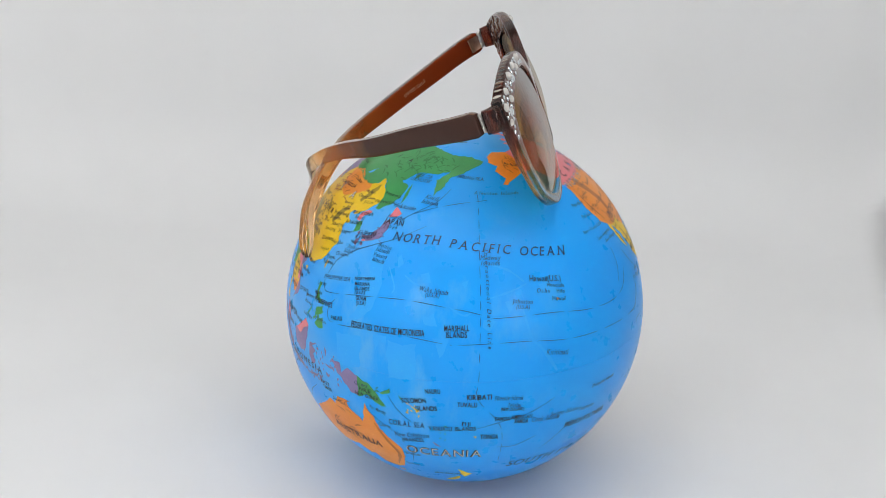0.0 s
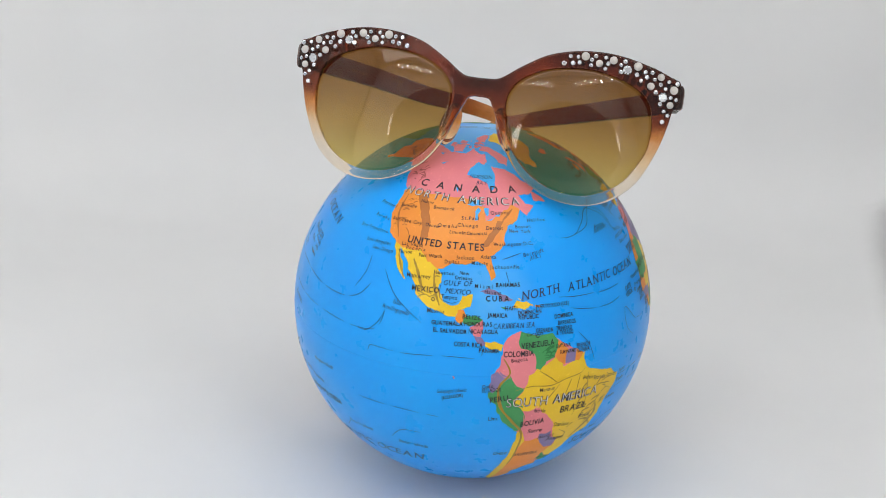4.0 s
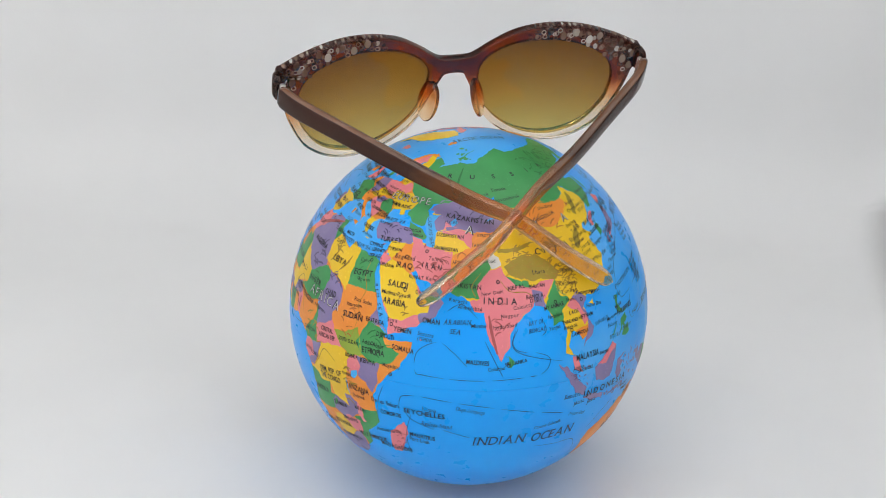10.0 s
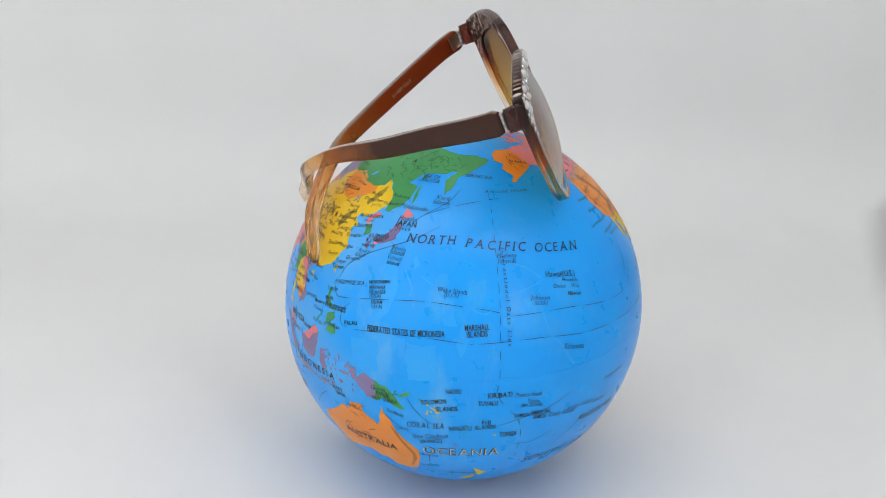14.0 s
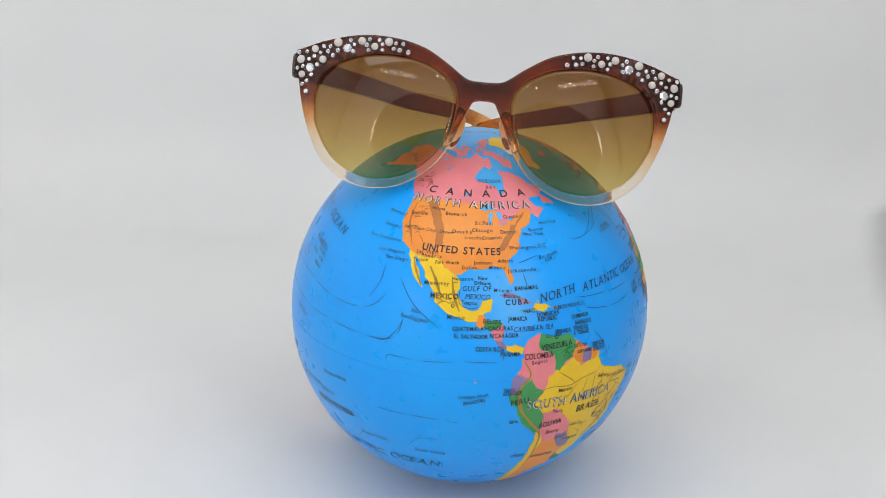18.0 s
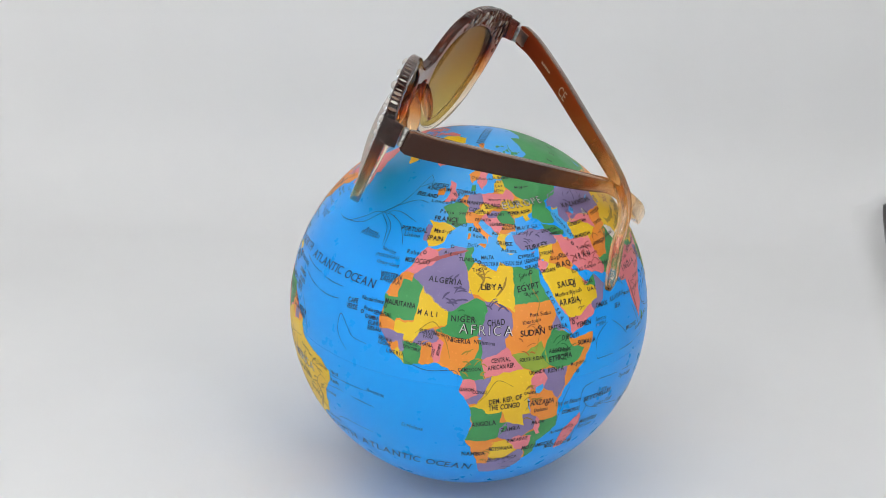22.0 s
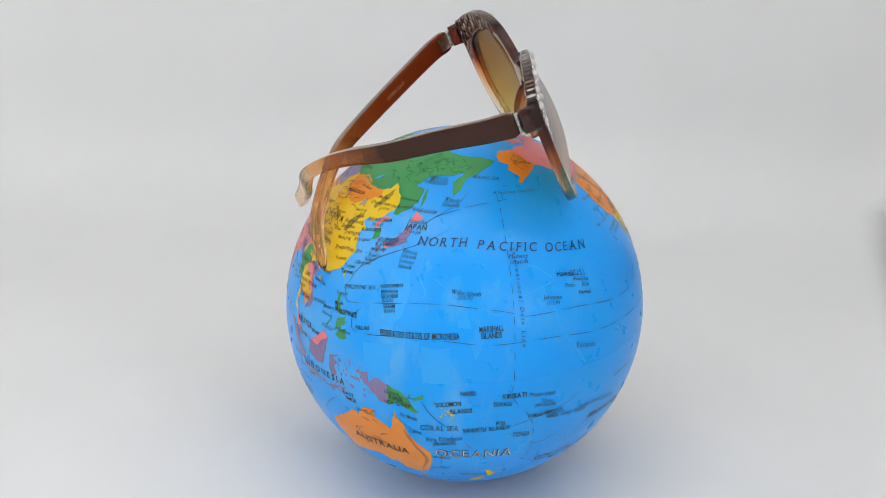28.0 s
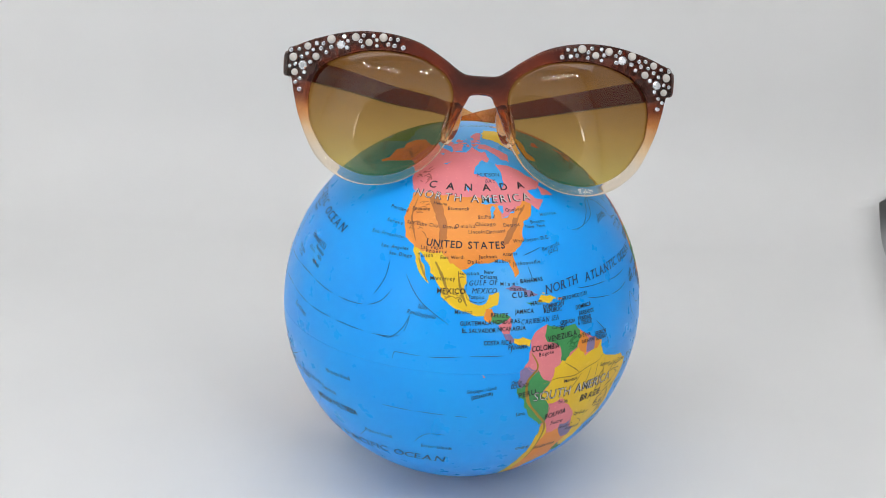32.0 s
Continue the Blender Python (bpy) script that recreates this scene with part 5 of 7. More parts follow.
label("TUVALU", -6.6, 175.4, 5.7, 1.4, -1, "b")
label("Phoenix Islands", -5.0, -172.4, 8.5, 1.4, -4, "i")
label("Tokelau", -7.3, -170.7, 4.0, 1.2, -7, "i")
label("(NEW ZEALAND)", -8.6, -171.0, 7.1, 1.0, -5, "b")
label("CORAL SEA", -14.6, 156.5, 11.5, 1.9, 3, "i")
label("VANUATU", -14.9, 167.3, 6.8, 1.6, 2, "b")
label("FIJI", -12.8, 175.2, 2.5, 1.3, 0, "b")
label("ISLANDS", -14.6, 175.0, 6.2, 1.4, 2, "b")
label("SAMOA", -11.5, -173.9, 4.6, 1.3, -3, "b")
label("AMERICAN", -11.5, -167.9, 6.6, 1.3, -4, "b")
label("SAMOA", -13.0, -167.8, 4.3, 1.4, -6, "b")
label("Cook Islands", -13.5, -159.6, 9.6, 1.6, -5, "i")
label("New Caledonia", -18.6, 157.7, 11.2, 1.8, 8, "i")
label("(FRANCE)", -20.6, 157.8, 7.0, 1.4, 10, "b")
label("TONGA", -17.8, -177.5, 5.5, 1.8, -2, "b")
label("OCEANIA", -25.0, 167.7, 23.3, 3.3, -0, "w")
label("SOUTH PACIFIC OCEAN", -32.4, -135.7, 56.3, 3.3, 0, "o")
label("FRENCH POLYNESIA", -18.5, -141.8, 17.6, 2.0, 0, "b")
label("Marquesas Islands", -7.2, -138.1, 10.3, 1.2, 2, "i")
label("Tuamotu", -14.0, -143.8, 6.5, 1.4, -1, "i")
label("Pitcairn Islands", -24.4, -125.9, 9.8, 1.5, -0, "i")
label("Easter Islands", -25.9, -105.1, 9.5, 1.5, -1, "i")
label("Society Islands", -12.8, -152.9, 10.1, 1.4, -3, "i")
label("Islas", 17.0, -110.4, 2.7, 1.1, -3, "i")
label("Revillagigedo", 15.1, -110.6, 8.6, 1.1, -4, "i")
label("Galapagos Islands", -4.4, -91.7, 8.7, 1.0, 8, "i")
label("(ECUADOR)", -6.1, -91.4, 6.3, 1.0, 13, "b")
label("PAPUA", -6.4, 143.6, 3.9, 1.2, -4, "b")
label("NEW GUINEA", -8.0, 144.1, 8.2, 1.2, -1, "b")
label("Guinea", -4.8, 142.3, 4.7, 1.2, -1, "i")
label("Port Moresby", -11.7, 147.4, 5.3, 1.3, -10, "n")
label("SOUTH CHINA SEA", 13.7, 112.8, 5.9, 1.0, 6, "i")
label("PHILIPPINE SEA", 21.3, 128.3, 11.6, 1.1, 10, "i")
label("Manila", 15.6, 121.7, 3.5, 1.0, 9, "n")
label("Luzon", 18.3, 122.1, 4.4, 1.1, 8, "i")
label("Okinawa", 27.8, 126.7, 5.6, 1.1, 9, "i")
label("Ryukyu", 30.6, 130.5, 4.4, 1.1, 7, "i")
label("Islands", 29.2, 129.2, 3.9, 1.1, 8, "i")
label("Bonin", 33.4, 143.8, 4.7, 1.2, -3, "i")
label("Islands", 32.1, 143.5, 4.9, 1.2, -1, "i")
label("Volcano", 30.6, 143.0, 4.9, 1.1, -1, "i")
label("Islands", 29.2, 142.9, 4.3, 1.1, -1, "i")
label("Kyushu", 34.1, 132.7, 6.1, 1.2, 10, "i")
label("Shikoku", 35.4, 133.7, 6.5, 1.2, 7, "i")
label("JAPAN", 40.6, 143.5, 6.9, 1.6, 1, "b")
label("Honshu", 42.2, 143.4, 6.1, 1.3, 1, "i")
label("Tokyo", 39.1, 142.9, 4.8, 1.0, 1, "n")
label("Hokkaido", 45.9, 145.1, 8.0, 1.3, 0, "i")
label("D.P.R.KOREA", 40.4, 126.4, 9.0, 1.0, 9, "b")
label("R.O.KOREA", 37.0, 124.7, 7.3, 1.0, 11, "b")
label("Seoul", 39.0, 126.1, 3.9, 1.0, 7, "n")
label("Kuril", 50.3, 156.9, 4.4, 1.4, -7, "i")
label("Islands", 48.6, 156.6, 5.5, 1.4, -4, "i")
label("SEA OF", 57.9, 146.6, 5.9, 1.4, -1, "i")
label("OKHOTSK", 56.1, 146.0, 7.9, 1.3, -0, "i")
label("BERING SEA", 58.7, 177.0, 8.9, 1.3, -10, "i")
label("Aleutian Islands", 52.2, -169.5, 14.7, 1.1, -5, "i")
label("MONGOLIA", 45.3, 101.1, 10.2, 1.2, 10, "b")
label("Harbin", 47.3, 121.5, 4.8, 1.1, 4, "n")
label("Changchun", 45.3, 121.6, 7.8, 1.1, 7, "n")
label("Jilin", 44.0, 125.1, 3.8, 1.1, 10, "n")
label("Vladivostok", 45.9, 133.7, 8.1, 1.1, 9, "n")
label("Beijing", 41.3, 113.8, 4.6, 1.0, 11, "n")
label("Shangdong", 37.5, 114.0, 8.3, 1.2, 11, "n")
label("Nanjing", 32.3, 113.6, 5.7, 1.0, 11, "n")
label("Shanghai", 33.7, 122.6, 6.1, 1.0, 11, "n")
label("Zhejiang", 29.7, 115.1, 6.4, 1.1, 13, "n")
label("Ningbo", 30.2, 122.0, 4.8, 1.0, 10, "n")
label("Jiangsu", 34.5, 116.4, 6.5, 1.2, 10, "n")
label("Taiwan", 24.2, 121.5, 4.9, 1.1, 8, "b")
label("C H I N A", 36.1, 99.9, 12.3, 1.8, 3, "b")
label("I", 43.5, 97.6, 1.1, 2.7, 8, "w")
label("A", 43.8, 112.2, 2.8, 2.7, 3, "w")
label("THAILAND", 16.2, 100.3, 5.5, 1.0, 3, "b")
label("VIETNAM", 16.5, 106.4, 5.5, 1.0, 2, "b")
label("LAOS", 18.3, 102.1, 3.3, 1.0, 3, "b")
label("MYANMAR", 20.9, 95.4, 6.7, 1.1, 5, "b")
label("Bangkok", 14.8, 100.3, 4.7, 1.0, 3, "n")
label("CAMBODIA", 12.6, 103.5, 6.3, 1.0, 2, "b")
label("BAY OF", 17.5, 88.6, 4.5, 1.1, 4, "i")
label("BENGAL", 15.5, 88.9, 5.2, 1.1, 3, "i")
label("Yangon", 15.4, 94.7, 3.6, 1.0, 6, "n")
label("Naypyidaw", 18.5, 95.3, 4.6, 1.0, 5, "n")
label("BANGLA-", 24.2, 89.5, 5.9, 1.0, 1, "b")
label("DESH", 23.1, 89.3, 3.5, 1.0, -2, "b")
label("NEPAL", 27.0, 83.3, 5.2, 1.1, 6, "b")
label("BHUTAN", 26.8, 90.5, 4.9, 1.0, -0, "b")
label("Yunnan", 24.0, 101.8, 5.8, 1.1, -2, "n")
label("Guangzhou", 22.6, 108.3, 7.4, 1.0, -6, "n")
label("Hanoi", 21.7, 102.0, 3.5, 1.0, -2, "n")
label("Kunming", 26.1, 101.8, 5.7, 1.0, -2, "n")
label("Calcutta", 21.9, 84.9, 5.8, 1.0, 6, "n")
label("New Delhi", 25.8, 75.2, 6.3, 0.9, 6, "n")
label("I N D I A", 23.6, 77.7, 9.8, 1.7, -3, "b")
label("Hyderabad", 17.2, 78.9, 6.8, 1.0, 5, "n")
label("Nagpur", 19.8, 80.5, 5.2, 1.0, 2, "n")
label("Mumbai", 17.4, 71.1, 4.5, 1.0, 0, "n")
label("MALDIVES", 7.9, 70.9, 6.5, 1.2, -4, "b")
label("SRI LANKA", 7.6, 82.1, 6.6, 1.0, 6, "b")
label("Colombo", 6.2, 76.4, 4.9, 1.0, 4, "n")
label("Sumatra", -4.7, 101.0, 5.9, 1.4, -1, "i")
label("Java", -8.2, 109.0, 3.6, 1.5, 3, "i")
label("Jakarta", -7.5, 103.9, 3.8, 1.2, 3, "n")
label("SINGAPORE", 2.2, 105.2, 5.7, 0.9, 2, "b")
label("Lumpur", 3.3, 102.7, 3.6, 1.1, 0, "n")
label("BRUNEI", 5.0, 112.8, 3.7, 0.9, -2, "b")
label("SULU SEA", 8.1, 118.1, 5.1, 1.0, -4, "i")
label("Palawan", 11.5, 117.4, 4.6, 1.0, -2, "i")
label("Mindanao", 8.8, 125.1, 5.4, 1.0, 1, "i")
label("PHILIPPINES", 13.7, 125.0, 8.7, 1.3, 3, "b")
label("MALAYSIA", 5.9, 106.0, 8.7, 1.7, -1, "b")
label("INDONESIA", -5.7, 115.5, 20.0, 1.9, -1, "b")
label("AUSTRALIA", -25.3, 134.4, 19.2, 2.7, -6, "b")
label("EAST", -9.2, 126.6, 4.0, 1.1, -2, "b")
label("TIMOR", -10.8, 127.2, 4.4, 1.1, -3, "b")
label("Christmas Island", -11.2, 104.0, 6.3, 1.1, -10, "i")
label("Cocos Islands", -12.6, 93.8, 8.8, 1.1, 6, "i")
label("Hainan Dao", 18.7, 110.5, 5.9, 1.0, -3, "n")
label("A", 43.0, 67.3, 3.0, 2.6, -7, "w")
label("S", 43.7, 83.4, 2.9, 2.5, -16, "w")
label("KAZAKHSTAN", 46.3, 66.8, 14.9, 1.5, -7, "b")
label("UZBEKISTAN", 40.9, 59.2, 8.4, 1.0, -1, "b")
label("TURKMENISTAN", 37.1, 57.8, 8.2, 1.0, -2, "b")
label("I R A N", 31.9, 54.3, 6.0, 1.5, -2, "b")
label("Tehran", 33.9, 55.5, 4.9, 1.0, -2, "n")
label("TURKEY", 36.8, 35.6, 7.7, 1.4, 5, "b")
label("IRAQ", 30.9, 44.4, 5.2, 1.5, 2, "b")
label("Baghdad", 33.1, 43.8, 6.4, 1.2, 2, "n")
label("SYRIAN", 34.6, 38.7, 4.9, 1.0, 4, "b")
label("CYPRUS", 34.3, 30.5, 5.2, 1.0, 3, "b")
label("LEBANON", 33.1, 32.6, 5.1, 1.0, 6, "b")
label("ISRAEL", 31.4, 32.3, 4.6, 1.0, 6, "b")
label("JORDAN", 29.9, 37.5, 5.4, 1.0, 1, "b")
label("SAUDI", 25.7, 43.8, 6.4, 1.6, 1, "b")
label("Medina/Riyadh", 23.2, 44.0, 9.5, 1.1, 1, "n")
label("ARABIA", 21.0, 43.8, 7.4, 1.6, -0, "b")
label("KUWAIT", 28.4, 49.6, 4.5, 1.0, -0, "b")
label("Kerman", 28.5, 55.8, 4.8, 1.0, -3, "n")
label("QATAR", 24.7, 52.5, 4.0, 1.0, -1, "b")
label("U.A.E", 22.7, 53.6, 3.5, 1.0, -2, "b")
label("OMAN", 17.8, 56.5, 5.1, 1.3, -3, "b")
label("ARABIAN", 18.1, 64.4, 7.9, 1.3, 2, "i")
label("SEA", 15.7, 64.0, 3.2, 1.3, -3, "i")
label("YEMEN", 14.4, 47.9, 5.5, 1.3, 0, "b")
label("San'a", 16.4, 44.3, 3.2, 1.0, 2, "n")
label("Socotra", 14.3, 55.2, 4.7, 1.1, -3, "i")
label("(YEMEN)", 12.9, 55.0, 4.3, 0.9, -3, "i")
label("PAKISTAN", 27.5, 66.8, 8.5, 1.3, -4, "b")
label("Karachi", 23.6, 64.3, 5.1, 1.0, -7, "n")
label("Ahmedabad", 21.9, 68.1, 7.0, 1.0, -4, "n")
label("EGYPT", 26.1, 29.8, 6.9, 1.6, 7, "b")
label("Cairo", 29.4, 28.9, 3.6, 1.0, 7, "n")
label("Aswan", 24.5, 30.9, 4.2, 1.0, 7, "n")
label("LIBYA", 26.5, 17.6, 6.3, 1.6, -0, "b")
label("Tripoli", 31.1, 13.3, 4.2, 1.1, 12, "n")
label("TUNISIA", 33.5, 9.2, 5.6, 1.0, 0, "b")
label("MALTA", 34.3, 16.1, 3.7, 1.0, 2, "b")
label("MEDITERRANEAN SEA", 32.6, 20.9, 13.2, 1.1, 1, "i")
label("CHAD", 17.4, 18.9, 5.1, 1.6, 4, "b")
label("AFRICA", 15.4, 16.0, 15.4, 2.6, -2, "w")
label("SUDAN", 14.4, 30.2, 7.5, 1.6, 2, "b")
label("Khartoum", 17.3, 30.0, 5.5, 1.0, 7, "n")
label("Port Sudan", 19.0, 33.0, 6.5, 1.0, 1, "n")
label("ERITREA", 15.0, 38.6, 6.2, 1.1, -0, "b")
label("DJIBOUTI", 11.9, 42.7, 5.7, 1.2, -1, "b")
label("SOMALIA", 9.5, 48.7, 6.8, 1.3, -3, "b")
label("Addis Ababa", 8.9, 38.9, 7.3, 1.2, -1, "n")
label("ETHIOPIA", 6.9, 39.2, 7.6, 1.5, 3, "b")
label("KENYA", 3.8, 37.7, 5.2, 1.4, 1, "b")
label("UGANDA", 3.8, 31.7, 4.8, 1.1, 4, "b")
label("Mogadishu", 4.3, 45.4, 5.3, 1.0, -0, "n")
label("CENTRAL", 7.7, 20.6, 5.5, 1.2, 5, "b")
label("AFRICAN REP.", 5.9, 20.8, 7.9, 1.2, 6, "b")
label("SOUTH SUDAN", 7.5, 29.9, 7.5, 1.0, 2, "b")
label("CAMEROON", 5.0, 11.6, 6.4, 1.0, 4, "b")
label("DEM. REP. OF", -3.5, 22.7, 9.8, 1.5, 8, "b")
label("THE CONGO", -5.6, 22.5, 9.2, 1.6, 5, "b")
label("TANZANIA", -5.2, 33.7, 8.7, 1.6, 0, "b")
label("Dar es Salaam", -6.9, 43.4, 8.9, 1.4, -2, "n")
label("Dodoma", -7.6, 34.1, 4.3, 1.2, 3, "n")
label("ANGOLA", -11.1, 16.9, 7.2, 1.6, 8, "b")
label("ZAMBIA", -13.2, 25.4, 5.8, 1.4, 7, "b")
label("MALAWI", -11.8, 33.9, 3.9, 1.3, -0, "b")
label("ZIMBABWE", -17.6, 28.3, 6.4, 1.3, 5, "b")
label("BOTSWANA", -20.9, 23.5, 7.1, 1.7, 4, "b")
label("NAMIBIA", -23.2, 14.8, 7.1, 1.8, 3, "b")
label("SOUTH AFRICA", -26.1, 24.6, 9.9, 1.5, 11, "b")
label("MOZAMBIQUE", -21.4, 36.4, 10.4, 1.7, 3, "b")
label("MADAGASCAR", -23.0, 45.2, 10.5, 1.8, -1, "b")
label("Antananarivo", -16.5, 43.6, 8.4, 1.3, 6, "n")
label("COMOROS", -10.1, 45.1, 6.6, 1.3, -0, "b")
label("SEYCHELLES", -8.0, 55.7, 12.3, 1.5, -2, "b")
label("Victoria", -6.4, 57.1, 4.3, 1.2, -5, "i")
label("Chagos Archipelago", -5.8, 69.3, 8.4, 1.2, -9, "i")
label("MAURITIUS", -16.2, 54.8, 7.7, 1.5, -5, "b")
label("Port Louis", -17.9, 53.8, 6.1, 1.6, -4, "n")
label("Agalega Island", -11.3, 59.2, 9.2, 1.4, -3, "i")
label("EUROPE", 50.3, 35.1, 13.9, 2.4, 4, "w")
label("BLACK SEA", 42.5, 33.6, 7.1, 1.1, 2, "i")
label("GEORGIA", 40.9, 43.0, 5.9, 0.9, 2, "b")
label("UKRAINE", 47.3, 32.4, 7.0, 1.1, 5, "b")
label("ARCTIC OCEAN", 87.5, 97.0, 17.0, 2.3, 0, "o")
label("R U S S I A", 62.3, 89.0, 36.7, 1.8, 2, "b")
label("Omsk", 54.7, 72.7, 4.8, 1.2, 12, "n")
label("Tomsk", 56.7, 83.1, 5.3, 1.3, 6, "n")
label("Novosibirsk", 53.1, 86.5, 9.2, 1.2, 7, "n")
label("MAURITANIA", 19.6, -11.2, 9.6, 1.4, 2, "b")
label("M A L I", 18.5, -2.1, 5.8, 1.4, 0, "b")
label("NIGER", 18.0, 9.0, 7.0, 1.5, -0, "b")
label("NIGERIA", 12.5, 8.2, 6.6, 1.3, -3, "b")
label("WESTERN", 26.1, -16.6, 7.2, 1.3, 1, "b")
label("SAHARA", 24.8, -16.4, 6.7, 1.3, -1, "b")
label("MOROCCO", 31.4, -8.7, 7.7, 1.3, 3, "b")
label("Rabat", 33.5, -10.6, 4.7, 1.2, 2, "n")
label("ALGERIA", 27.4, 2.2, 9.9, 1.5, -1, "b")
label("PORTUGAL", 39.8, -13.6, 8.5, 1.4, 5, "b")
label("Lisbon", 38.1, -13.8, 5.0, 1.2, 3, "n")
label("SPAIN", 38.4, -4.4, 5.0, 1.4, 1, "b")
label("Madrid", 40.8, -1.9, 5.3, 1.2, 1, "n")
label("FRANCE", 44.5, -1.5, 7.5, 1.5, 2, "b")
label("Paris", 46.8, -2.1, 4.3, 1.1, 1, "n")
label("IRELAND", 51.3, -14.9, 7.1, 1.4, 2, "b")
label("UNITED", 55.7, -10.9, 5.8, 1.3, 5, "b")
label("KINGDOM", 54.2, -10.1, 8.0, 1.3, 4, "b")
label("London", 49.9, -6.2, 6.6, 1.2, 2, "n")
label("DENMARK", 54.4, 5.5, 6.7, 1.3, -2, "b")
label("GERMANY", 50.8, 7.7, 7.6, 1.2, -3, "b")
label("POLAND", 50.2, 18.6, 6.2, 1.2, -7, "b")
label("CZECH", 48.4, 11.2, 4.4, 1.0, -4, "b")
label("ROMANIA", 43.6, 24.6, 6.3, 0.9, -7, "b")
label("ITALY", 42.1, 11.2, 4.1, 1.2, -2, "b")
label("Rome", 40.2, 12.8, 3.7, 1.0, -5, "n")
label("GREECE", 38.2, 22.8, 4.9, 1.0, -6, "b")
label("Athens", 36.2, 24.2, 4.7, 1.0, -7, "n")
label("BELARUS", 51.0, 31.5, 7.8, 0.9, -10, "b")
label("Algiers", 34.9, 3.5, 5.3, 1.0, -1, "n")
label("CAPE", 16.8, -27.8, 3.8, 1.3, 7, "b")
label("VERDE", 15.1, -27.8, 4.3, 1.3, 6, "b")
label("SENEGAL", 15.9, -16.3, 5.9, 1.1, 3, "b")
label("GAMBIA", 14.2, -19.7, 4.8, 1.1, 3, "b")
label("GUINEA", 12.9, -18.3, 4.6, 1.1, 5, "b")
label("BISSAU", 11.5, -18.2, 4.6, 1.1, 5, "b")
label("BURKINA", 13.8, -1.0, 5.4, 1.1, -0, "b")
label("FASO", 12.7, -1.0, 2.8, 1.1, -0, "b")
label("Nouakchott", 18.7, -20.7, 7.5, 1.1, 3, "n")
label("Praia", 16.1, -21.4, 3.2, 1.1, 2, "n")
label("Madeira Islands", 32.4, -20.6, 5.0, 1.0, -7, "i")
label("Canary Islands", 28.9, -19.2, 7.6, 1.0, 1, "i")
label("(PORTUGAL)", 30.7, -20.4, 8.0, 0.9, 4, "i")
label("Azores", 35.8, -31.5, 5.5, 1.2, 0, "i")
label("(PORTUGAL)", 34.7, -31.5, 7.5, 1.0, 3, "i")
label("Bermuda", 32.3, -65.8, 6.7, 1.1, 9, "i")
label("(U.K.)", 31.1, -65.5, 3.6, 1.0, 10, "i")
label("SOUTH ATLANTIC OCEAN", -28.9, -15.9, 53.2, 3.3, -3, "o")
label("SIERRA", 9.7, -14.1, 4.6, 1.0, -5, "b")
label("LEONE", 8.5, -14.1, 4.1, 1.0, -5, "b")
label("LIBERIA", 6.8, -10.5, 5.6, 1.0, -2, "b")
label("GHANA", 10.5, -1.6, 4.6, 0.9, -6, "b")
label("COTE", 10.1, -5.7, 3.5, 0.9, -4, "b")
label("D'IVOIRE", 8.8, -5.7, 5.1, 0.9, -5, "b")
label("Ascension", -6.2, -16.6, 6.2, 1.2, -4, "i")
label("St.Helena", -14.6, -5.0, 6.7, 1.3, -5, "i")
label("CUBA", 20.6, -79.2, 6.8, 1.4, 0, "b")
label("BAHAMAS", 24.1, -75.8, 7.1, 1.1, 0, "b")
label("HAITI", 18.1, -75.0, 3.6, 1.1, 0, "b")
label("JAMAICA", 16.3, -79.2, 5.8, 1.1, -1, "b")
label("DOMINICAN", 16.9, -69.2, 7.1, 1.1, 1, "b")
label("REPUBLIC", 15.7, -69.6, 6.1, 1.1, 0, "b")
label("PUERTO RICO (U.S.)", 18.1, -61.4, 10.8, 1.0, 0, "b")
label("CARIBBEAN SEA", 13.6, -74.1, 12.3, 1.3, 0, "i")
label("DOMINICA", 15.0, -58.0, 6.2, 1.1, 0, "b")
label("BARBADOS", 13.2, -57.1, 6.0, 1.1, -2, "b")
label("TRINIDAD", 11.8, -58.2, 5.4, 1.1, -3, "b")
label("& TOBAGO", 10.6, -58.0, 5.7, 1.1, -3, "b")
label("GRENADA", 11.9, -64.7, 5.4, 1.1, -1, "b")
label("VENEZUELA", 8.4, -66.8, 10.2, 1.5, 2, "b")
label("COLOMBIA", 6.2, -72.6, 9.0, 1.5, -0, "b")
label("GUYANA", 7.2, -58.6, 5.0, 1.0, -3, "b")
label("SURINAME", 5.4, -57.1, 5.4, 0.9, -2, "b")
label("FRENCH", 6.3, -51.5, 4.8, 1.2, -1, "b")
label("GUIANA", 5.0, -51.4, 4.6, 1.2, -3, "b")
label("ECUADOR", -3.7, -80.1, 5.6, 1.1, 3, "b")
label("PERU", -6.4, -77.7, 5.4, 1.6, 7, "b")
label("SOUTH AMERICA", -8.0, -59.6, 31.1, 2.8, -1, "w")
label("BRAZIL", -12.1, -52.3, 9.6, 2.2, -1, "b")
label("BOLIVIA", -15.0, -66.1, 7.5, 1.8, 5, "b")
label("Bogota", 4.6, -72.4, 4.8, 1.0, 4, "n")
label("Caracas", 11.2, -67.8, 5.0, 1.0, 2, "n")
label("Quito", -2.6, -81.3, 3.2, 1.1, 6, "n")
label("Manaus", -4.5, -63.1, 4.7, 1.1, 2, "n")
label("Belem", -3.5, -48.7, 3.9, 1.1, -8, "n")
label("Sao Luis", -4.6, -43.9, 5.1, 1.2, -9, "n")
label("Fortaleza", -5.2, -38.2, 4.9, 1.2, -8, "n")
label("Porto Velho", -11.1, -64.4, 3.7, 1.3, -7, "n")
label("Campo Grande", -17.6, -55.1, 5.5, 1.5, -9, "n")
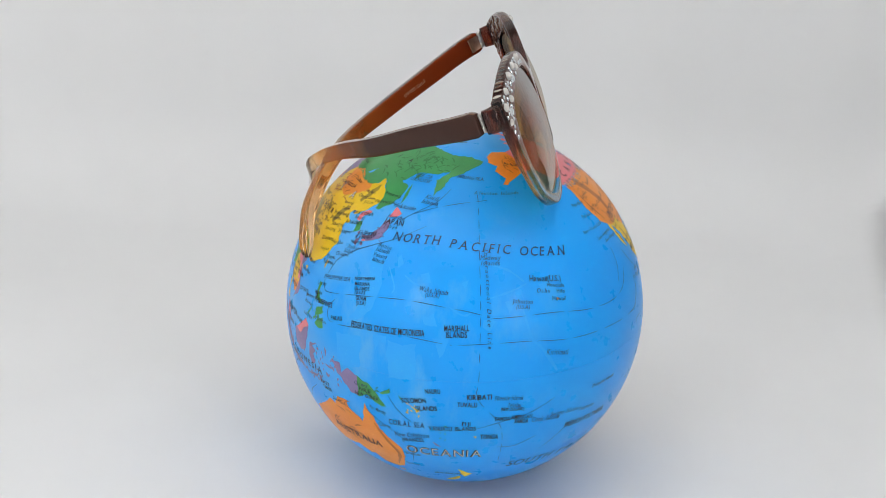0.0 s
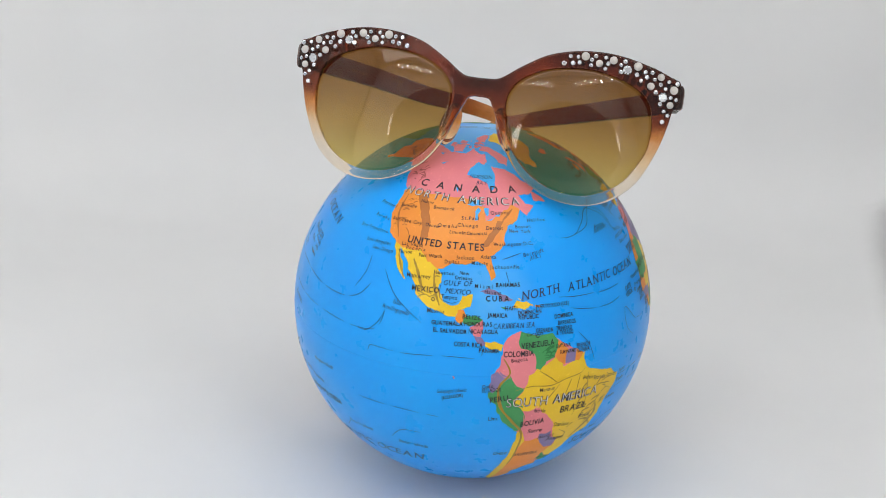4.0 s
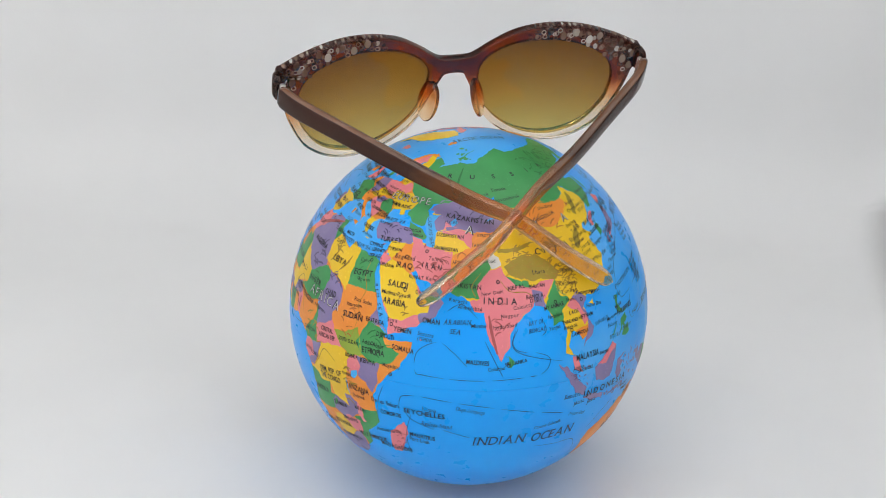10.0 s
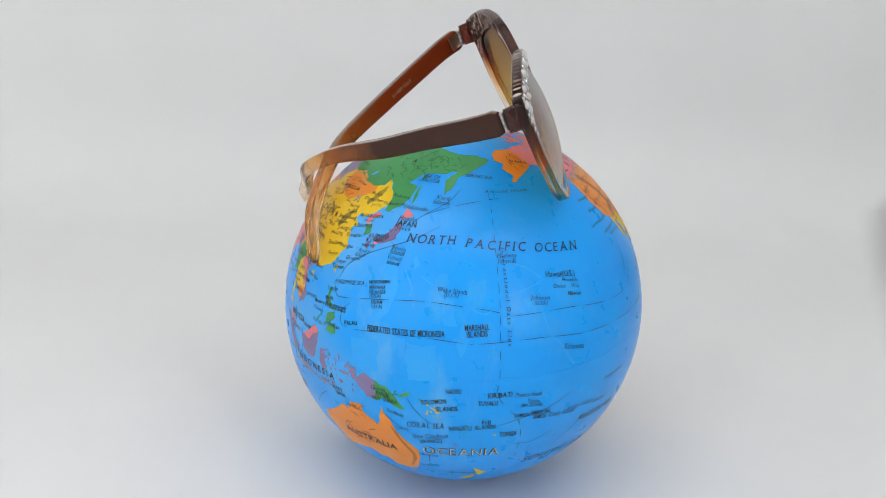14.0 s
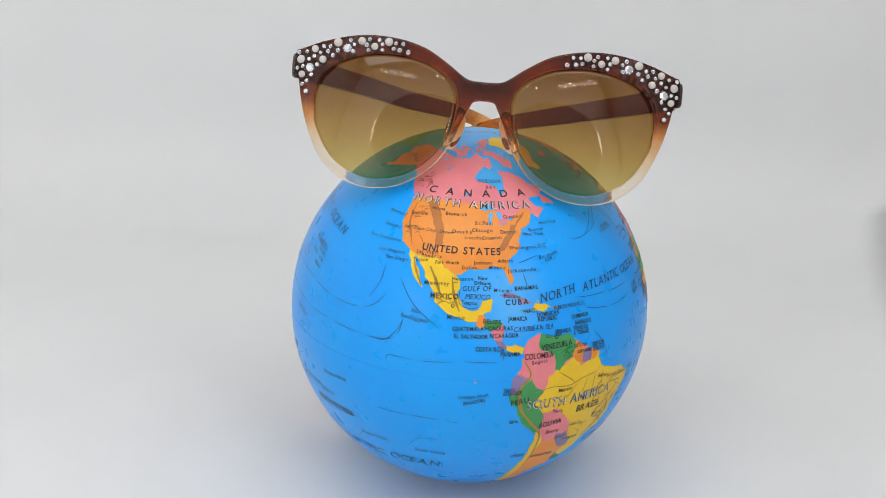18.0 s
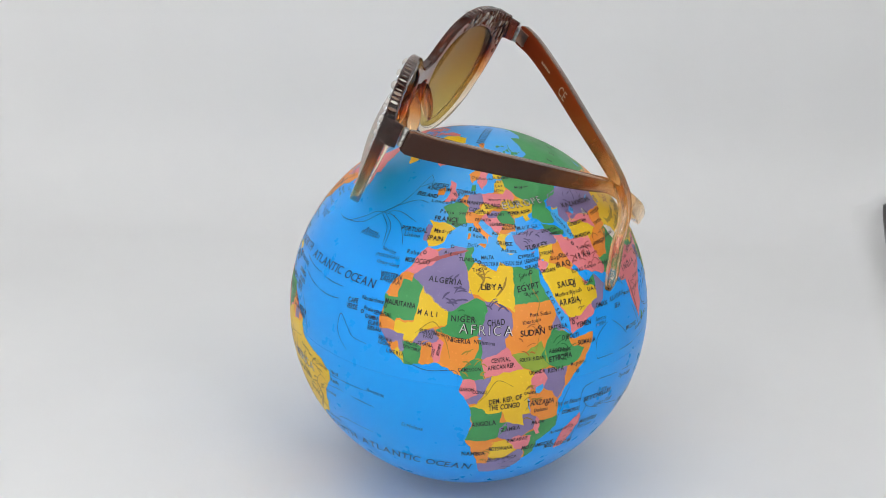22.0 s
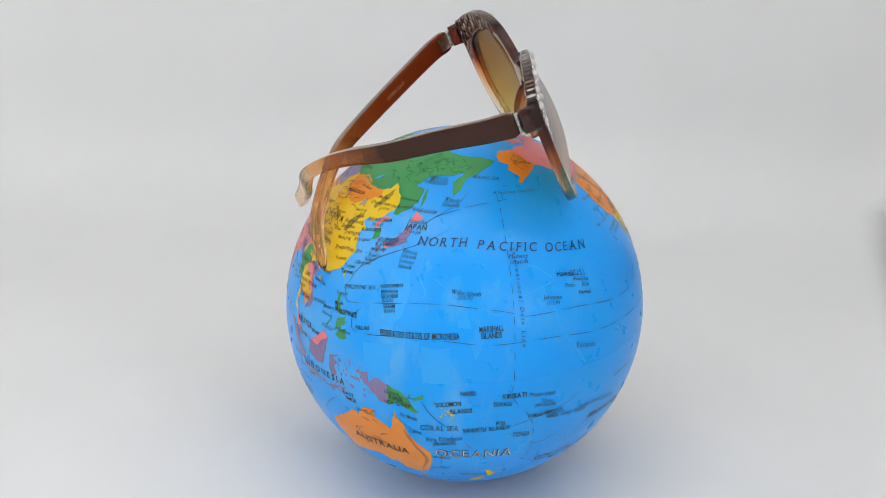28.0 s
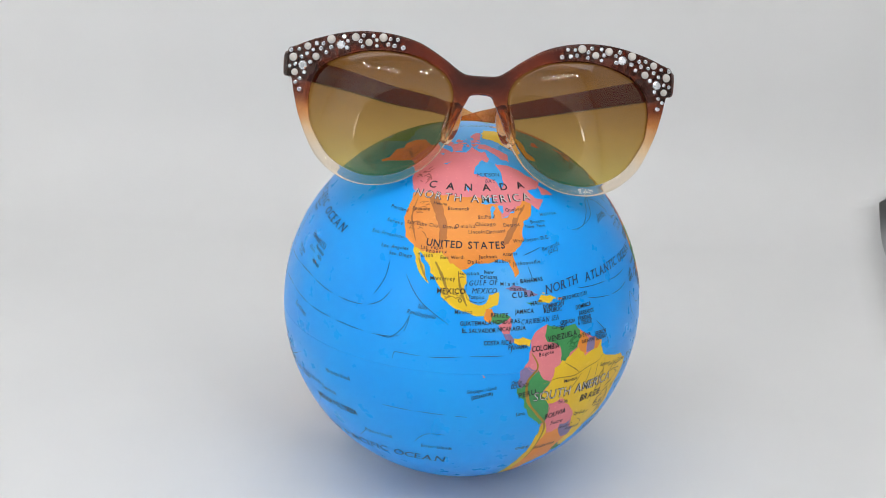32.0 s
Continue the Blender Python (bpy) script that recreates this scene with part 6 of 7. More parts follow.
label("Brasilia", -16.5, -46.3, 4.8, 1.5, -5, "n")
label("Sucre", -18.3, -64.5, 4.6, 1.5, 0, "n")
label("Lima", -12.7, -78.9, 2.7, 1.3, 4, "n")
label("Asuncion", -23.2, -55.4, 6.5, 1.5, -4, "n")
label("MEXICO", 21.7, -102.0, 8.2, 1.4, 2, "b")
label("GULF OF", 24.1, -92.0, 8.3, 1.3, 2, "i")
label("MEXICO", 22.0, -91.7, 7.3, 1.3, 0, "i")
label("BELIZE", 15.7, -87.0, 5.1, 1.1, -3, "b")
label("GUATEMALA", 13.7, -94.1, 9.1, 1.1, 2, "b")
label("HONDURAS", 14.0, -84.9, 7.9, 1.1, -0, "b")
label("EL SALVADOR", 11.8, -93.1, 9.7, 1.1, 1, "b")
label("NICARAGUA", 12.1, -83.3, 8.4, 1.1, -0, "b")
label("COSTA RICA", 8.6, -87.5, 8.2, 1.2, 0, "b")
label("PANAMA", 7.2, -81.4, 5.8, 1.2, -1, "b")
label("UNITED STATES", 34.1, -98.0, 23.7, 2.0, -0, "b")
label("C A N A D A", 52.4, -92.7, 31.8, 2.6, -0, "b")
label("NORTH AMERICA", 48.4, -95.4, 38.0, 2.6, -1, "w")
label("HUDSON", 57.3, -85.6, 7.6, 1.4, -2, "i")
label("BAY", 54.8, -85.0, 3.4, 1.3, -2, "i")
label("San Francisco", 34.4, -128.2, 11.1, 1.0, 1, "n")
label("Los Angeles", 31.3, -123.6, 8.9, 1.0, 3, "n")
label("San Diego", 29.6, -120.7, 7.4, 1.0, 2, "n")
label("Portland", 42.4, -127.7, 6.3, 1.1, -3, "n")
label("Eureka", 38.3, -127.1, 5.5, 1.0, -3, "n")
label("Salt Lake City", 39.0, -115.5, 10.1, 1.0, 1, "n")
label("Spokane", 43.6, -118.1, 5.6, 1.1, 5, "n")
label("Bismarck", 44.8, -101.6, 6.7, 1.1, 2, "n")
label("Washington D.C.", 35.0, -72.8, 12.2, 1.0, 0, "n")
label("Fort Worth", 30.5, -102.4, 7.0, 1.0, 4, "n")
label("Dallas", 29.6, -94.6, 4.3, 1.0, 3, "n")
label("Houston", 26.5, -96.7, 6.0, 1.0, 2, "n")
label("New", 26.9, -90.0, 2.8, 1.0, -0, "n")
label("Orleans", 25.6, -90.2, 5.0, 1.0, -0, "n")
label("Miami", 23.7, -83.6, 5.1, 1.0, -1, "n")
label("Tucson", 30.4, -111.9, 4.6, 1.0, 7, "n")
label("Phoenix", 31.8, -108.2, 6.2, 1.0, 3, "n")
label("Las Vegas", 32.8, -110.0, 6.7, 1.0, 5, "n")
label("Jacksonville", 28.8, -76.6, 8.8, 1.0, 0, "n")
label("Atlanta", 31.5, -82.2, 4.6, 1.0, 1, "n")
label("Jackson", 31.0, -90.2, 5.3, 1.0, 1, "n")
label("Mobile", 29.7, -85.1, 4.8, 1.0, -0, "n")
label("Omaha", 39.5, -98.4, 6.1, 1.1, 2, "n")
label("Lincoln", 37.9, -94.0, 4.8, 1.0, 1, "n")
label("Chicago", 40.2, -90.3, 6.3, 1.1, 1, "n")
label("St.Paul", 42.4, -89.6, 5.3, 1.1, 2, "n")
label("Detroit", 39.7, -79.6, 5.2, 1.1, 0, "n")
label("Quebec", 44.4, -77.0, 5.6, 1.1, 1, "n")
label("New York", 38.6, -69.5, 6.9, 1.0, -4, "n")
label("Boston", 39.9, -67.9, 4.9, 1.0, -1, "n")
label("Halifax", 41.6, -61.4, 6.0, 1.0, -3, "n")
label("Monterrey", 24.8, -105.0, 7.3, 1.1, 3, "n")
label("Tampico", 20.4, -94.2, 4.7, 1.0, -1, "n")
label("Mexico", 16.5, -97.9, 5.0, 1.1, 2, "n")
label("Havana", 22.2, -80.6, 4.8, 1.0, -4, "n")
label("ALASKA", 62.7, -148.0, 6.6, 1.2, -29, "b")
label("NETH", 53.2, 2.5, 4.2, 1.0, 0, "b")
label("BELG.", 50.9, 1.5, 4.0, 1.0, 0, "b")
label("SWITZ.", 46.9, 6.5, 4.0, 0.9, 0, "b")
label("AUSTRIA", 47.6, 13.5, 5.2, 0.9, 0, "b")
label("SLOVAKIA", 49.3, 20.0, 5.6, 0.9, 0, "b")
label("HUNGARY", 47.0, 20.5, 5.6, 0.9, 0, "b")
label("CROATIA", 45.2, 14.5, 5.0, 0.9, 0, "b")
label("SERBIA", 43.9, 20.2, 4.2, 0.9, 0, "b")
label("BULGARIA", 42.6, 26.5, 6.0, 0.9, 0, "b")
label("MOLD.", 47.5, 29.0, 3.6, 0.9, 0, "b")
label("ALB.", 41.2, 19.6, 2.4, 0.9, 0, "b")
label("MONACO", 43.3, 4.5, 4.6, 0.9, 0, "b")
label("LITH.", 55.4, 24.0, 3.2, 0.9, 0, "b")
label("LAT.", 57.0, 25.0, 2.8, 0.9, 0, "b")
label("EST.", 58.8, 25.4, 2.8, 0.9, 0, "b")
label("Moscow", 56.2, 38.5, 5.0, 1.0, 0, "n")
label("Kiev", 50.6, 31.2, 3.0, 1.0, 0, "n")
label("St.Petersburg", 60.4, 32.0, 7.0, 1.0, 0, "n")
label("Stockholm", 60.0, 16.0, 5.6, 1.0, 0, "n")
label("Istanbul", 41.0, 30.0, 5.0, 1.0, 0, "n")
label("Sicily", 37.6, 10.6, 3.4, 1.0, 0, "i")
label("ARMENIA", 39.7, 45.5, 4.6, 0.8, 0, "b")
label("AFGHANISTAN", 33.6, 65.6, 7.0, 1.0, 0, "b")
label("TAJIKISTAN", 38.6, 71.5, 5.4, 0.9, 0, "b")
label("KYRGYZSTAN", 41.4, 74.6, 6.4, 0.9, 0, "b")
label("ARAL SEA", 45.0, 58.5, 4.0, 1.0, 0, "i")
label("Islamabad", 34.2, 73.4, 5.4, 1.0, 0, "n")
label("CASPIAN SEA", 41.8, 50.6, 8.4, 1.1, -68, "i")
label("RED SEA", 20.6, 38.2, 9.0, 1.1, -62, "i")
label("TOGO", 8.5, 0.8, 2.2, 0.8, 80, "b")
label("BENIN", 9.5, 2.4, 3.0, 0.8, 80, "b")
label("GABON", -0.6, 11.2, 4.2, 0.9, 0, "b")
label("CONGO", -1.2, 15.0, 4.2, 0.9, 0, "b")
label("RWANDA", -2.0, 30.0, 3.6, 0.8, 0, "b")
label("PARAGUAY", -21.6, -59.5, 5.6, 1.0, 0, "b")
label("URUGUAY", -33.0, -55.2, 5.0, 1.0, 0, "b")
label("ARGENTINA", -29.0, -64.5, 8.0, 1.4, 0, "b")
label("CHILE", -27.5, -74.5, 4.4, 1.2, 0, "b")
label("Rio de Janeiro", -23.6, -40.0, 7.6, 1.2, 0, "n")
label("Salvador", -13.0, -35.6, 5.0, 1.2, 0, "n")
label("Recife", -8.2, -32.6, 3.6, 1.2, 0, "n")
label("Natal", -5.4, -32.4, 3.2, 1.2, 0, "n")
label("NEW ZEALAND", -38.2, 168.6, 9.0, 1.3, 0, "b")
label("Sydney", -33.6, 155.0, 4.4, 1.2, 0, "n")
label("Brisbane", -27.4, 156.8, 5.0, 1.2, 0, "n")
label("Cairns", -16.8, 148.8, 4.0, 1.1, 0, "n")
label("Darwin", -13.2, 131.0, 4.0, 1.1, 0, "n")
label("Chongqing", 29.4, 104.5, 6.0, 1.1, 0, "n")
label("Lhasa", 30.4, 92.0, 4.0, 1.1, 0, "n")
label("Khabarovsk", 48.8, 136.0, 6.4, 1.0, 0, "n")
label("Ulan Bator", 48.3, 105.5, 6.0, 1.0, 0, "n")
label("Tianjin", 39.4, 114.6, 4.4, 1.0, 11, "n")
label("Zhengzhou", 35.6, 112.4, 6.2, 1.0, 12, "n")
label("Xi'an", 33.6, 107.4, 3.2, 1.0, 8, "n")
label("Chengdu", 31.4, 103.0, 5.0, 1.0, 6, "n")
label("Fujian", 26.9, 116.6, 4.2, 1.0, 12, "n")
label("Macau", 22.0, 112.4, 3.8, 1.0, 4, "n")
label("Taipei", 25.8, 121.9, 4.0, 1.0, 9, "n")
label("Mindoro", 13.4, 117.6, 4.8, 1.0, 8, "n")
label("Nagoya", 36.0, 135.3, 4.6, 1.0, 10, "n")
label("Osaka", 34.6, 134.6, 3.8, 1.0, 10, "n")
label("Denver", 39.0, -104.2, 4.6, 1.0, 0, "n")
label("Helena", 46.0, -110.2, 4.2, 1.0, 0, "n")
label("Cincinnati", 38.0, -86.6, 6.0, 1.0, 3, "n")
label("Oslo", 60.5, 10.5, 3.2, 1.0, 2, "n")
label("St. Petersburg", 60.6, 29.5, 8.0, 1.0, 0, "n")
label("Warsaw", 52.0, 20.6, 4.2, 0.9, 2, "n")
label("Niamey", 13.6, 2.6, 4.4, 1.0, -4, "n")
label("N'Djamena", 12.2, 15.6, 6.0, 1.0, -4, "n")
label("Nagasaki", 32.4, 131.2, 5.0, 0.9, 10, "n")
label("International Date Line", 22.0, -178.2, 26.0, 1.2, -90, "i")
label("NORTH", 37.0, 155.0, 15.2, 2.6, 2, "o")
label("PACIFIC", 35.6, 179.4, 18.4, 2.6, -7, "o")
label("OCEAN", 32.8, -156.9, 15.3, 2.6, -8, "o")
label("NORTH", 21.7, -65.2, 12.4, 2.3, 6, "o")
label("ATLANTIC", 22.3, -46.0, 17.8, 2.3, 2, "o")
label("OCEAN", 22.6, -28.0, 12.1, 2.3, 1, "o")
label("INDIAN", -16.3, 78.5, 16.1, 3.2, 1, "o")
label("OCEAN", -16.5, 96.5, 14.6, 3.2, 1, "o")


def dots():
    """City rings beside the names of capitals, one mesh each."""
    for lat, lon in ((30, 31.3), (15.5, 32.5), (9, 38.7), (33.3, 44.4), (24.7, 46.7), (32.9, 13.2), (36.7, 3), (34, -6.8), (40.4, -3.7), (28.6, 77.2),
                     (21.9, 96), (13.7, 100.5), (14.6, 121), (40, 116.4), (10.5, -66.9), (-15.8, -47.9), (19.4, -99.1), (18.1, -16), (14.9, -23.5),
                     (2, 45.3), (-6.2, 35.7), (21, 105.8), (6.9, 79.9), (55.7, 37.6), (50.4, 30.5), (41.9, 12.5), (15.3, 44.2), (-6.2, 106.8), (38, 23.7), (35.7, 51.4)):
        verts, faces, n = [], [], 14
        for i in range(n):
            a = 2 * math.pi * i / n
            for r in (0.55, 0.32):
                verts.append(on_ball(lon + r * math.cos(a) / math.cos(radians(lat)), lat + r * math.sin(a), R + 0.00026))
        for i in range(n):
            j = (i + 1) % n
            faces.append((2 * i, 2 * j, 2 * j + 1, 2 * i + 1))
        ob = part_mesh("city_mark", mesh_of("city_mark", verts, faces), BLACK_INK, globe)
        normals_out(ob.data)


dots()

# ---- sunglasses ----
AXIS_X = Vector((0.99401, -0.10535, -0.02903))
AXIS_UP = Vector((0.06531, 0.35988, 0.93071))
AXIS_BACK = AXIS_UP.cross(AXIS_X)
SEAT = Matrix((AXIS_X, AXIS_BACK, AXIS_UP)).transposed().to_4x4()
SEAT.translation = Vector((0.00797, -0.30377, 1.33268)) * R
MM = 0.001

glasses = new("sunglasses")
tagged(glasses, "brown gradient cat-eye sunglasses set with pearls and crystals", "sunglasses")


def plastic(name, axis, stops, trans, rough=0.09, ior=1.46, coat=0.0, rippled=0.14, bridge=None):
    """Tinted translucent acetate whose tint runs along one axis of the sunglasses (metres); it is deeper in the thick bridge and corners."""
    m, nt, p = material(name)
    tc = nt.nodes.new("ShaderNodeTexCoord")
    sep = nt.nodes.new("ShaderNodeSeparateXYZ")
    nt.links.new(tc.outputs["Object"], sep.inputs[0])
    lo, hi = stops[0][0], stops[-1][0]
    wave = nt.nodes.new("ShaderNodeMath")
    wave.operation = "MULTIPLY_ADD"
    nt.links.new(noise_at(nt, 120, 3), wave.inputs[0])
    wave.inputs[1].default_value = 0.014
    nt.links.new(sep.outputs[axis], wave.inputs[2])
    fac = span(nt, wave.outputs[0], lo + 0.007, hi + 0.007)
    r = ramp(nt, fac, [((s - lo) / (hi - lo), c) for s, c in stops])
    tint = r.outputs["Color"]
    if bridge:
        width = nt.nodes.new("ShaderNodeMath")
        width.operation = "ABSOLUTE"
        nt.links.new(sep.outputs[0], width.inputs[0])
        deep = ramp(nt, span(nt, width.outputs[0], 0.0, 0.07), [(0.0, (0.85,) * 3 + (1,)), (0.12, (0.75,) * 3 + (1,)), (0.24, (0, 0, 0, 1)), (0.60, (0, 0, 0, 1)), (0.95, (0.45,) * 3 + (1,))])
        upper = nt.nodes.new("ShaderNodeMath")
        upper.operation = "MULTIPLY"
        nt.links.new(deep.outputs["Color"], upper.inputs[0])
        nt.links.new(span(nt, sep.outputs[2], -0.010, 0.0), upper.inputs[1])
        tint = blend(nt, upper.outputs[0], tint, bridge)
    nt.links.new(tint, p.inputs["Base Color"])
    t = ramp(nt, fac, [((s - lo) / (hi - lo), (v, v, v, 1)) for (s, c), v in zip(stops, trans)])
    nt.links.new(t.outputs["Color"], p.inputs["Transmission Weight"])
    p.inputs["Roughness"].default_value = rough
    p.inputs["IOR"].default_value = ior
    p.inputs["Coat Weight"].default_value = coat
    p.inputs["Coat Roughness"].default_value, p.inputs["Coat IOR"].default_value = 0.03, 1.5
    nt.links.new(bump(nt, noise_at(nt, 260 if rippled < 0.5 else 380, 3), rippled, 0.0006), p.inputs["Normal"])
    return m


def lens_glass(name, low, high):
    """Gradient brown lens: tinted, clear to look through, with a gloss that grows when it is seen askew."""
    m, nt, p = material(name)
    nt.nodes.remove(p)
    tc = nt.nodes.new("ShaderNodeTexCoord")
    sep = nt.nodes.new("ShaderNodeSeparateXYZ")
    nt.links.new(tc.outputs["Object"], sep.inputs[0])
    r = ramp(nt, span(nt, sep.outputs[2], -0.037, 0.012), [(0.0, (0.82, 0.74, 0.41, 1)), (0.35, (0.70, 0.55, 0.27, 1)), (0.7, (0.56, 0.39, 0.17, 1)), (1.0, (0.46, 0.29, 0.125, 1))])
    clear = nt.nodes.new("ShaderNodeBsdfTransparent")
    nt.links.new(r.outputs["Color"], clear.inputs["Color"])
    gloss = nt.nodes.new("ShaderNodeBsdfGlossy")
    gloss.inputs["Roughness"].default_value = 0.03
    lw = nt.nodes.new("ShaderNodeLayerWeight")
    steep = nt.nodes.new("ShaderNodeMapRange")
    steep.interpolation_type = "SMOOTHSTEP"
    for key, v in (("From Min", 0.46), ("From Max", 0.82), ("To Min", low), ("To Max", high)):
        steep.inputs[key].default_value = v
    nt.links.new(lw.outputs["Facing"], steep.inputs["Value"])
    mix = nt.nodes.new("ShaderNodeMixShader")
    nt.links.new(steep.outputs["Result"], mix.inputs[0])
    nt.links.new(clear.outputs[0], mix.inputs[1])
    nt.links.new(gloss.outputs[0], mix.inputs[2])
    nt.links.new(mix.outputs[0], nt.nodes["Material Output"].inputs["Surface"])
    return m


def simple(name, colour, metal, rough, trans=0.0, ior=1.5):
    m, nt, p = material(name)
    f = noise_at(nt, 800, 3)
    nt.links.new(blend(nt, span(nt, f, 0.4, 0.75), colour, tuple(v * 0.8 for v in colour[:3]) + (1,)), p.inputs["Base Color"])
    p.inputs["Metallic"].default_value, p.inputs["Roughness"].default_value = metal, rough
    p.inputs["Transmission Weight"].default_value, p.inputs["IOR"].default_value = trans, ior
    return m


def bead_material():
    """Backs of the stones in their brown seats: each a little paler or browner."""
    m, nt, p = material("bead_back")
    oi = nt.nodes.new("ShaderNodeObjectInfo")
    r = ramp(nt, oi.outputs["Random"], [(0.0, (0.05, 0.02, 0.012, 1)), (0.4, (0.15, 0.06, 0.03, 1)), (0.65, (0.30, 0.18, 0.12, 1)), (0.88, (0.45, 0.36, 0.29, 1)), (1.0, (0.66, 0.60, 0.54, 1))])
    nt.links.new(r.outputs["Color"], p.inputs["Base Color"])
    p.inputs["Roughness"].default_value = 0.12
    p.inputs["Transmission Weight"].default_value = 0.15
    p.inputs["Coat Weight"].default_value = 0.8
    return m


FRAME = plastic("frame_acetate", 2, [(-0.029, (0.95, 0.83, 0.68, 1)), (-0.020, (0.94, 0.68, 0.40, 1)), (-0.0135, (0.78, 0.31, 0.08, 1)), (-0.006, (0.31, 0.052, 0.014, 1)), (0.004, (0.28, 0.036, 0.009, 1)), (0.017, (0.11, 0.017, 0.008, 1))],
                (0.98, 0.98, 0.98, 0.97, 0.96, 0.94), 0.02, 1.44, 0.0, bridge=(0.030, 0.010, 0.009, 1))
TEMPLE = plastic("temple_acetate", 1, [(0.018, (0.050, 0.022, 0.016, 1)), (0.064, (0.055, 0.021, 0.013, 1)), (0.076, (0.30, 0.105, 0.036, 1)), (0.087, (0.80, 0.44, 0.16, 1)), (0.101, (0.90, 0.66, 0.42, 1))],
                 (0.05, 0.10, 0.62, 0.93, 0.95), 0.07, 1.25, 0.06)
LINING = plastic("temple_lining", 1, [(0.018, (0.20, 0.030, 0.009, 1)), (0.060, (0.27, 0.040, 0.008, 1)), (0.076, (0.48, 0.11, 0.022, 1)), (0.087, (0.78, 0.33, 0.085, 1)), (0.101, (0.90, 0.66, 0.42, 1))],
                 (0.10, 0.15, 0.70, 0.93, 0.95), 0.06, 1.3, 0.2)
ARM_EDGE = plastic("arm_edge_acetate", 1, [(0.018, (0.20, 0.080, 0.034, 1)), (0.048, (0.17, 0.068, 0.028, 1)), (0.066, (0.09, 0.042, 0.026, 1)), (0.078, (0.46, 0.20, 0.06, 1)), (0.087, (0.74, 0.36, 0.11, 1)), (0.101, (0.86, 0.56, 0.30, 1))],
                   (0.30, 0.25, 0.20, 0.70, 0.93, 0.95), 0.05, 1.3, 1.0, 0.6)
LENS = lens_glass("lens_glass", 0.05, 0.60)
LENS_BACK = lens_glass("coated_lens_back", 0.03, 0.13)
PEARL = simple("pearl", (0.66, 0.61, 0.57, 1), 0.0, 0.10)
CRYSTAL = simple("crystal", (0.80, 0.81, 0.83, 1), 0.92, 0.06)
CUP = simple("setting_metal", (0.45, 0.42, 0.40, 1), 1.0, 0.3)
PLATE = simple("hinge_plate_metal", (0.30, 0.17, 0.12, 1), 0.6, 0.4)
BEAD = bead_material()
STEEL = simple("hinge_steel", (0.62, 0.60, 0.56, 1), 1.0, 0.28)


def seated(ob):
    """Sets a part of the sunglasses in their own axes."""
    ob.matrix_basis = SEAT
    return ob


def bow(x):
    """The wrap of the front: how far back it lies at x (mm)."""
    return 0.00198 * x * x


INNER = [(10.3, -4.9), (13.0, 2.2), (18.8, 6.6), (26.0, 9.4), (37.0, 10.7), (46.5, 9.8), (55.8, 6.6), (61.4, 2.0), (63.9, -5.0), (63.8, -12.0), (62.2, -18.7), (54.9, -29.7), (43.3, -35.6), (30.9, -34.7), (20.4, -28.6), (12.8, -18.4)]
OUTER = [(3.2, -4.3), (2.2, 3.0), (6.2, 3.4), (9.8, 5.5), (14.0, 8.6), (22.2, 13.6), (29.5, 16.1), (37.0, 17.4), (45.0, 17.7), (53.6, 16.7), (63.2, 14.2), (69.9, 11.6), (72.9, 9.9), (73.2, 1.0), (71.2, -0.4), (69.9, -6.5), (67.4, -15.5), (62.4, -26.6), (57.5, -32.5), (51.3, -36.9), (44.3, -39.2), (37.0, -39.4), (30.1, -38.0), (23.8, -35.0), (18.0, -30.6), (13.6, -25.1), (10.4, -19.0), (7.6, -12.0), (5.2, -6.9)]


def closed_curve(ctrl, n):
    k = len(ctrl)
    out = []
    for i in range(k):
        a, b, d, e = ctrl[i - 1], ctrl[i], ctrl[(i + 1) % k], ctrl[(i + 2) % k]
        for s in range(n):
            t = s / n
            out.append(tuple(0.5 * (2 * q + (r - p) * t + (2 * p - 5 * q + 4 * r - w) * t * t + (3 * q - p - 3 * r + w) * t ** 3) for p, q, r, w in zip(a, b, d, e)))
    return out


def reach(curve, cx, cz, a):
    """How far the curve lies from (cx, cz) in the direction a."""
    dx, dz = math.cos(a), math.sin(a)
    best = 0
    for (x0, z0), (x1, z1) in zip(curve, curve[1:] + curve[:1]):
        ex, ez = x1 - x0, z1 - z0
        det = dx * -ez + dz * ex
        if abs(det) < 1e-9:
            continue
        px, pz = x0 - cx, z0 - cz
        t, s = (px * -ez + pz * ex) / det, (dx * pz - dz * px) / det
        if t > best and -1e-6 <= s <= 1 + 1e-6:
            best = t
    return best


CX, CZ = 37.0, -12.0
INNER_CURVE = closed_curve(INNER, 8)
TURNS = [2 * math.pi * i / 144 for i in range(144)]
R_IN = [reach(INNER_CURVE, CX, CZ, a) for a in TURNS]


def grid_mesh(name, rings, closed_u=True):
    """A tube through rings of equal count."""
    n, m = len(rings), len(rings[0])
    verts = [v for ring in rings for v in ring]
    faces = []
    for i in range(n if closed_u else n - 1):
        j = (i + 1) % n
        for k in range(m):
            l = (k + 1) % m
            faces.append((i * m + k, i * m + l, j * m + l, j * m + k))
    if not closed_u:
        faces += [tuple(range(m)), tuple(reversed(range((n - 1) * m, n * m)))]
    return mesh_of(name, verts, faces)


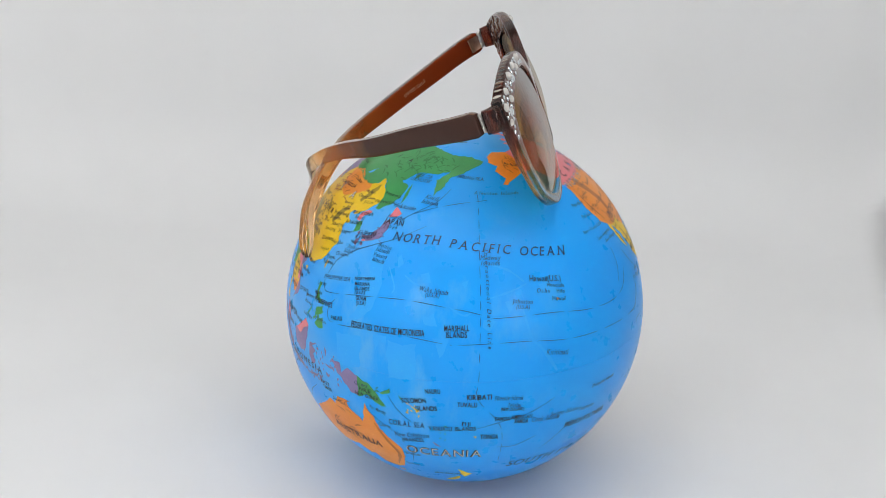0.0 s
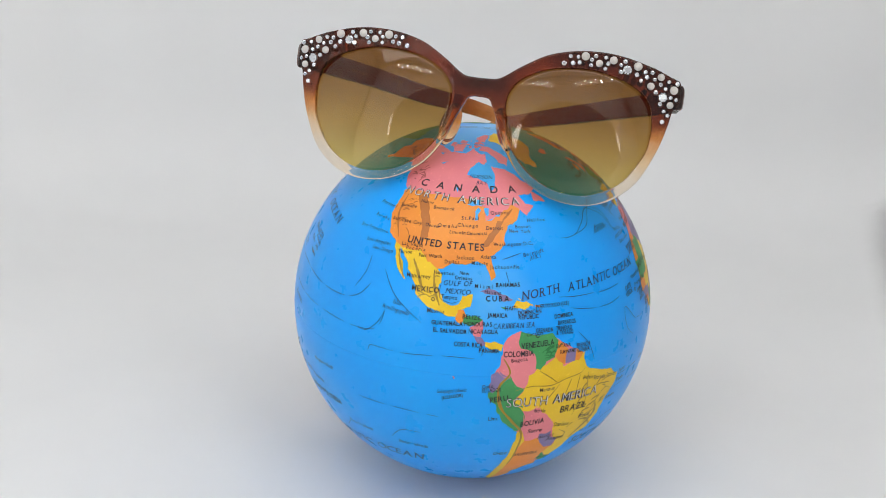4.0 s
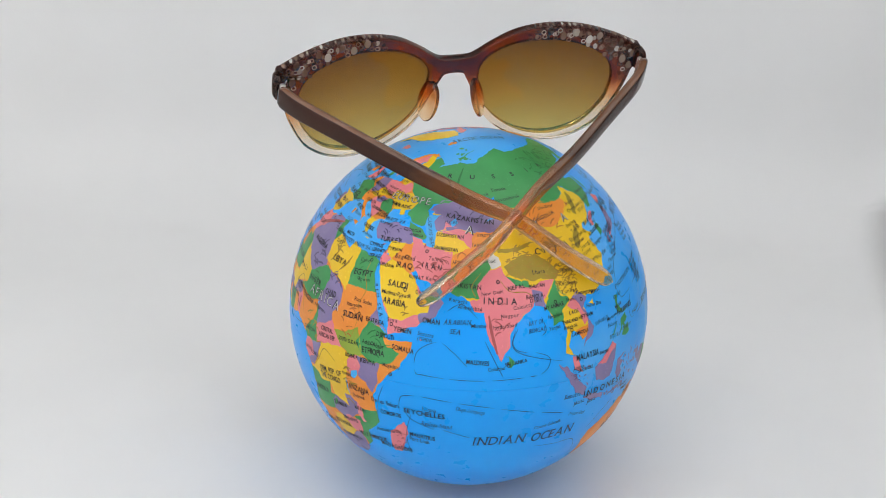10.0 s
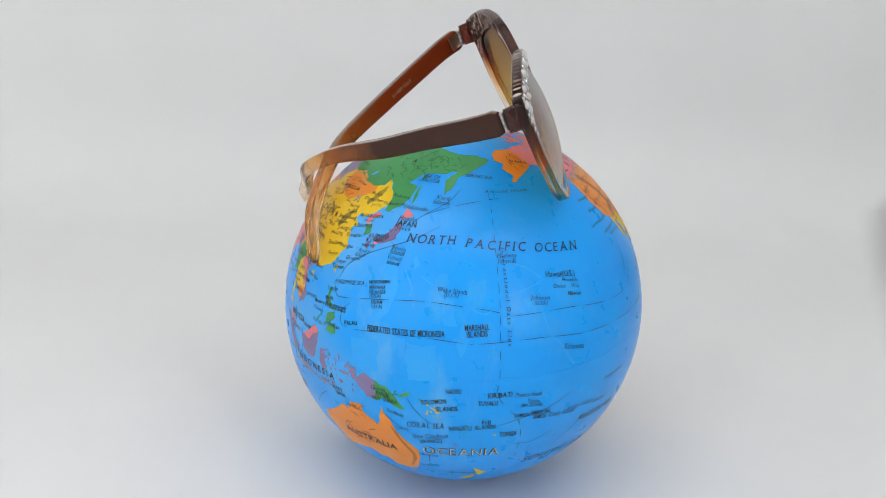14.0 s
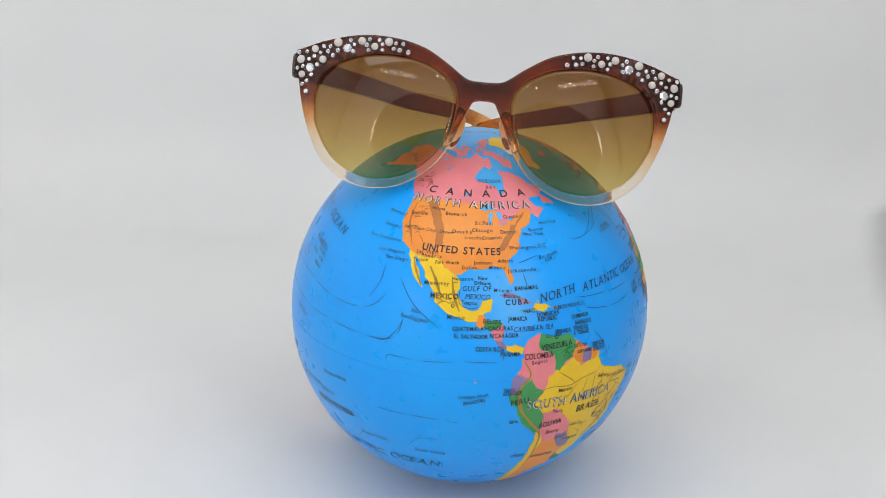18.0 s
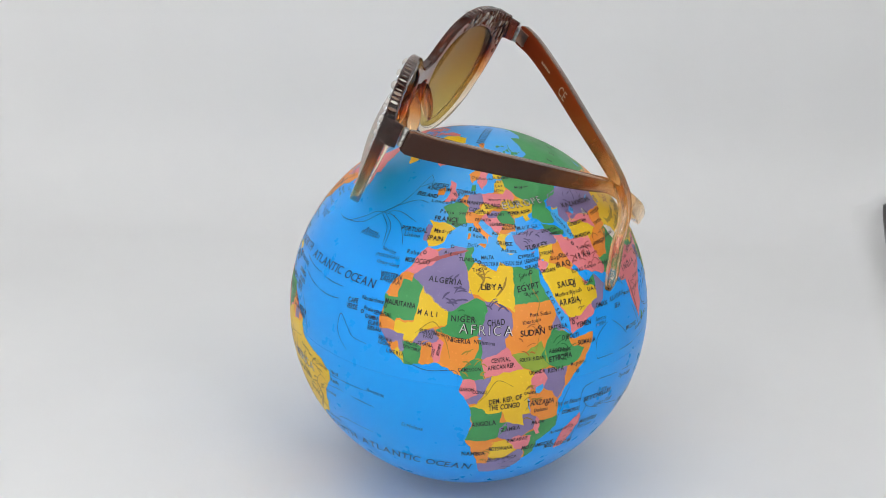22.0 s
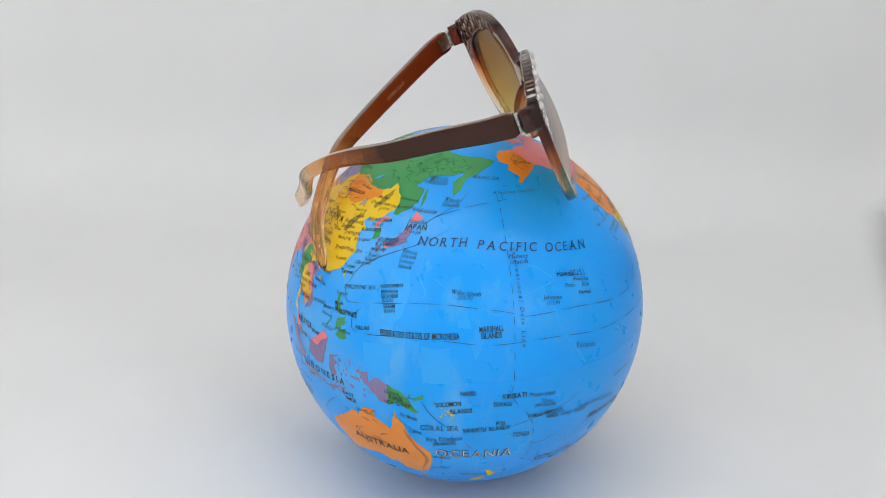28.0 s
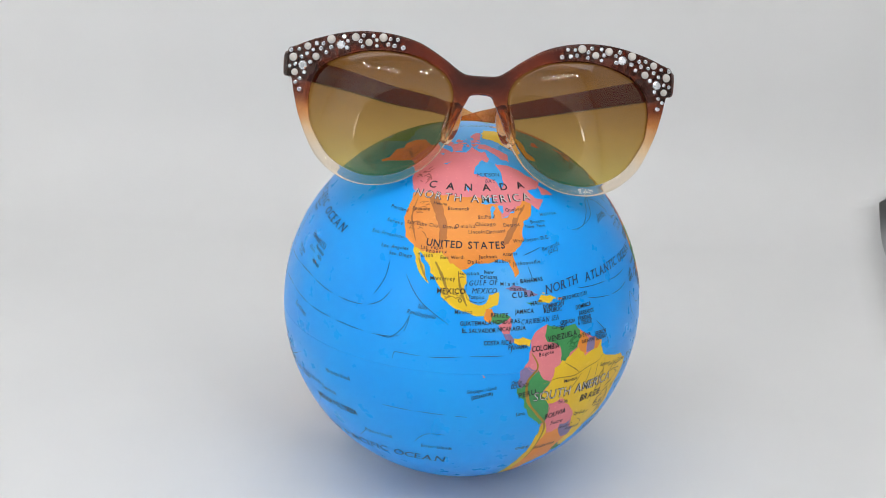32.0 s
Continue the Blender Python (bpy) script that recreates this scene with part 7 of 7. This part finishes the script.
def front():
    """The whole front in one piece: its outline, two lens openings, rounded edges, then wrapped."""
    half = OUTER[1:] + OUTER[:1]
    outline = closed_curve(half + [(-x, z) for x, z in reversed(half)], 12)
    holes = [[(s * x, z) for x, z in closed_curve(INNER, 14)] for s in (1, -1)]
    cu = bpy.data.curves.new("front", "CURVE")
    cu.dimensions, cu.fill_mode = "2D", "BOTH"
    cu.extrude, cu.bevel_depth, cu.bevel_resolution, cu.offset = 1.15 * MM, 0.75 * MM, 3, -0.75 * MM
    for loop in [outline] + holes:
        sp = cu.splines.new("POLY")
        sp.points.add(len(loop) - 1)
        for p, (x, z) in zip(sp.points, loop):
            p.co = (x * MM, z * MM, 0, 1)
        sp.use_cyclic_u = True
    ob = bpy.data.objects.new("front", cu)
    me = ob.to_mesh()
    bm = bmesh.new()
    bm.from_mesh(me)
    ob.to_mesh_clear()
    bpy.data.objects.remove(ob)
    bpy.data.curves.remove(cu)
    bmesh.ops.remove_doubles(bm, verts=bm.verts[:], dist=1e-6)
    for k in range(-24, 25):
        bmesh.ops.bisect_plane(bm, geom=bm.verts[:] + bm.edges[:] + bm.faces[:], plane_co=(3.0 * k * MM, 0, 0), plane_no=(1, 0, 0))
    for v in bm.verts:
        v.co = Vector((v.co.x, bow(v.co.x / MM) * MM + 1.0 * MM - v.co.z, v.co.y))
    bmesh.ops.recalc_face_normals(bm, faces=bm.faces[:])
    me = bpy.data.meshes.new("front_frame")
    bm.to_mesh(me)
    bm.free()
    me.polygons.foreach_set("use_smooth", [True] * len(me.polygons))
    return seated(part_mesh("front_frame", me, FRAME, glasses, "glossy brown front frame fading to clear beige below"))


def lens(side):
    verts, faces = [], []
    n, rad = len(TURNS), 14
    for back in (0, 1):
        for k in range(rad + 1):
            for a, ri in zip(TURNS if k else TURNS[:1], R_IN):
                f = k / rad
                x, z = CX + (ri + 0.5) * f * math.cos(a), CZ + (ri + 0.5) * f * math.sin(a)
                d2 = (x - CX) ** 2 + (z - CZ) ** 2
                verts.append(Vector((side * x, 4.6 - 0.85 + 1.7 * back + 0.146 * (x - CX) + 0.0068 * (d2 - 676), z)) * MM)
    one = 1 + n * rad
    for back in (0, 1):
        o = back * one
        for i in range(n):
            j = (i + 1) % n
            faces.append((o, o + 1 + i, o + 1 + j))
            for k in range(rad - 1):
                p, q = o + 1 + k * n, o + 1 + (k + 1) * n
                faces.append((p + i, q + i, q + j, p + j))
    last = 1 + (rad - 1) * n
    for i in range(n):
        j = (i + 1) % n
        faces.append((last + i, one + last + i, one + last + j, last + j))
    ob = part_mesh("lens", outward(mesh_of("lens", verts, faces)), LENS, glasses, "brown gradient tinted lens")
    ob.data.materials.append(LENS_BACK)
    for p in ob.data.polygons:
        p.material_index = 1 if p.normal.y > 0.2 else 0
    return seated(ob)


def tube(points, sizes, k=18, power=0.5):
    """Rings round a path: sizes are (half thickness, half height); the height stands upright."""
    rings = []
    for i, p in enumerate(points):
        a, b = points[max(0, i - 1)], points[min(len(points) - 1, i + 1)]
        d = (b - a).normalized()
        side = d.cross(Vector((0, 0, 1))).normalized()
        up = side.cross(d)
        ring = []
        for j in range(k):
            t = 2 * math.pi * j / k
            c, s = math.cos(t), math.sin(t)
            ring.append((p + side * math.copysign(abs(c) ** power, c) * sizes[i][0] + up * math.copysign(abs(s) ** power, s) * sizes[i][1]) * MM)
        rings.append(ring)
    return rings


def endpiece(side):
    pts = [Vector((side * x, y, z)) for x, y, z in ((68.2, 9.8, 5.3), (70.6, 10.8, 5.2), (72.4, 12.4, 5.1), (72.9, 14.8, 5.0), (72.6, 17.0, 5.0))]
    sizes = [(1.9, 4.3), (2.1, 4.7), (2.1, 4.7), (1.9, 4.5), (1.6, 4.3)]
    seated(part_mesh("endpiece", outward(grid_mesh("endpiece", tube(pts, sizes), False)), FRAME, glasses, "dark brown endpiece at the hinge"))
    for dz in (-2.3, 0.0, 2.3):
        bm = bmesh.new()
        bmesh.ops.create_cone(bm, cap_ends=True, segments=14, radius1=1.15 * MM, radius2=1.15 * MM, depth=2.2 * MM)
        bmesh.ops.bevel(bm, geom=bm.edges[:], offset=0.15 * MM, segments=1, affect="EDGES")
        bmesh.ops.translate(bm, verts=bm.verts[:], vec=Vector((side * 71.2, 18.0, 4.9 + dz)) * MM)
        seated(part("hinge", bm, STEEL, glasses, "small steel hinge knuckle"))


def temple(side):
    """An arm: straight from the hinge, bent down past the crossing, with a rounded tip."""
    ctrl = ARM_LINE[side]
    pts = [Vector((side * x, y, z)) for x, y, z in curve_points(ctrl, 8)]
    ARM[side] = pts
    n = len(pts) - 1
    sizes = []
    for i in range(n + 1):
        u = i / n
        h = 4.7 - 0.9 * u / 0.33 if u < 0.33 else 3.8 - 1.1 * (u - 0.33) / 0.22 if u < 0.55 else 2.7 + 0.5 * min(1, (u - 0.55) / 0.32)
        w = 1.75 + 0.15 * u
        cap = min(1.0, math.sqrt(max(0.0, 1 - max(0.0, (u - 0.84) / 0.16) ** 2)) + 0.04)
        start = min(1.0, 0.82 + 6 * u)
        sizes.append((w * min(cap, start), h * min(cap, start)))
    me = outward(grid_mesh("temple", tube(pts, sizes, 24, 0.34), False))
    ob = seated(part_mesh("temple", me, TEMPLE, glasses, "taupe brown temple arm with a rust red inner face and clear amber tip"))
    me.materials.append(LINING)
    me.materials.append(ARM_EDGE)
    inward = Vector((-side * 0.68, -0.73, 0))
    for p in me.polygons:
        p.material_index = 2 if abs(p.normal.z) > 0.72 else 1 if p.normal.dot(inward) > 0.45 else 0
    ink_of = {}
    for p in me.polygons:
        for key in p.edge_keys:
            ink_of.setdefault(key, set()).add(p.material_index)
    for e in me.edges:
        e.use_edge_sharp = len(ink_of[e.key]) > 1
    bm = bmesh.new()
    bmesh.ops.create_cube(bm, size=1)
    along = (pts[9] - pts[1]).normalized()
    flat = Vector((-side * along.y * side, side * along.x * side, 0)).normalized()
    if flat.dot(inward) < 0:
        flat = -flat
    up = along.cross(flat)
    for v in bm.verts:
        v.co = (pts[2] + along * (v.co.x * 5.6 + 1.5) + flat * (v.co.y * 1.1 + 1.55) + up * v.co.z * 5.4) * MM
    bmesh.ops.bevel(bm, geom=bm.edges[:], offset=0.25 * MM, segments=2, affect="EDGES")
    part("hinge_plate", bm, PLATE, ob, "brownish metal hinge plate")
    return ob


ARM = {}
ARM_LINE = {
    1: [(72.2, 19.2, 4.5), (65.8, 28.1, 3.6), (49.2, 44.2, 1.2), (31.1, 61.3, -1.5), (12.3, 77.5, -4.4), (-0.3, 84.7, -7.3), (-9.4, 90.6, -11.7), (-20.5, 96.8, -18.6), (-31.5, 99.6, -26.1), (-37.5, 100.8, -30.8)],
    -1: [(72.5, 18.9, 5.3), (66.6, 28.2, 4.7), (49.9, 44.6, 2.7), (31.7, 61.6, -0.2), (12.9, 77.4, -2.0), (0.3, 88.8, -4.9), (-8.6, 95.1, -9.5), (-19.5, 98.3, -17.9), (-30.6, 102.0, -24.6), (-37.0, 103.5, -27.3)],
}


def nose_pad(side):
    bm = bmesh.new()
    bmesh.ops.create_uvsphere(bm, u_segments=20, v_segments=14, radius=1)
    turn = pose(0, 0, 0, 8, -22 * side, 38 * side).to_3x3()
    for v in bm.verts:
        v.co = (turn @ Vector((v.co.x * 1.4, v.co.y * 5.0, v.co.z * 8.6)) + Vector((side * 10.2, 4.8, -15.0))) * MM
    seated(part("nose_pad", bm, FRAME, glasses, "amber moulded nose pad"))


def pearl_mesh():
    bm = bmesh.new()
    bmesh.ops.create_uvsphere(bm, u_segments=14, v_segments=9, radius=1)
    me = bpy.data.meshes.new("pearl")
    bm.to_mesh(me)
    bm.free()
    me.polygons.foreach_set("use_smooth", [True] * len(me.polygons))
    me.materials.append(PEARL)
    return me


def gem_mesh():
    """A faceted round stone: table, crown and a shallow cup below."""
    bm = bmesh.new()
    rings = [(0.55, 0.62), (0.95, 0.22), (1.0, 0.0), (1.0, -0.5)]
    loops = []
    for k, (r, h) in enumerate(rings):
        loops.append([bm.verts.new((r * math.cos(2 * math.pi * (i + 0.5 * (k == 0)) / 8), r * math.sin(2 * math.pi * (i + 0.5 * (k == 0)) / 8), h)) for i in range(8)])
    bm.faces.new(loops[0])
    for a, b in zip(loops, loops[1:]):
        for i in range(8):
            j = (i + 1) % 8
            if a is loops[0]:
                bm.faces.new((a[i], b[i], b[j]))
                bm.faces.new((a[i], b[j], a[j]))
            else:
                bm.faces.new((a[i], b[i], b[j], a[j]))
    bm.faces.new(list(reversed(loops[-1])))
    me = bpy.data.meshes.new("crystal")
    bm.to_mesh(me)
    bm.free()
    me.materials.append(CRYSTAL)
    me.materials.append(CUP)
    for p in me.polygons:
        p.material_index = 1 if p.center.z < 0.1 and abs(p.normal.z) < 0.3 else 0
    return me


PEARLS = [(37.2, 15.4), (42.5, 13.4), (47.5, 15.2), (56.6, 14.2), (65.4, 11.4), (62.1, 7.6), (70.6, 7.2), (69.9, 1.6)]
BIG = [(52.9, 12.3), (67.0, 4.2)]
SMALL = [(29.7, 11.9), (31.8, 14.8), (32.9, 12.4), (34.5, 14.9), (35.2, 12.9), (39.5, 12.3), (39.6, 14.4), (40.9, 15.9), (44.6, 15.9), (44.8, 11.8), (45.6, 13.8), (50.3, 13.8), (50.6, 11.3), (51.8, 15.3), (56.5, 11.2), (58.2, 9.2),
         (59.4, 12.5), (60.2, 10.7), (62.0, 12.6), (63.2, 10.2), (64.2, 5.6), (65.6, 8.7), (67.6, 7.4), (68.5, 10.2), (69.6, 4.5), (71.5, 9.8), (71.7, 3.9), (66.3, 1.6), (67.9, -0.8), (69.4, -2.2), (67.8, -4.8)]


def stones(side, pearl, gem, frame_part):
    for what, rows, size in (("pearl", PEARLS, 1.5), ("crystal", BIG, 1.7), ("crystal", SMALL, 0.88)):
        for x, z in rows:
            ob = new(what, pearl if what == "pearl" else gem)
            ob.parent = frame_part
            r = size * (1 + 0.1 * math.sin(7.3 * x + 2 * z))
            lean = math.degrees(math.atan(0.0040 * x))
            ob.matrix_basis = Matrix.Translation(Vector((side * x, bow(x) - 0.95, z)) * MM) @ pose(0, 0, 0, 90, 0, 0) @ pose(0, 0, 0, 0, -side * lean, 30 * x) @ Matrix.Diagonal((r * MM, r * MM, r * MM * 0.85, 1))


def ring_mesh():
    """A small drilled seat seen from behind: a ring of clear plastic."""
    rings = []
    for i in range(16):
        a = 2 * math.pi * i / 16
        rings.append([((1 + 0.28 * math.cos(b)) * math.cos(a), 0.28 * math.sin(b), (1 + 0.28 * math.cos(b)) * math.sin(a)) for b in (math.pi * k / 3 for k in range(6))])
    me = outward(grid_mesh("stone_seat", rings))
    me.materials.append(BEAD)
    return me


def bead_backs(side, frame_part):
    """The backs of the set stones, seen on the rear of the frame."""
    bm = bmesh.new()
    bmesh.ops.create_uvsphere(bm, u_segments=12, v_segments=7, radius=1)
    me = bpy.data.meshes.new("stone_back")
    bm.to_mesh(me)
    bm.free()
    me.polygons.foreach_set("use_smooth", [True] * len(me.polygons))
    me.materials.append(BEAD)
    ring = ring_mesh()
    for rows, size in ((PEARLS, 1.5), (BIG, 1.6), (SMALL, 0.85)):
        for x, z in rows:
            back = Matrix.Translation(Vector((side * (x - 0.4), bow(x) + 2.86, z - 0.3)) * MM)
            if size > 1:
                ob = new("stone_back", me)
                ob.matrix_basis = back @ Matrix.Diagonal((size * 0.95 * MM, 0.45 * MM, size * 1.25 * MM, 1))
            else:
                ob = new("stone_seat", ring)
                ob.matrix_basis = back @ Matrix.Diagonal((size * MM, size * MM, size * MM, 1))
            ob.parent = frame_part
    # packed seats between the stones; top-edge beads stand in for refracted stone streaks
    rng = random.Random(8)
    top, low = [p for p in OUTER if p[1] > 4], [p for p in INNER if p[1] > -1 and p[0] > 20]
    x = 31.0
    while x < 71.5:
        hi, lo = height_at(top, x) - 1.3, max(height_at(low, x) + 1.2, -0.5)
        k = max(1, int((hi - lo) / 3.0))
        for i in range(k):
            z = lo + (hi - lo) * (i + rng.uniform(0.2, 0.8)) / k
            xx = x + rng.uniform(-0.7, 0.7)
            ob = new("stone_back", me)
            ob.parent = frame_part
            ob.matrix_basis = Matrix.Translation(Vector((side * xx, bow(xx) + 2.78, z)) * MM) @ Matrix.Diagonal((rng.uniform(0.8, 1.3) * MM, 0.35 * MM, rng.uniform(0.9, 1.7) * MM, 1))
        ob = new("stone_back", me)
        ob.parent = frame_part
        ob.matrix_basis = Matrix.Translation(Vector((side * x, bow(x) + 1.0, hi + 0.95)) * MM) @ Matrix.Diagonal((rng.uniform(0.6, 1.5) * MM, 1.75 * MM, 0.6 * MM, 1))
        x += rng.uniform(1.8, 3.4)


def height_at(line, x):
    """Height of an open outline at x; past its end, that of the end."""
    if x >= line[-1][0]:
        return line[-1][1]
    for (x0, z0), (x1, z1) in zip(line, line[1:]):
        if x0 <= x <= x1:
            return z0 + (z1 - z0) * (x - x0) / (x1 - x0)
    return line[0][1]


def plate_text(name, text, side, along, height, mat, arm, drop=0.0):
    """Small lettering pressed into the inner face of an arm."""
    line = ARM[side]
    k = min(len(line) - 4, int(along * len(line)))
    d = (line[k + 3] - line[k - 3]).normalized()
    up = Vector((0, 0, 1)) - d * d.z
    up.normalize()
    inner = d.cross(up)
    if inner.x * side > 0:
        inner = -inner
    if d.cross(up).dot(inner) < 0:
        d = -d
    x, verts, faces = 0.0, [], []
    unit = height / CAP
    base_at = line[k] + inner * 2.05 + up * drop
    if not text:
        for k in range(5):
            o = len(verts)
            verts += [(base_at + d * (u + 1.7 * k) + up * v) * MM for u, v in ((0, -0.5), (1.2, -0.5), (1.2, 0.5), (0, 0.5))]
            faces.append((o, o + 1, o + 2, o + 3))
    for c in text:
        co, fs, w = glyph(c, 0.0)
        o = len(verts)
        for u, v in co:
            verts.append((base_at + d * (x + u * unit) + up * (v * unit - height / 2)) * MM)
        faces += [tuple(i + o for i in f) for f in fs]
        x += (w + 0.12) * unit
    part_mesh(name, mesh_of(name, verts, faces, False), mat, arm)


def make_glasses():
    frame_part, arms = front(), {}
    pearl, gem = pearl_mesh(), gem_mesh()
    for side in (1, -1):
        lens(side)
        endpiece(side)
        arms[side] = temple(side)
        nose_pad(side)
        stones(side, pearl, gem, frame_part)
        bead_backs(side, frame_part)
    gold = simple("pad_print", (0.46, 0.27, 0.17, 1), 0.0, 0.4)
    plate_text("arm_print", "UV400 Cat.3", 1, 0.29, 1.6, gold, arms[1])
    plate_text("arm_print", "CE", -1, 0.25, 3.8, gold, arms[-1])
    plate_text("arm_print", "", -1, 0.175, 1.0, gold, arms[-1])



make_glasses()

# ---- what moves ----
SPIN = [0.4, -24.2, -49.3, -74.4, -99.4, -124.4, -150.2, -176.7, -203.0, -228.6, -253.7, -278.9, -304.0, -328.7, -353.2, -377.9, -402.6, -427.3, -452.3, -478.2, -504.5, -530.9, -557.1, -583.0, -608.5, -633.2, -658.9, -684.4, -709.2, -733.8, -758.4, -782.9, -807.7]


def turn_at(t):
    """Degrees through which the globe has turned at t seconds."""
    i = min(int(t), 31)
    a, b = SPIN[i], SPIN[i + 1]
    return a + (b - a) * (t - i)


def carried_by_turntable(t):
    s = turn_at(t)
    return pose(0, 0, R, 0, 0, s) @ pose(-0.00197, 0.00038, 0, 0, 0.35, 95.24)


def motions():
    rows = [(0.5 * i, carried_by_turntable(0.5 * i)) for i in range(65)]
    walk(globe, rows)
    walk(glasses, rows)


motions()
